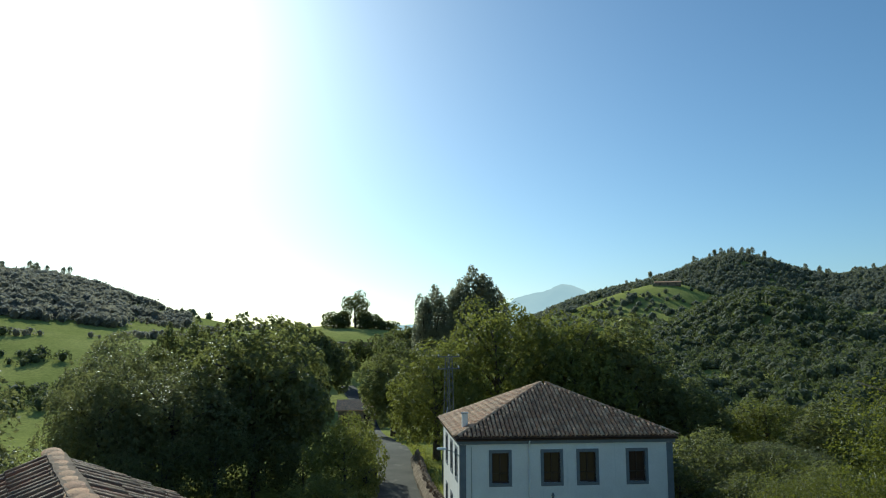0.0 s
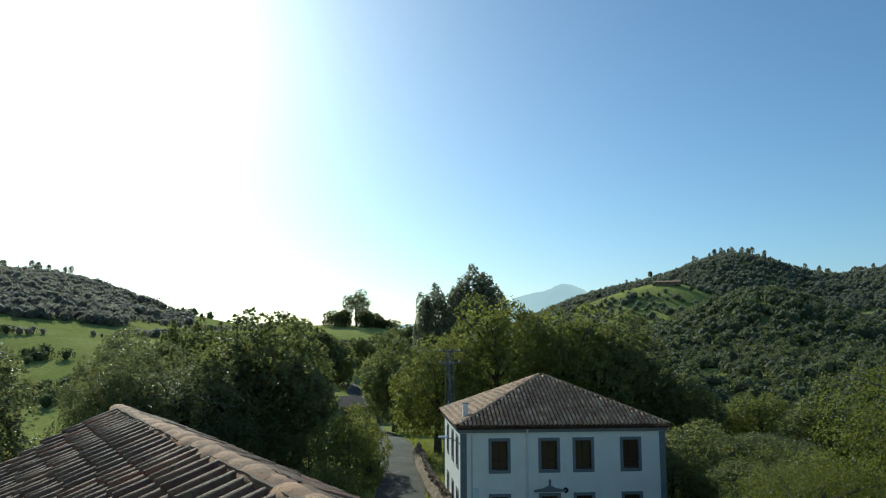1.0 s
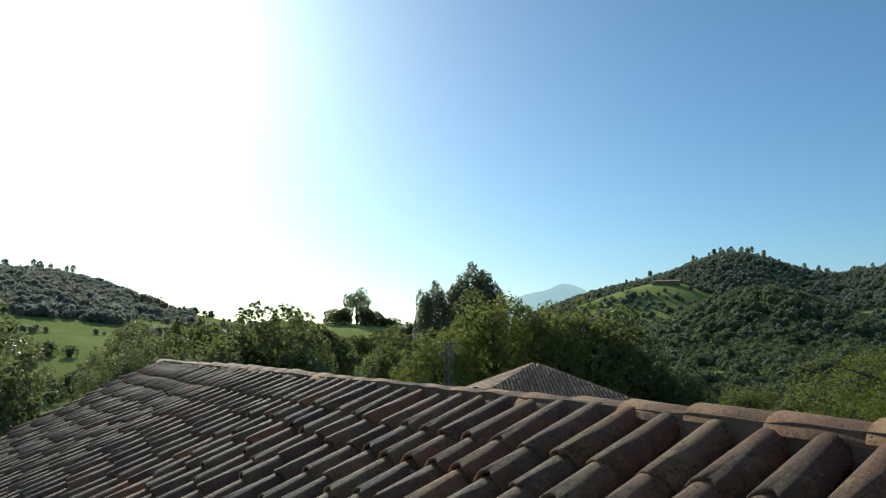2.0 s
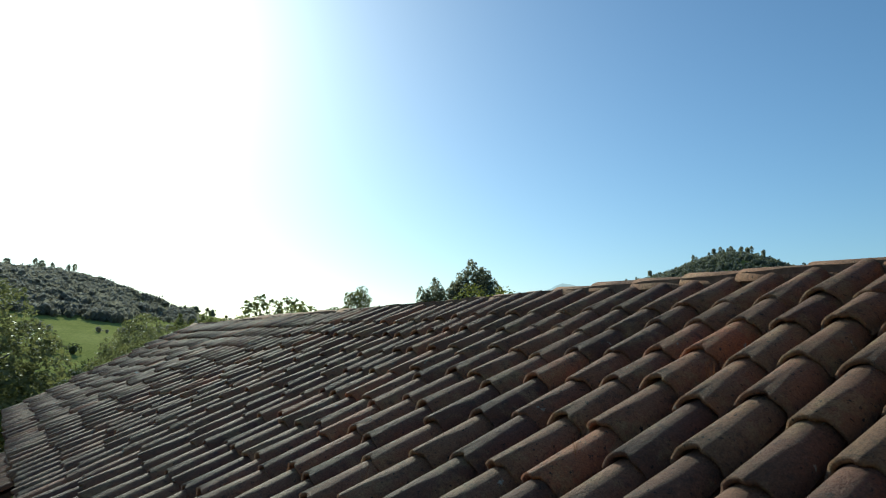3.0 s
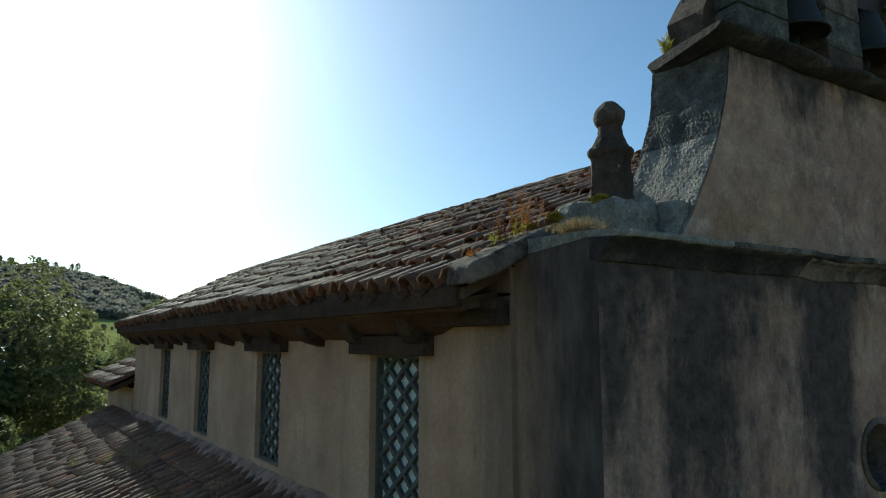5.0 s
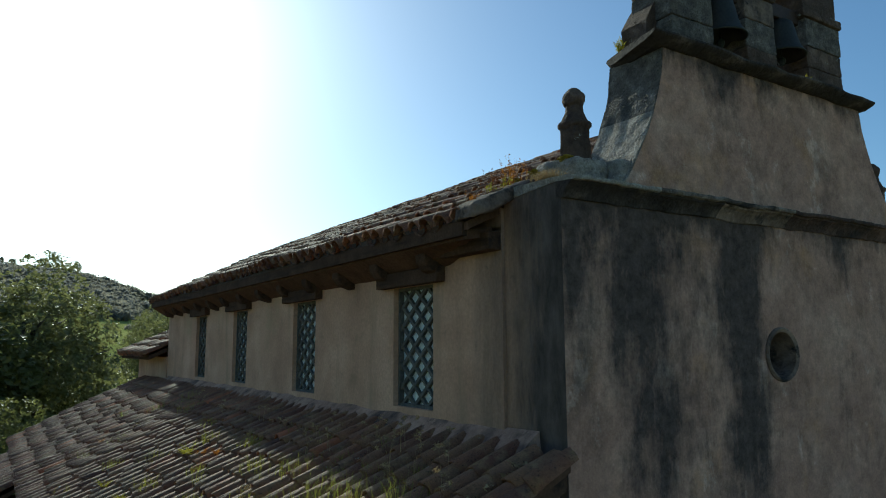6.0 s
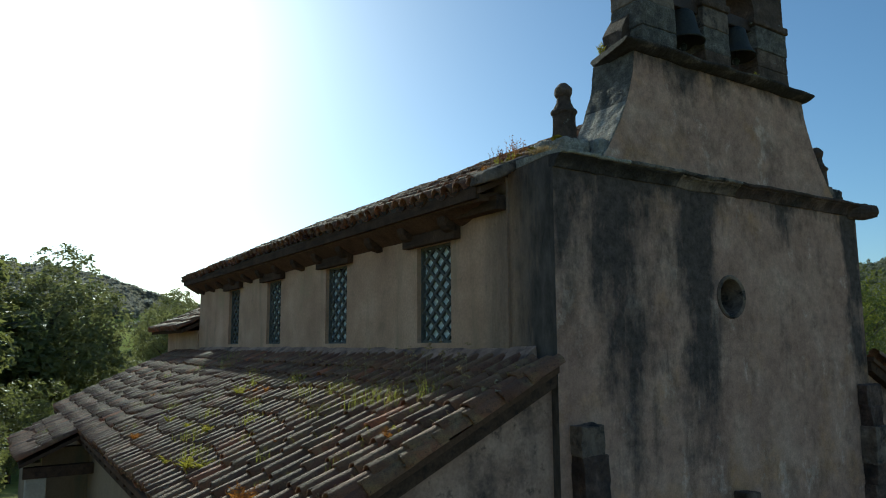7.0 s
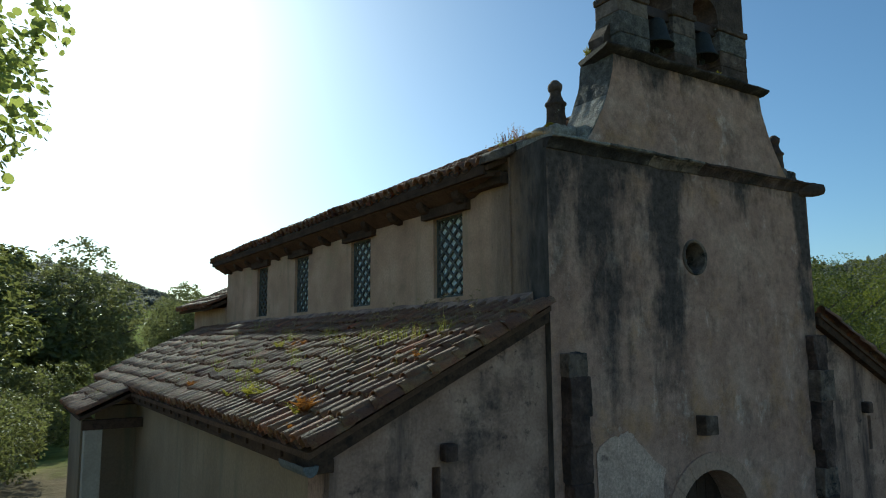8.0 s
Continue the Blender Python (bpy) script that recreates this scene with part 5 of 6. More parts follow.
K_NEAR = tree_kind(37, M_BRIGHTLEAF, 9.0, 5.0, 36000, 0.052, 0.08, lobes=52)
K_FAR = tree_kind(41, M_DARKLEAF, 9.0, 4.6, 2800, 0.33, 0.08, lobes=22)
K_OAK = tree_kind(43, M_DARKLEAF, 14.0, 6.2, 4200, 0.27, 0.30, bole=0.03, lobes=18)
K_FIR = tree_kind(47, M_DARKLEAF, 16.0, 2.7, 3000, 0.26, 0.05, bole=0.014, lobes=18)
K_ASH = tree_kind(59, M_ASH, 9.0, 3.6, 16000, 0.062, 0.10, bole=0.02, lobes=30)
K_OVER = tree_kind(53, M_LINDEN, 9.3, 3.45, 22000, 0.040, 0.45, bole=0.02, rounded=True, lobes=40)

plant_tree(K_BROAD2, -1.8, 47.2, "broad leafy walnut tree beyond the church", 1.20, 0.88, 20)
plant_tree(K_BROAD2, 12.2, 73.0, "slender leafy tree behind the walnut", 0.88, 1.10, 80)
plant_tree(K_DARK, -9.5, 31.0, "dark leafy tree in the churchyard", 0.95, 0.84, 115)
plant_tree(K_BROAD2, -13.5, 62.0, "leafy tree at the edge of the orchard", 1.1, 0.95, 130)
plant_tree(K_DARK, -7.5, 44.0, "broad dark leafy tree beyond the church", 1.2, 0.74, 190)
plant_tree(K_SHRUB, -11.0, 33.0, "dark shrubby tree in the churchyard", 1.00, 0.63, 70, category="shrub", name="shrub")
plant_tree(K_SHRUB, -5.5, 30.0, "dark shrubby tree in the churchyard", 0.84, 0.63, 210, category="shrub", name="shrub")
plant_tree(K_SHRUB, -1.5, 36.0, "dark shrubby tree in the churchyard", 0.90, 0.71, 310, category="shrub", name="shrub")
plant_tree(K_SHRUB, -10.5, 27.0, "dark shrubby tree in the churchyard", 0.72, 0.57, 20, category="shrub", name="shrub")
plant_tree(K_SHRUB, -7.0, 26.0, "dark shrubby tree in the churchyard", 0.68, 0.57, 150, category="shrub", name="shrub")
for x, y, sc in ((-6.3, 14.6, 0.50), (-8.0, 13.4, 0.50), (-5.6, 17.6, 0.52), (-7.8, 17.4, 0.55), (-5.4, 21.0, 0.55), (-7.6, 20.2, 0.5), (-5.2, 28.0, 0.75), (-8.2, 27.0, 0.75), (-3.6, 30.5, 0.8), (-6.7, 29.2, 0.7), (-9.8, 28.5, 0.75), (-1.0, 48.0, 1.1), (-4.5, 50.0, 1.2), (3.0, 52.0, 1.1), (-9.0, 47.0, 1.2), (12.5, 55.5, 1.0), (16.0, 56.0, 1.05), (19.3, 57.5, 1.1), (22.3, 55.5, 0.8), (9.0, 54.0, 0.9)):
    plant_tree(K_SHRUB, x, y, "low dense dark shrub in the shade of trees", sc, 0.95, x * 53, category="shrub", name="shrub", group="shrubs under the trees")
for x, y, sc in ((51.0, 147.0, 0.95), (54.5, 145.0, 1.08), (58.0, 143.5, 1.0), (61.5, 142.0, 0.9), (48.0, 150.0, 0.8)):
    plant_tree(K_FAR, x, y, "dark tree in a row across the meadow", sc * 1.5, 1.25, x * 31, group="trees across the meadow")
for x, y, sc in ((40.0, 31.0, 0.9), (44.5, 29.0, 0.95), (47.5, 33.0, 1.0), (38.4, 34.6, 1.0), (41.2, 36.2, 1.2), (38.0, 38.0, 1.0), (44.0, 37.5, 1.2)):
    plant_tree(K_SHRUB, x, y, "dark leafy shrub beside the house", sc, 0.85, x * 29, category="shrub", name="shrub")
plant_tree(K_BROAD, 13.8, 60.3, "leafy tree beside the lane", 0.92, 0.92, 200)
plant_tree(K_BROAD2, 9.0, 59.0, "leafy tree in the orchard", 0.76, 1.12, 20)
plant_tree(K_BROAD2, 11.5, 67.0, "leafy tree behind the orchard", 0.95, 1.0, 170)
plant_tree(K_BROAD, 6.0, 49.5, "low leafy orchard tree", 0.60, 0.62, 90)
plant_tree(K_DARK, 18.5, 66.0, "dense leafy tree in shade beside the lane", 0.92, 0.95, 40)
plant_tree(K_DARK, 20.6, 61.5, "tall dense dark tree beside the lane", 1.0, 1.00, 160)
plant_tree(K_DARK, 24.6, 68.0, "tall dense dark tree beside the lane", 0.92, 1.06, 250)
plant_tree(K_BUSH, 22.8, 49.4, "light green leafy shrub at the lane's edge", 1.15, 1.25, 0, category="shrub", name="shrub")
plant_tree(K_BUSH, 19.7, 45.3, "light green leafy shrub at the lane's edge", 0.9, 0.9, 120, category="shrub", name="shrub")
plant_tree(K_BUSH, 29.5, 62.0, "light green leafy shrub at the lane's edge", 1.1, 1.0, 220, category="shrub", name="shrub")
plant_tree(K_LIGHT, 40.5, 66.0, "sunlit green tree behind the stone wall", 0.90, 1.12, 10)
plant_tree(K_LIGHT, 48.5, 66.5, "large round sunlit tree behind the house", 1.2, 1.15, 110)
plant_tree(K_LIGHT, 54.0, 60.5, "large round tree behind the house", 1.15, 1.12, 200)
plant_tree(K_DARK, 58.5, 58.0, "large dark tree behind the house", 1.05, 1.0, 290)
plant_tree(K_DARK, 51.7, 95.6, "dense dark tree up the lane", 0.9, 1.1, 30)
plant_tree(K_LIGHT, 55.5, 93.0, "leafy tree up the lane", 0.85, 1.1, 100)
for x, y, sc in ((74.4, 124.6, 1.02), (76.0, 123.2, 1.10), (78.6, 121.6, 1.08), (80.0, 120.6, 1.19), (83.0, 118.6, 1.29), (84.6, 117.0, 1.22), (86.4, 116.2, 1.06)):
    plant_tree(K_EUCA, x, y, "tall thin eucalyptus with ragged dark foliage", sc, 1.0, x * 37, group="eucalyptus group")
for x, y, sc in ((36.5, 157.0, 0.95), (39.0, 160.0, 1.05), (34.0, 162.0, 1.0), (41.5, 163.0, 0.9), (31.0, 160.0, 0.85), (43.5, 158.0, 0.95), (46.5, 160.0, 0.85)):
    plant_tree(K_FIR, x, y, "slim dark pointed tree at the meadow's edge", sc * 1.04, 1.18, x * 41, group="slim trees at the meadow's edge")
plant_tree(K_DARK, 62.0, 53.0, "leafy tree beyond the house", 0.80, 0.72, 0)
plant_tree(K_LIGHT, 68.0, 48.0, "bright green leafy tree beyond the house", 0.75, 0.70, 90)
plant_tree(K_DARK, 62.0, 38.0, "dark leafy tree beside the house", 0.72, 0.70, 150)
plant_tree(K_BROAD, 50.0, 36.0, "leafy tree beside the house", 0.72, 0.58, 30)
plant_tree(K_DARK, 43.0, 34.5, "dark leafy shrub beside the house", 0.5, 0.45, 80, category="shrub", name="shrub")
plant_tree(K_LIGHT, 66.0, 34.0, "leafy tree on the slope", 0.7, 0.7, 240)
plant_tree(K_NEAR, 40.5, 18.5, "bright green leafy tree near the church", 1.45, 0.93, 15)
plant_tree(K_NEAR, 33.0, 21.5, "bright green bushy tree near the church", 0.92, 0.80, 140)
plant_tree(K_NEAR, 38.0, 25.5, "bright green bushy tree below the house", 0.85, 0.72, 260)
for x, y, sc in ((84.0, 176.0, 0.9), (88.5, 172.0, 0.75), (92.0, 176.0, 1.0), (96.0, 171.0, 0.9), (99.5, 178.0, 1.15), (104.0, 176.0, 1.2), (79.0, 168.0, 0.6), (73.0, 160.0, 0.55), (70.0, 170.0, 0.7), (66.0, 128.0, 0.6), (61.0, 121.0, 0.5), (68.0, 134.0, 0.7), (117.0, 256.5, 0.8), (124.0, 253.5, 0.85)):
    plant_tree(K_FAR, x, y, "round bushy tree on the meadow's edge", sc, 0.95, x * 47, group="bushy trees on the meadow")
plant_tree(K_OAK, 121.0, 254.0, "tall spreading tree on a grassy knoll", 1.05, 1.0, 0, ground_z(121.0, 254.0) - 0.6)
for x, y, sc in ((116.5, 255.5, 0.75), (123.5, 251.5, 0.8), (129.5, 249.5, 0.7)):
    plant_tree(K_FAR, x, y, "low bushy tree on a grassy knoll", sc, 0.8, x * 13, ground_z(x, y) - 1.4, "bushy trees on the knoll")
plant_tree(K_FAR, 113.0, 257.0, "round tree on a grassy knoll", 1.0, 0.95, 70, ground_z(113.0, 257.0) - 1.9)
plant_tree(K_FAR, 127.5, 251.0, "round tree on a grassy knoll", 1.1, 0.8, 140, ground_z(127.5, 251.0) - 1.9)
plant_tree(K_FAR, 133.0, 248.0, "low tree on a grassy knoll", 0.8, 0.8, 200, ground_z(133.0, 248.0) - 1.9)
plant_tree(K_ASH, 20.2, 9.0, "dark green leafy tree beyond the far aisle", 0.84, 1.08, 30)
plant_tree(K_OVER, -8.50, -0.86, "leafy tree beside the church with round leaves", 1.0, 0.93, 40)


# ---- woods on the hills ----
def wood_template(seed, leaves, size, core=0.82):
    rng = np.random.default_rng(seed)
    bm = bmesh.new()
    bmesh.ops.create_icosphere(bm, subdivisions=1, radius=1.0)
    for vtx in bm.verts:
        k = noise.noise(vtx.co * 1.6 + Vector((seed, 0, 0))) * 0.3
        vtx.co *= core + k
        if vtx.co.z < -0.3:
            vtx.co.z = -0.3 + (vtx.co.z + 0.3) * 1.6
    core_v = np.array([vtx.co[:] for vtx in bm.verts])
    core_f = [[q.index for q in fc.verts] for fc in bm.faces]
    bm.free()
    d = rng.normal(0, 1, (leaves, 3))
    d /= np.linalg.norm(d, axis=1)[:, None]
    d[:, 2] = np.abs(d[:, 2]) * 1.1 - 0.35
    v, f = leaf_blades(rng, d * rng.uniform(0.72, 1.06, (leaves, 1)), d, size)
    return np.concatenate([core_v, v]), core_f + [[i + len(core_v) for i in q] for q in f]


def build_woods():
    rng = np.random.default_rng(77)
    templates = [wood_template(k, 125, 0.155, 0.56) for k in range(5)] + [wood_template(k + 9, 17, 0.27, 0.66) for k in range(5)] + [wood_template(k + 19, 44, 0.195, 0.60) for k in range(5)] + [wood_template(k + 29, 34, 0.21, 0.60) for k in range(5)]
    placed = [[] for _ in templates]

    def scatter(n, b0, b1, r0, r1, size0, size1, test, far=0):
        made = 0
        while made < n:
            b, r = radians(rng.uniform(b0, b1)), math.sqrt(rng.uniform(r0 * r0, r1 * r1))
            x, y = r * math.sin(b), r * math.cos(b)
            made += 1
            if not test(x, y, math.degrees(b), r):
                continue
            s = size0 + (size1 - size0) * rng.uniform(0, 1) ** 1.6
            z = ground_z(x, y)
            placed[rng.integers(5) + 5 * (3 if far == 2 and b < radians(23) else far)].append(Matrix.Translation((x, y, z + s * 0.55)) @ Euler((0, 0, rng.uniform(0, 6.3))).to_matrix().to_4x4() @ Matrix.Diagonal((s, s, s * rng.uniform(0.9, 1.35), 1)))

    def meadow(x, y, b, r):
        n = noise.noise(Vector((x * 0.016, y * 0.016, 4.0)))
        return (41.0 < b < 53.5 and 690 - 4 * abs(b - 46) < r < 775 and n > -0.16) or (b < 34 and 195 < r < 300)

    def hedges(x, y, b, r):
        return noise.noise(Vector((x * 0.011, y * 0.034, 1.0))) > 0.0

    scatter(1100, 36, 70, 110, 400, 2.4, 4.8, lambda x, y, b, r: not meadow(x, y, b, r) and (b > 44 or r > 170))
    scatter(1500, 40, 70, 390, 545, 2.8, 5.2, lambda x, y, b, r: True, 2)
    scatter(1500, 38, 70, 545, 850, 2.6, 4.4, lambda x, y, b, r: not meadow(x, y, b, r), 1)
    scatter(3900, 38, 66, 860, 1145, 3.6, 5.8, lambda x, y, b, r: True, 1)
    scatter(600, -8, 22, 170, 300, 1.2, 2.8, hedges)
    scatter(2200, -8, 22, 270, 480, 1.0, 2.6, hedges, 2)
    scatter(3300, -8, 13, 345, 585, 2.0, 4.2, lambda x, y, b, r: b < 8.5 or noise.noise(Vector((x * 0.02, y * 0.02, 9))) > 0.1, 2)
    scatter(250, 8, 38, 520, 700, 2.4, 4.5, lambda x, y, b, r: noise.noise(Vector((x * 0.02, y * 0.02, 9))) > 0.0, 1)
    scatter(170, 26, 42, 130, 240, 2.4, 4.8, lambda x, y, b, r: noise.noise(Vector((x * 0.03, y * 0.03, 2))) > 0.05 and not 26 < b < 30)
    scatter(28, 42, 53, 660, 770, 1.6, 3.6, lambda x, y, b, r: True, 1)
    holder = thing("woodland", "distant broadleaf woodland covering the hills", "woodland", kind="stuff")
    for k, (t, ms) in enumerate(zip(templates, placed)):
        ob = joined("tree_crowns", t, ms, M_FARWOODS if 5 <= k < 10 else M_HAZEHILL if k >= 15 else M_WOODS, holder)
    # thin tall trees on the skyline
    sky_trees = []
    for b, r, n in ((55.4, 1118, 24), (53.0, 1118, 9), (47.5, 1115, 5), (60.0, 1130, 11), (63.6, 1135, 14), (66.5, 1140, 8), (3.2, 555, 9), (0.5, 555, 6)):
        for _ in range(n):
            bb, rr = radians(b + rng.uniform(-1.6, 1.6)), r + rng.uniform(-15, 15)
            sky_trees.append((rr * math.sin(bb), rr * math.cos(bb), rng.uniform(0.45, 0.8)))
    for x, y, sc in sky_trees:
        plant_tree(K_SKY, x, y, "tall thin tree on the skyline", sc * (0.62 if y > 520 and x < 100 else 1.0), 1.0, x * 17, group="skyline trees")


build_woods()


# ---- white house ----
def house():
    ob = thing("house", "two-storey white house with grey window trim and hipped tile roof", "house",
               Matrix.Translation((24.6, 38.1, 0)) @ Matrix.Rotation(math.atan2(-0.46, 0.886), 4, 'Z'))
    W, D, base, eave = 12.12, 10.4, -3.0, 4.22
    walls = part("wall", box_bm(0, W, 0, D, base, eave), M_WHITE, ob, "whitewashed wall")
    wins = [(1.77, 2.71), (4.69, 5.63), (6.73, 7.67), (9.58, 10.52)]
    rows = [(1.92, 3.56), (-1.20, 0.44)]
    cutters = [box_bm(a, b, -0.4, 0.5, z0, z1) for a, b in wins for z0, z1 in rows]
    cutters += [box_bm(-0.4, 0.5, y, y + 0.9, z0, z1) for y in (1.6, 4.3, 7.4) for z0, z1 in rows]
    cut(walls, cutters)

    def opening(m, w, h, name="window"):
        win = part(name, box_bm(0.06, w - 0.06, 0.17, 0.20, 0.06, h - 0.06), M_GLASS, ob, "dark glazed window with grey stone surround", m)
        for x0, x1, z0, z1 in ((-0.17, 0.0, -0.17, h + 0.17), (w, w + 0.17, -0.17, h + 0.17), (0.0, w, h, h + 0.17), (0.0, w, -0.17, 0.0)):
            part("surround", box_bm(x0, x1, -0.035, 0.22, z0, z1), M_GREYTRIM, win, "grey stone surround")
        for x0, x1, z0, z1 in ((0, 0.07, 0, h), (w - 0.07, w, 0, h), (0.07, w - 0.07, h - 0.07, h), (0.07, w - 0.07, 0, 0.09), (w / 2 - 0.035, w / 2 + 0.035, 0.09, h - 0.07), (0.07, w - 0.07, h * 0.30, h * 0.30 + 0.05)):
            part("sash", box_bm(x0, x1, 0.12, 0.17, z0, z1), M_DARKWOOD, win)
        return win
    for i, (a, b) in enumerate(wins):
        for j, (z0, z1) in enumerate(rows):
            win = opening(pose(a, 0, z0), b - a, z1 - z0)
            if i == 1 and j == 1:
                bm = bmesh.new()
                prism(bm, [(-0.45, 1.89), (1.39, 1.89), (1.39, 1.99), (0.85, 2.07), (0.47, 2.25), (0.09, 2.07), (-0.45, 1.99)], -0.14, 0.0)
                part("pediment", bm, M_GREYTRIM, win, "small grey stone pediment")
                bm = bmesh.new()
                turned(bm, [(0.07, 2.26), (0.05, 2.40), (0.09, 2.48), (0.03, 2.62)], 10, pose(0.47, -0.07, -0.03))
                part("finial", bm, M_GREYTRIM, win)
    for y in (1.6, 4.3, 7.4):
        for z0, z1 in rows:
            opening(Matrix.Translation((0, y + 0.9, z0)) @ Matrix.Rotation(-math.pi / 2, 4, 'Z'), 0.9, z1 - z0)
    for x0, x1 in ((-0.03, 0.32), (W - 0.32, W + 0.03)):
        part("corner_trim", box_bm(x0, x1, -0.035, 0.02, base, eave - 0.2), M_GREYTRIM, ob, "grey painted corner band")
    part("corner_trim", box_bm(-0.035, 0.02, -0.03, 0.32, base, eave - 0.2), M_GREYTRIM, ob, "grey painted corner band")
    part("eaves_moulding", box_bm(-0.16, W + 0.16, -0.16, D + 0.16, eave - 0.16, eave + 0.03, bevel=0.03), M_GREYTRIM, ob, "grey eaves moulding")
    part("soffit", box_bm(-0.28, W + 0.28, -0.28, D + 0.28, eave + 0.03, eave + 0.12), M_WOOD, ob, "dark boarded eaves")
    # hipped roof
    o, zt, ze = 0.31, 7.05, eave + 0.16
    a, b, c, d = (-o, -o, ze), (W + o, -o, ze), (W + o, D + o, ze), (-o, D + o, ze)
    r0, r1 = (5.80, D / 2, zt), (W - 6.1, D / 2, zt)
    roof = arrays("roof", [a, b, c, d, r0, r1], [(0, 1, 5, 4), (1, 2, 5), (2, 3, 4, 5), (3, 0, 4)], M_CHANNEL, ob, "hipped roof of weathered clay tiles")

    def slope(p, q, top_p, top_q, seed):
        p, q, tp, tq = map(Vector, (p, q, top_p, top_q))
        along = (q - p).normalized()
        mid_top = (tp + tq) / 2
        foot = p + along * ((mid_top - p).dot(along))
        down = (foot - mid_top).normalized()
        normal = along.cross(down)
        if normal.z < 0:
            normal = -normal
        length, run = (q - p).length, (foot - mid_top).length
        lo, hi = (tp - p).dot(along), (tq - p).dot(along)
        rng = random.Random(seed)
        ms = []
        base_m = Matrix(((along.x, down.x, normal.x, 0), (along.y, down.y, normal.y, 0), (along.z, down.z, normal.z, 0), (0, 0, 0, 1)))
        k = 0
        while k * 0.25 < length:
            s = k * 0.25 + 0.1
            k += 1
            rowd = run - 0.44
            while rowd > -0.2:
                t = 1 - (rowd + 0.1) / run
                if lo * t - 0.05 <= s <= length - (length - hi) * t + 0.05:
                    ms.append(Matrix.Translation(p + along * s + (mid_top - foot) * (1 - rowd / run) + normal * (0.095 + rng.uniform(-0.008, 0.012))) @ base_m @ pose(0, 0, 0, 1.8, 0, rng.uniform(-2, 2)))
                rowd -= 0.37
        return ms
    ms = slope(a, b, r0, r1, 1) + slope(d, a, r0, r0, 2)
    joined("roof_tiles", tile_template(0.47, 0.083, 0.110, seg=6, arch=0.95), ms, M_HTILES, roof, "rows of curved clay tiles")
    ridge = []
    for p, q in ((r0, r1), (a, r0), (b, r1), (d, r0), (c, r1)):
        p, q = Vector(p), Vector(q)
        dv = (p - q).normalized() if p.z < q.z else (q - p).normalized()
        sv = dv.cross(Vector((0, 0, 1))).normalized()
        nv = sv.cross(dv)
        if nv.z < 0:
            nv, sv = -nv, -sv
        start = q if p.z < q.z else p
        for k in range(int((q - p).length / 0.38)):
            ridge.append(Matrix.Translation(start + dv * k * 0.38 + nv * 0.11) @ Matrix(((sv.x, dv.x, nv.x, 0), (sv.y, dv.y, nv.y, 0), (sv.z, dv.z, nv.z, 0), (0, 0, 0, 1))))
    joined("hip_tiles", T_RIDGE, ridge, M_HTILES, roof, "hip and ridge tiles")
    # chimney, downpipes, boxes
    ch = part("chimney", box_bm(0.26, 0.58, 1.2, 1.52, eave, 5.62, bevel=0.02), M_WHITE, ob, "small pale rendered chimney")
    part("chimney_cap", box_bm(0.22, 0.62, 1.16, 1.56, 5.62, 5.67), M_GREYTRIM, ch)
    for x in (3.85,):
        bm = bmesh.new()
        tube(bm, [(x, -0.09, base), (x, -0.09, eave - 0.35), (x, -0.12, eave - 0.2), (x, -0.35, eave)], [0.045] * 4, 10)
        part("downpipe", bm, M_WHITE, ob, "white painted downpipe")
    bm = bmesh.new()
    tube(bm, [(0.62, -0.05, eave - 0.3), (0.62, -0.05, -0.4), (0.3, -0.05, -0.4), (-0.1, -0.05, -0.4)], [0.02] * 4, 6)
    part("cable", bm, M_CABLE, ob, "surface cable")
    part("meter_box", box_bm(0.62, 0.98, -0.12, 0.0, 0.35, 0.95, bevel=0.02), M_LAMP, ob, "pale meter box")
    bm = bmesh.new()
    turned(bm, [(0.16, 0.0), (0.16, 0.03), (0.10, 0.04)], 20, pose(6.1, 0.0, 0.75, 90, 0, 0))
    part("wall_plaque", bm, M_BLACK, ob, "small dark oval plaque")


house()


def wall_lamp():
    m = Matrix.Translation((24.6, 38.1, 3.72)) @ Matrix.Rotation(math.atan2(-0.46, 0.886), 4, 'Z')
    ob = thing("street_lamp", "pale street lamp on a wall bracket", "street lamp", m)
    bm = bmesh.new()
    tube(bm, [(0.0, 0.05, -0.35), (-0.25, -0.05, -0.10), (-0.65, -0.2, 0.06), (-0.85, -0.25, 0.13)], [0.03] * 4, 8)
    part("arm", bm, M_METAL, ob, "grey tube arm")
    bm = box_bm(-1.32, -0.80, -0.40, -0.14, 0.10, 0.22, bevel=0.05)
    part("lamp_head", bm, M_LAMP, ob, "pale lamp head")


wall_lamp()


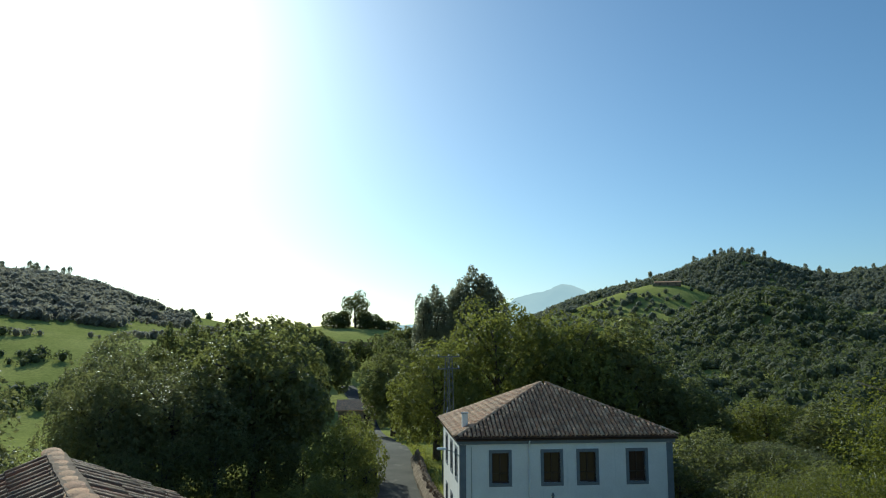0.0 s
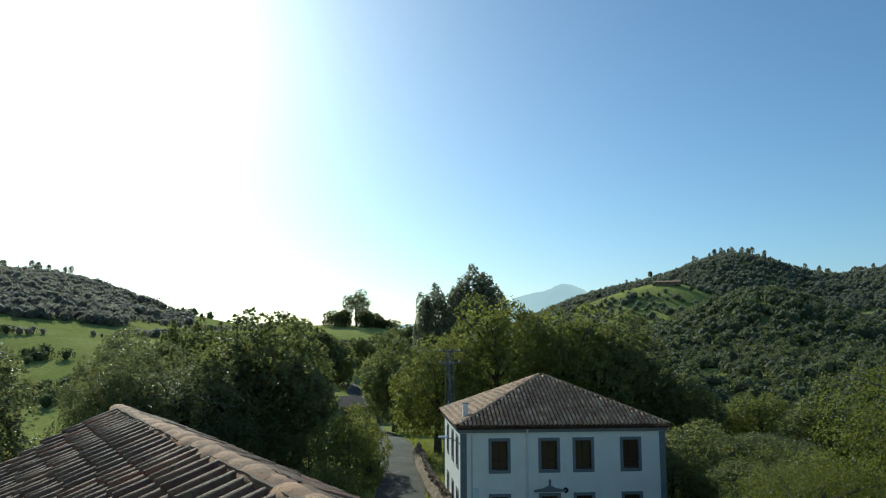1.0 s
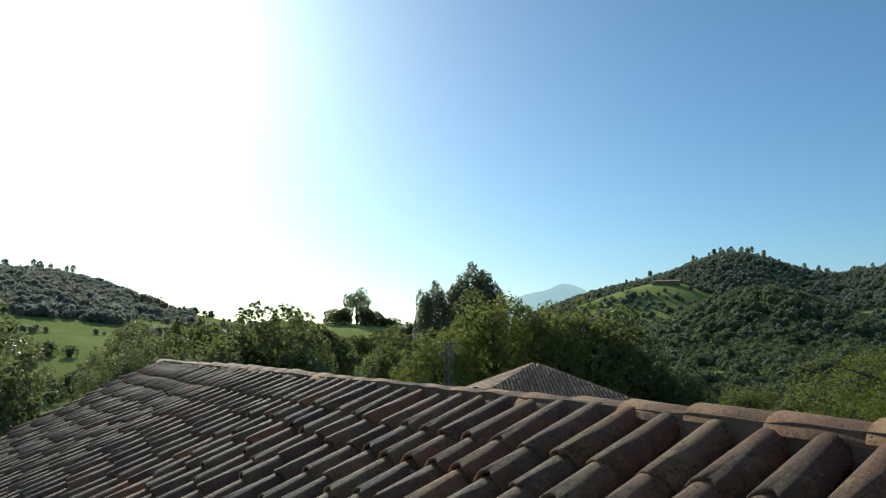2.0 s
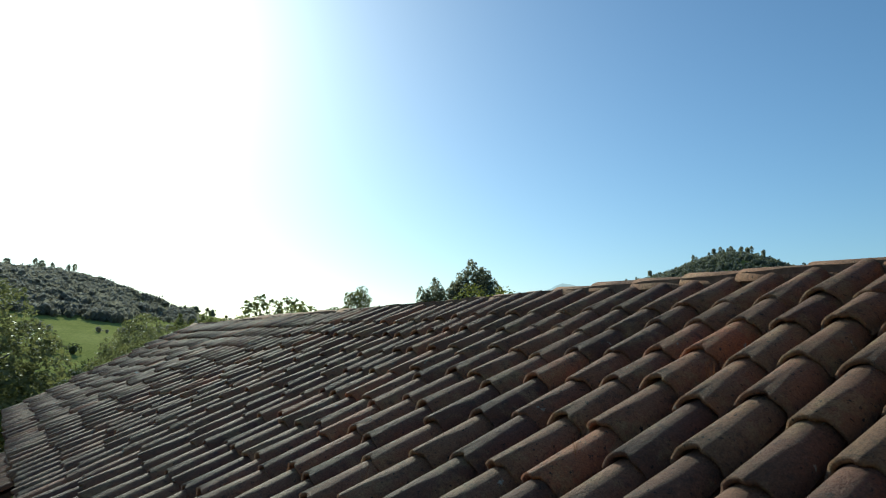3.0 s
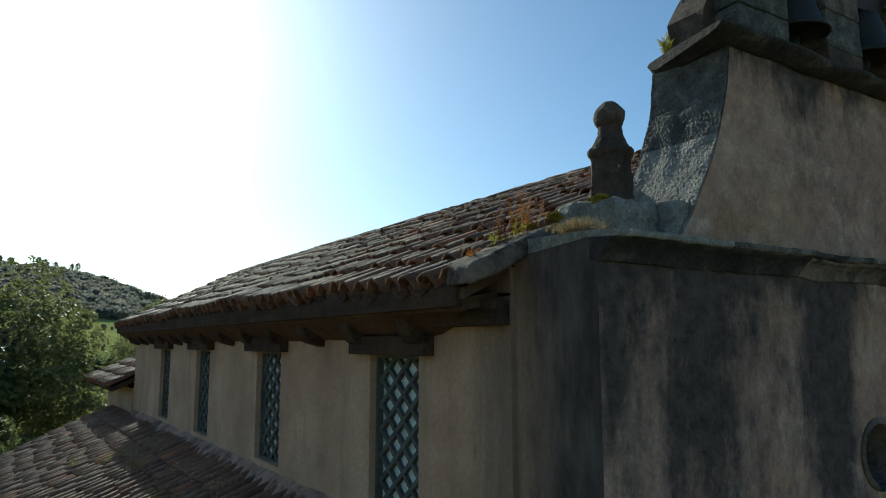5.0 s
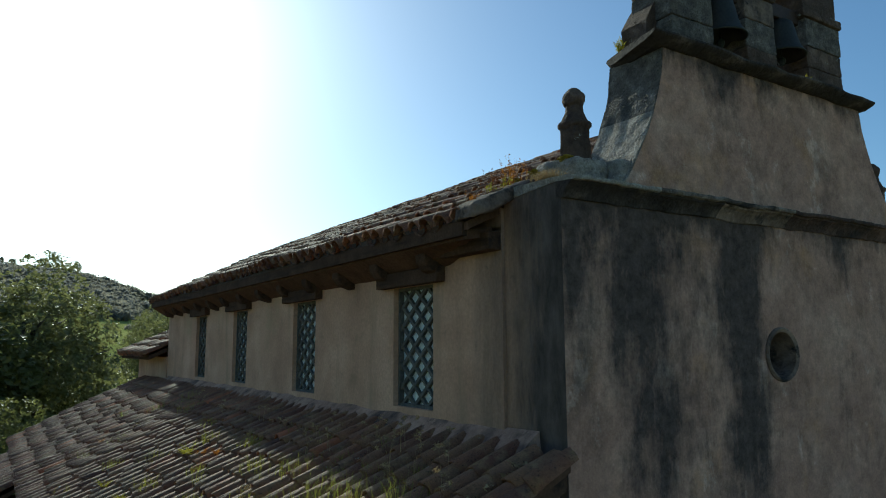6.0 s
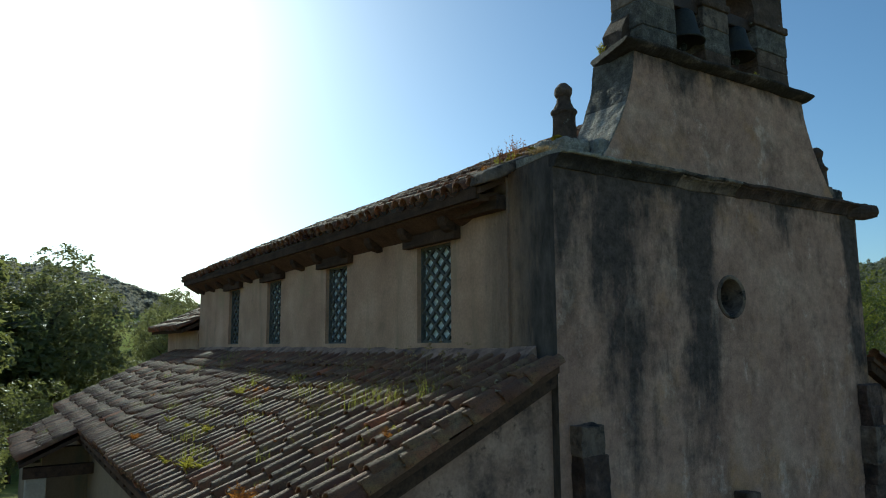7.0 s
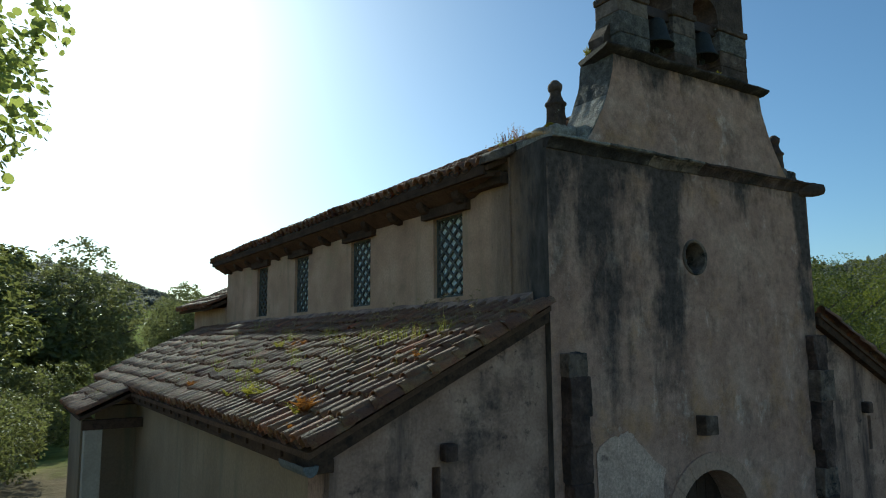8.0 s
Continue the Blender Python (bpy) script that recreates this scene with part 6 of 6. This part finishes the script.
def pylon():
    ob = thing("power_pole", "grey lattice power pole with white insulators", "power pole", pose(35.0, 55.3, ground_z(35.0, 55.3)))
    tall = 10.5
    for sx in (-1, 1):
        for sy in (-1, 1):
            bm = bmesh.new()
            tube(bm, [(sx * 0.42, sy * 0.42, -0.3), (sx * 0.2, sy * 0.2, tall)], [0.05, 0.04], 5)
            part("leg", bm, M_ZINC, ob)
    for k in range(16):
        z0, z1 = k * tall / 16, (k + 1) * tall / 16
        w0, w1 = 0.42 - 0.22 * k / 16, 0.42 - 0.22 * (k + 1) / 16
        s = 1 if k % 2 else -1
        for pts in (((-w0 * s, -w0, z0), (w1 * s, -w1, z1)), ((-w0, w0 * s, z0), (-w1, -w1 * s, z1)), ((w0, -w0 * s, z0), (w1, w1 * s, z1))):
            bm = bmesh.new()
            tube(bm, pts, [0.022, 0.022], 4)
            part("brace", bm, M_ZINC, ob)
    for z in (tall - 0.1, tall - 1.1):
        part("crossarm", box_bm(-1.1, 1.1, -0.05, 0.05, z, z + 0.1), M_ZINC, ob)
        for x in (-1.0, 0.0, 1.0):
            bm = bmesh.new()
            turned(bm, [(0.03, 0.1), (0.08, 0.14), (0.04, 0.18), (0.08, 0.22), (0.03, 0.28)], 10, pose(x, 0, z))
            part("insulator", bm, M_CABLE, ob, "white insulator")
    for k, (zt, out) in enumerate(((tall - 4.2, -1.0), (tall - 4.9, -1.3))):
        bm = bmesh.new()
        pts = [(-0.3 + out * 0.3 * math.sin(math.pi * t), -0.3, zt - 3.0 * t + 1.0 * t * t) for t in [i / 8 for i in range(9)]]
        tube(bm, pts, [0.045] * 9, 6)
        part("cable_loop", bm, M_CABLE, ob, "pale drooping cable")


pylon()


def rubble_wall():
    ob = thing("stone_wall", "low dry rubble stone wall beside the lane", "wall")
    rng = random.Random(12)
    bm = bmesh.new()
    bmesh.ops.create_icosphere(bm, subdivisions=1, radius=0.5)
    for vtx in bm.verts:
        vtx.co += noise.noise_vector(vtx.co * 3) * 0.10
    me = mesh_of("stone", bm, M_RUBBLE)
    pts = bezier_path([(26.6, 42.2), (29.2, 48.2), (32.4, 55.0), (37.0, 64.0)], 14)
    count = 0
    for i in range(len(pts) - 1):
        (x0, y0), (x1, y1) = pts[i], pts[i + 1]
        for row in range(6):
            for k in range(1):
                t = rng.random()
                x, y = x0 + (x1 - x0) * t, y0 + (y1 - y0) * t
                s = rng.uniform(0.36, 0.62)
                st = new("stone", me)
                st.parent = ob
                st.matrix_basis = Matrix.Translation((x + rng.uniform(-0.1, 0.1), y, ground_z(x, y) + 0.1 + row * 0.27)) @ pose(0, 0, 0, rng.uniform(0, 360), rng.uniform(-20, 20), rng.uniform(0, 360)) @ Matrix.Diagonal((s, s * 0.8, s * 0.62, 1))
                count += 1
    bm = bmesh.new()
    for (x0, y0), (x1, y1) in zip(pts, pts[1:]):
        z = ground_z(x0, y0)
        tube(bm, [(x0, y0, z + 0.55), (x1, y1, z + 0.55)], [0.62, 0.62], 8)
    uneven(bm, 0.10, 2.5)
    part("wall_core", bm, M_RUBBLE, ob)


rubble_wall()


def waste_bin():
    m = Matrix.Translation((29.0, 58.3, ground_z(29.0, 58.3))) @ Matrix.Rotation(0.4, 4, 'Z')
    ob = thing("waste_container", "dark green plastic waste container beside the lane", "waste bin", m)
    bm = bmesh.new()
    turned(bm, [(0.52, 0.12), (0.60, 0.3), (0.68, 1.15)], 16, square=0.8)
    part("body", bm, M_BLACK, ob)
    bm = bmesh.new()
    turned(bm, [(0.71, 1.15), (0.72, 1.2), (0.5, 1.36), (0.1, 1.42)], 16, square=0.8)
    part("lid", bm, M_BLACK, ob)
    for sx in (-0.4, 0.4):
        bm = bmesh.new()
        turned(bm, [(0.1, -0.04), (0.1, 0.04)], 12, pose(sx, -0.4, 0.1, 0, 90, 0))
        part("wheel", bm, M_BLACK, ob)


waste_bin()


# ---- plants on the roofs ----
def blades(rng, n, tall, spread, width, lean=0.5):
    """Arching grass blades from one root."""
    verts, faces = [], []
    for _ in range(n):
        a = rng.uniform(0, 6.283)
        root = Vector((rng.gauss(0, spread), rng.gauss(0, spread), 0))
        h, out = tall * rng.uniform(0.45, 1.1), lean * tall * rng.uniform(0.2, 1.0)
        side = Vector((-math.sin(a), math.cos(a), 0)) * width
        base = len(verts)
        for k in range(4):
            t = k / 3
            p = root + Vector((math.cos(a), math.sin(a), 0)) * out * t * t + Vector((0, 0, h * (t - 0.22 * t * t)))
            verts += [p - side * (1 - t * 0.9), p + side * (1 - t * 0.9)]
        for k in range(3):
            faces.append((base + 2 * k, base + 2 * k + 1, base + 2 * k + 3, base + 2 * k + 2))
    return verts, faces


def fronds(rng, n, long, arch=0.5):
    """Fern fronds: a rib with leaflets on both sides."""
    verts, faces = [], []
    for _ in range(n):
        a = rng.uniform(0, 6.283)
        d = Vector((math.cos(a), math.sin(a), 0))
        side = Vector((-d.y, d.x, 0))
        size = long * rng.uniform(0.6, 1.1)
        up = rng.uniform(0.6, 1.0)
        for k in range(11):
            t = (k + 1) / 11
            p = d * size * arch * t * t * 1.2 + Vector((0, 0, size * up * (t - 0.35 * t * t)))
            w = size * 0.135 * math.sin(math.pi * min(1, 0.15 + t * 0.9)) + 0.004
            for s in (-1, 1):
                q = p + side * s * w + d * w * 0.5 + Vector((0, 0, rng.uniform(-0.3, 0.3) * w))
                cross = (Vector((0, 0, 1)) * 0.6 + d * 0.5) * size * 0.028
                b = len(verts)
                verts += [p, (p + q) / 2 + cross, q, (p + q) / 2 - cross]
                faces.append((b, b + 1, b + 2, b + 3))
            b = len(verts)
            rib = side * size * 0.006
            p0 = p - (d * 0.5 + Vector((0, 0, 0.7))) * size * 0.09
            verts += [p0 - rib, p0 + rib, p + rib, p - rib]
            faces.append((b, b + 1, b + 2, b + 3))
    return verts, faces


def sprigs(rng, n, tall, spread=0.04):
    """Upright thin stems with small oval leaves in pairs, denser towards the tips."""
    verts, faces = [], []
    for _ in range(n):
        a = rng.uniform(0, 6.283)
        root = Vector((rng.gauss(0, spread), rng.gauss(0, spread), 0))
        h = tall * rng.uniform(0.45, 1.1)
        lean = Vector((math.cos(a), math.sin(a), 0)) * h * rng.uniform(0.05, 0.35)
        side = Vector((-math.sin(a), math.cos(a), 0))
        line = [root + lean * t * t + Vector((0, 0, h * t)) for t in (0, 0.35, 0.7, 1.0)]
        b = len(verts)
        for p, w in zip(line, (0.0022, 0.0018, 0.0014, 0.0008)):
            verts += [p - side * w, p + side * w]
        faces += [(b + 2 * k, b + 2 * k + 1, b + 2 * k + 3, b + 2 * k + 2) for k in range(3)]
        for k in range(int(6 + 10 * h / 0.25)):
            t = 0.25 + 0.75 * rng.random() ** 0.8
            p = root + lean * t * t + Vector((0, 0, h * t))
            q = rng.uniform(0, 6.283)
            out = Vector((math.cos(q), math.sin(q), rng.uniform(-0.3, 0.9))).normalized() * rng.uniform(0.012, 0.026) * (1.25 - 0.5 * t)
            cross = out.cross(Vector((rng.uniform(-1, 1), rng.uniform(-1, 1), 1))).normalized() * out.length * 0.34
            b = len(verts)
            verts += [p, p + out * 0.5 + cross, p + out, p + out * 0.5 - cross]
            faces.append((b, b + 1, b + 2, b + 3))
    return verts, faces


def roof_plant(name, data, material, place, label, category, group=""):
    ob = arrays(name, data[0], data[1], material)
    ob.matrix_basis = Matrix.Translation(place)
    return tagged(ob, label, category, group)


def aisle_z(x):
    return 4.80 + 0.477 * x + 0.13


def nave_z(x):
    return 8.19 - 0.478 * (2.93 - x) + 0.13


def plants():
    rng = random.Random(33)
    grass_v, grass_f = [], []
    # tufts of grass on the aisle roof: x, y, height, blades
    for x, y, h, n in ((-1.05, 1.3, 0.34, 60), (-1.2, 1.75, 0.30, 50), (-0.95, 0.75, 0.36, 45), (-1.0, 2.6, 0.28, 46), (-1.45, 2.2, 0.22, 40), (-1.15, 3.4, 0.26, 40), (-0.9, 4.4, 0.24, 34), (-1.1, 5.6, 0.26, 40), (-0.85, 6.4, 0.24, 30),
                       (-0.7, 8.2, 0.30, 46), (-0.5, 9.2, 0.30, 40), (-0.9, 9.9, 0.26, 36), (-1.6, 6.2, 0.20, 30), (-1.8, 3.6, 0.20, 34), (-1.9, 5.0, 0.20, 34), (-2.0, 7.0, 0.22, 30), (-2.3, 4.3, 0.24, 44), (-2.5, 3.4, 0.24, 50), (-1.7, 8.6, 0.20, 26), (-1.3, 11.0, 0.22, 26), (-1.5, 4.6, 0.16, 24), (-2.2, 8.9, 0.18, 22), (-3.5, 11.5, 0.2, 24)) + tuple((rng.uniform(-2.6, -0.35), rng.choice((1.0, 2.4, 3.2, 5.2, 7.6, 9.0)) + rng.gauss(0, 0.5), rng.uniform(0.08, 0.17), rng.randint(9, 22)) for _ in range(64)):
        v, f = blades(rng, int(n * 1.5), h, 0.03 + 0.0017 * n, 0.0026, 0.7)
        base = len(grass_v)
        grass_v += [p + Vector((x, y, aisle_z(x) - 0.05)) for p in v]
        grass_f += [tuple(q + base for q in face) for face in f]
    tagged(arrays("roof_grass", grass_v, grass_f, M_GRASSB, kind="stuff"), "green grass growing between roof tiles", "grass")
    # tall stalks with seed heads
    for x, y, h in ((-0.75, 0.95, 0.62), (-0.85, 1.15, 0.50), (-0.7, 1.4, 0.55), (-0.8, 0.45, 0.45), (-0.65, 1.9, 0.40), (-0.75, 2.6, 0.36), (-0.6, 3.3, 0.34), (-0.7, 4.2, 0.30), (-0.4, 2.2, 0.30), (-0.55, 0.7, 0.50), (-0.5, 1.2, 0.44), (-0.45, 1.6, 0.38), (-0.9, 0.3, 0.36), (-0.5, 2.9, 0.32), (-0.55, 5.2, 0.28), (-0.8, 3.0, 0.34), (-1.3, 1.0, 0.34), (-1.6, 2.5, 0.28), (-0.6, 6.9, 0.26), (-0.5, 8.6, 0.28)):
        verts, faces = blades(rng, 3, h, 0.02, 0.0028, 0.25)
        for k in range(3):
            top = verts[k * 8 + 7]
            v, f = leaf_cloud(np.random.default_rng(k + int(h * 100)), [tuple(top)], 16, [0.014], 0.012)
            b = len(verts)
            verts += [Vector(p) for p in v]
            faces += [tuple(i + b for i in q) for q in f]
        roof_plant("seeding_grass", (verts, faces), M_STRAW, (x, y, aisle_z(x) - 0.03), "thin dry grass stalks with pale seed heads", "grass", "seeding grass on the aisle roof")
    # ferns
    for x, y, size, n, mat, lab in ((-2.75, 0.87, 0.30, 20, M_FERN, "orange and yellow fern clump on the tiles"), (-2.80, 0.95, 0.24, 10, M_FERNG, "yellow fern in an orange clump"), (-2.72, 6.12, 0.20, 12, M_FERN, "orange fern on the tiles"), (-3.00, 0.62, 0.13, 9, M_FERN, "small orange fern at the eaves"),
                                    (-1.60, 0.36, 0.20, 12, M_FERN, "rusty fern beside the verge tiles"), (-1.52, 0.46, 0.16, 8, M_FERNG, "yellow fern beside the verge tiles"), (-1.99, 2.09, 0.14, 8, M_FERN, "rusty fern between roof tiles"), (-2.69, 2.92, 0.26, 18, M_FERNG, "yellow-green fern clump on the tiles"), (-2.60, 2.75, 0.20, 10, M_FERNG, "yellow-green fern clump on the tiles"),
                                    (-2.75, 3.81, 0.18, 10, M_FERNG, "yellow-green fern clump on the tiles"), (-1.40, 5.48, 0.22, 14, M_FERNG, "yellow fern clump on the tiles"), (-1.30, 5.2, 0.16, 8, M_FERN, "orange fern on the tiles"), (-2.25, 6.18, 0.20, 12, M_FERNG, "yellow fern clump on the tiles"), (-2.22, 5.11, 0.16, 10, M_FERNG, "yellow-green fern clump on the tiles"),
                                    (-2.16, 4.27, 0.17, 10, M_FERNG, "yellow-green fern clump on the tiles"), (-1.2, 4.9, 0.14, 7, M_FERN, "rusty fern between roof tiles"), (-1.9, 9.4, 0.16, 7, M_FERN, "orange fern on the tiles")):
        roof_plant("fern", fronds(rng, int(n * 1.3), size * 1.3), mat, (x, y, aisle_z(x) - 0.05), lab, "fern", "ferns on the roofs")
    for x, y, z, size, n, mat, lab in ((1.40, 0.60, 8.42, 0.25, 14, M_FERNG, "yellow fern on the gable cornice"), (3.55, 0.0, 8.345, 0.17, 12, M_FERNG, "yellow fern below a bell"), (5.78, 0.35, 7.18, 0.13, 7, M_FERN, "small fern on the shoulder stone")):
        roof_plant("fern", fronds(rng, n, size, 0.26), mat, (x, y, z), lab, "fern", "ferns on the roofs")
    for x, y, z, tall, n, mat, lab in ((0.13, 0.76, 6.99, 0.25, 26, M_FERN, "rusty orange sprigs at the eaves stone"), (0.02, 0.86, 6.94, 0.20, 18, M_TWIG, "dark red sprigs at the eaves stone"), (0.10, 0.74, 6.98, 0.10, 12, M_FERNG, "yellow sprigs at the eaves stone"), (-0.05, 0.80, 6.92, 0.09, 10, M_FERNG, "yellow sprigs at the eaves stone"),
                                       (-0.28, 0.76, 6.80, 0.09, 12, M_FERN, "small orange sprigs at the eaves"), (0.22, 0.84, 7.04, 0.10, 8, M_TWIG, "small dry red sprigs beside the tiles"), (0.62, 1.1, 7.22, 0.12, 6, M_TWIG, "small dry red sprigs on the nave tiles")):
        roof_plant("weed", sprigs(rng, n, tall, 0.028 + tall * 0.10), mat, (x, y, z), lab, "weed", "sprigs at the eaves")
    for x, y, h in ((1.15, 2.0, 0.20), (0.75, 2.9, 0.14), (1.75, 1.9, 0.12)):
        roof_plant("weed", blades(rng, 9, h, 0.012, 0.0016, 0.5), M_TWIG, (x, y, nave_z(x) - 0.02), "small dry reddish weed on the nave tiles", "weed", "weeds on the nave roof")
    # cushions of moss and a mat of dry straw
    for x, y, z, r, mat, lab, nm in ((0.43, 0.34, 7.182, 0.060, M_MOSS, "yellow-green moss cushion at the pinnacle's foot", "moss"), (0.44, 0.44, 7.178, 0.050, M_MOSS, "yellow-green moss cushion at the pinnacle's foot", "moss"), (0.36, 0.68, 7.125, 0.052, M_MOSS, "yellow-green moss on the shoulder stone", "moss"), (0.24, 0.78, 7.048, 0.050, M_MOSS, "yellow-green moss beside the tiles", "moss")):
        bm = bmesh.new()
        bmesh.ops.create_icosphere(bm, subdivisions=5, radius=r)
        for vtx in bm.verts:
            vtx.co *= 1 + 0.75 * noise.noise(vtx.co * 24) + 0.35 * noise.noise(vtx.co * 75) + 0.22 * noise.noise(vtx.co * 190)
            vtx.co.z *= 0.5
        ob = smoothed(new(nm, mesh_of(nm, bm, mat)))
        ob.matrix_basis = Matrix.Translation((x, y, z))
        tagged(ob, lab, "moss", "moss cushions")
    v, f = blades(rng, 640, 0.125, 0.055, 0.0018, 0.9)
    v = [Vector((p.x * 1.5, p.y, p.z * (1.0 - min(0.75, abs(p.x) * 5)))) for p in v]
    roof_plant("straw_mat", (v, f), M_STRAW, (0.14, 0.26, 6.945), "low mound of dry straw on the string course", "straw")
    # dry tufts along the aisle verge
    verge_v, verge_f = [], []
    for k in range(20):
        x = -0.3 - k * 0.135
        v, f = blades(rng, 8, 0.06, 0.03, 0.003, 0.6)
        base = len(verge_v)
        verge_v += [p + Vector((x, 0.12 + 0.1 * rng.random(), aisle_z(x) - 0.04)) for p in v]
        verge_f += [tuple(q + base for q in face) for face in f]
    tagged(arrays("dry_grass", verge_v, verge_f, M_STRAW, kind="stuff"), "tiny dry tufts along the verge tiles", "grass")



plants()

def verge_grass():
    """Long grass along the lane and round the shrubs."""
    rng = np.random.default_rng(5)
    verts, faces = [], []
    pr = random.Random(6)
    for k in range(900):
        i = pr.randrange(2, 30)
        (x0, y0), (x1, y1) = ROAD[i], ROAD[i + 1]
        d = Vector((x1 - x0, y1 - y0)).normalized()
        off = pr.choice((-1, 1)) * (2.0 + abs(pr.gauss(0, 1.2)))
        t = pr.random()
        x, y = x0 + (x1 - x0) * t + d.y * off, y0 + (y1 - y0) * t - d.x * off
        v, f = blades(pr, 9, 0.55, 0.16, 0.02, 0.6)
        b, z = len(verts), ground_z(x, y)
        verts += [p + Vector((x, y, z)) for p in v]
        faces += [tuple(q + b for q in face) for face in f]
    tagged(arrays("long_grass", verts, faces, M_GRASSB, kind="stuff"), "long green grass along the lane", "grass")


verge_grass()


def farm_building(name, x, y, turn, w, d, h, rise, label):
    ob = thing(name, label, "building", pose(x, y, ground_z(x, y), 0, 0, turn))
    walls = part("wall", box_bm(-w / 2, w / 2, -d / 2, d / 2, -1.0, h), M_RUBBLE, ob)
    cut(walls, [box_bm(a - 0.5, a + 0.5, -d / 2 - 0.4, -d / 2 + 0.4, 0.2, h * 0.72) for a in (-w * 0.3, 0.0, w * 0.3)])
    bm = bmesh.new()
    o = 0.4
    pts = [(-d / 2 - o, h - 0.1), (0, h + rise), (d / 2 + o, h - 0.1), (d / 2 + o, h + 0.05), (0, h + rise + 0.18), (-d / 2 - o, h + 0.05)]
    prism(bm, pts, -w / 2 - o, w / 2 + o)
    bmesh.ops.rotate(bm, cent=(0, 0, 0), matrix=Matrix.Rotation(math.pi / 2, 3, 'Z'), verts=bm.verts)
    part("roof", bm, M_HTILES, ob, "brown tiled roof")
    for a in (-w * 0.3, 0.0, w * 0.3):
        part("shutter", box_bm(a - 0.5, a + 0.5, -d / 2 + 0.25, -d / 2 + 0.3, 0.2, h * 0.72), M_DARKWOOD, ob)


def terrace_wall():
    """A low dry wall that holds up the upper meadow."""
    ob = thing("terrace_wall", "low grey stone terrace wall across the meadow", "wall")
    pts = bezier_path([(86.0, 211.0), (93.0, 206.0), (101.0, 201.0), (110.0, 196.0)], 6)
    for (x0, y0), (x1, y1) in zip(pts, pts[1:]):
        bm = bmesh.new()
        tube(bm, [(x0, y0, ground_z(x0, y0) + 0.5), (x1, y1, ground_z(x1, y1) + 0.5)], [0.8, 0.8], 6)
        uneven(bm, 0.12, 0.9)
        part("wall_length", bm, M_RUBBLE, ob)


terrace_wall()
farm_building("farm_building", 56.0, 116.5, -30, 6.0, 5.0, 2.8, 1.4, "small stone farm building beside the lane")
farm_building("barn", 549.0, 461.0, -48, 24.0, 7.0, 2.4, 1.2, "long low stone barn on the hill meadow")
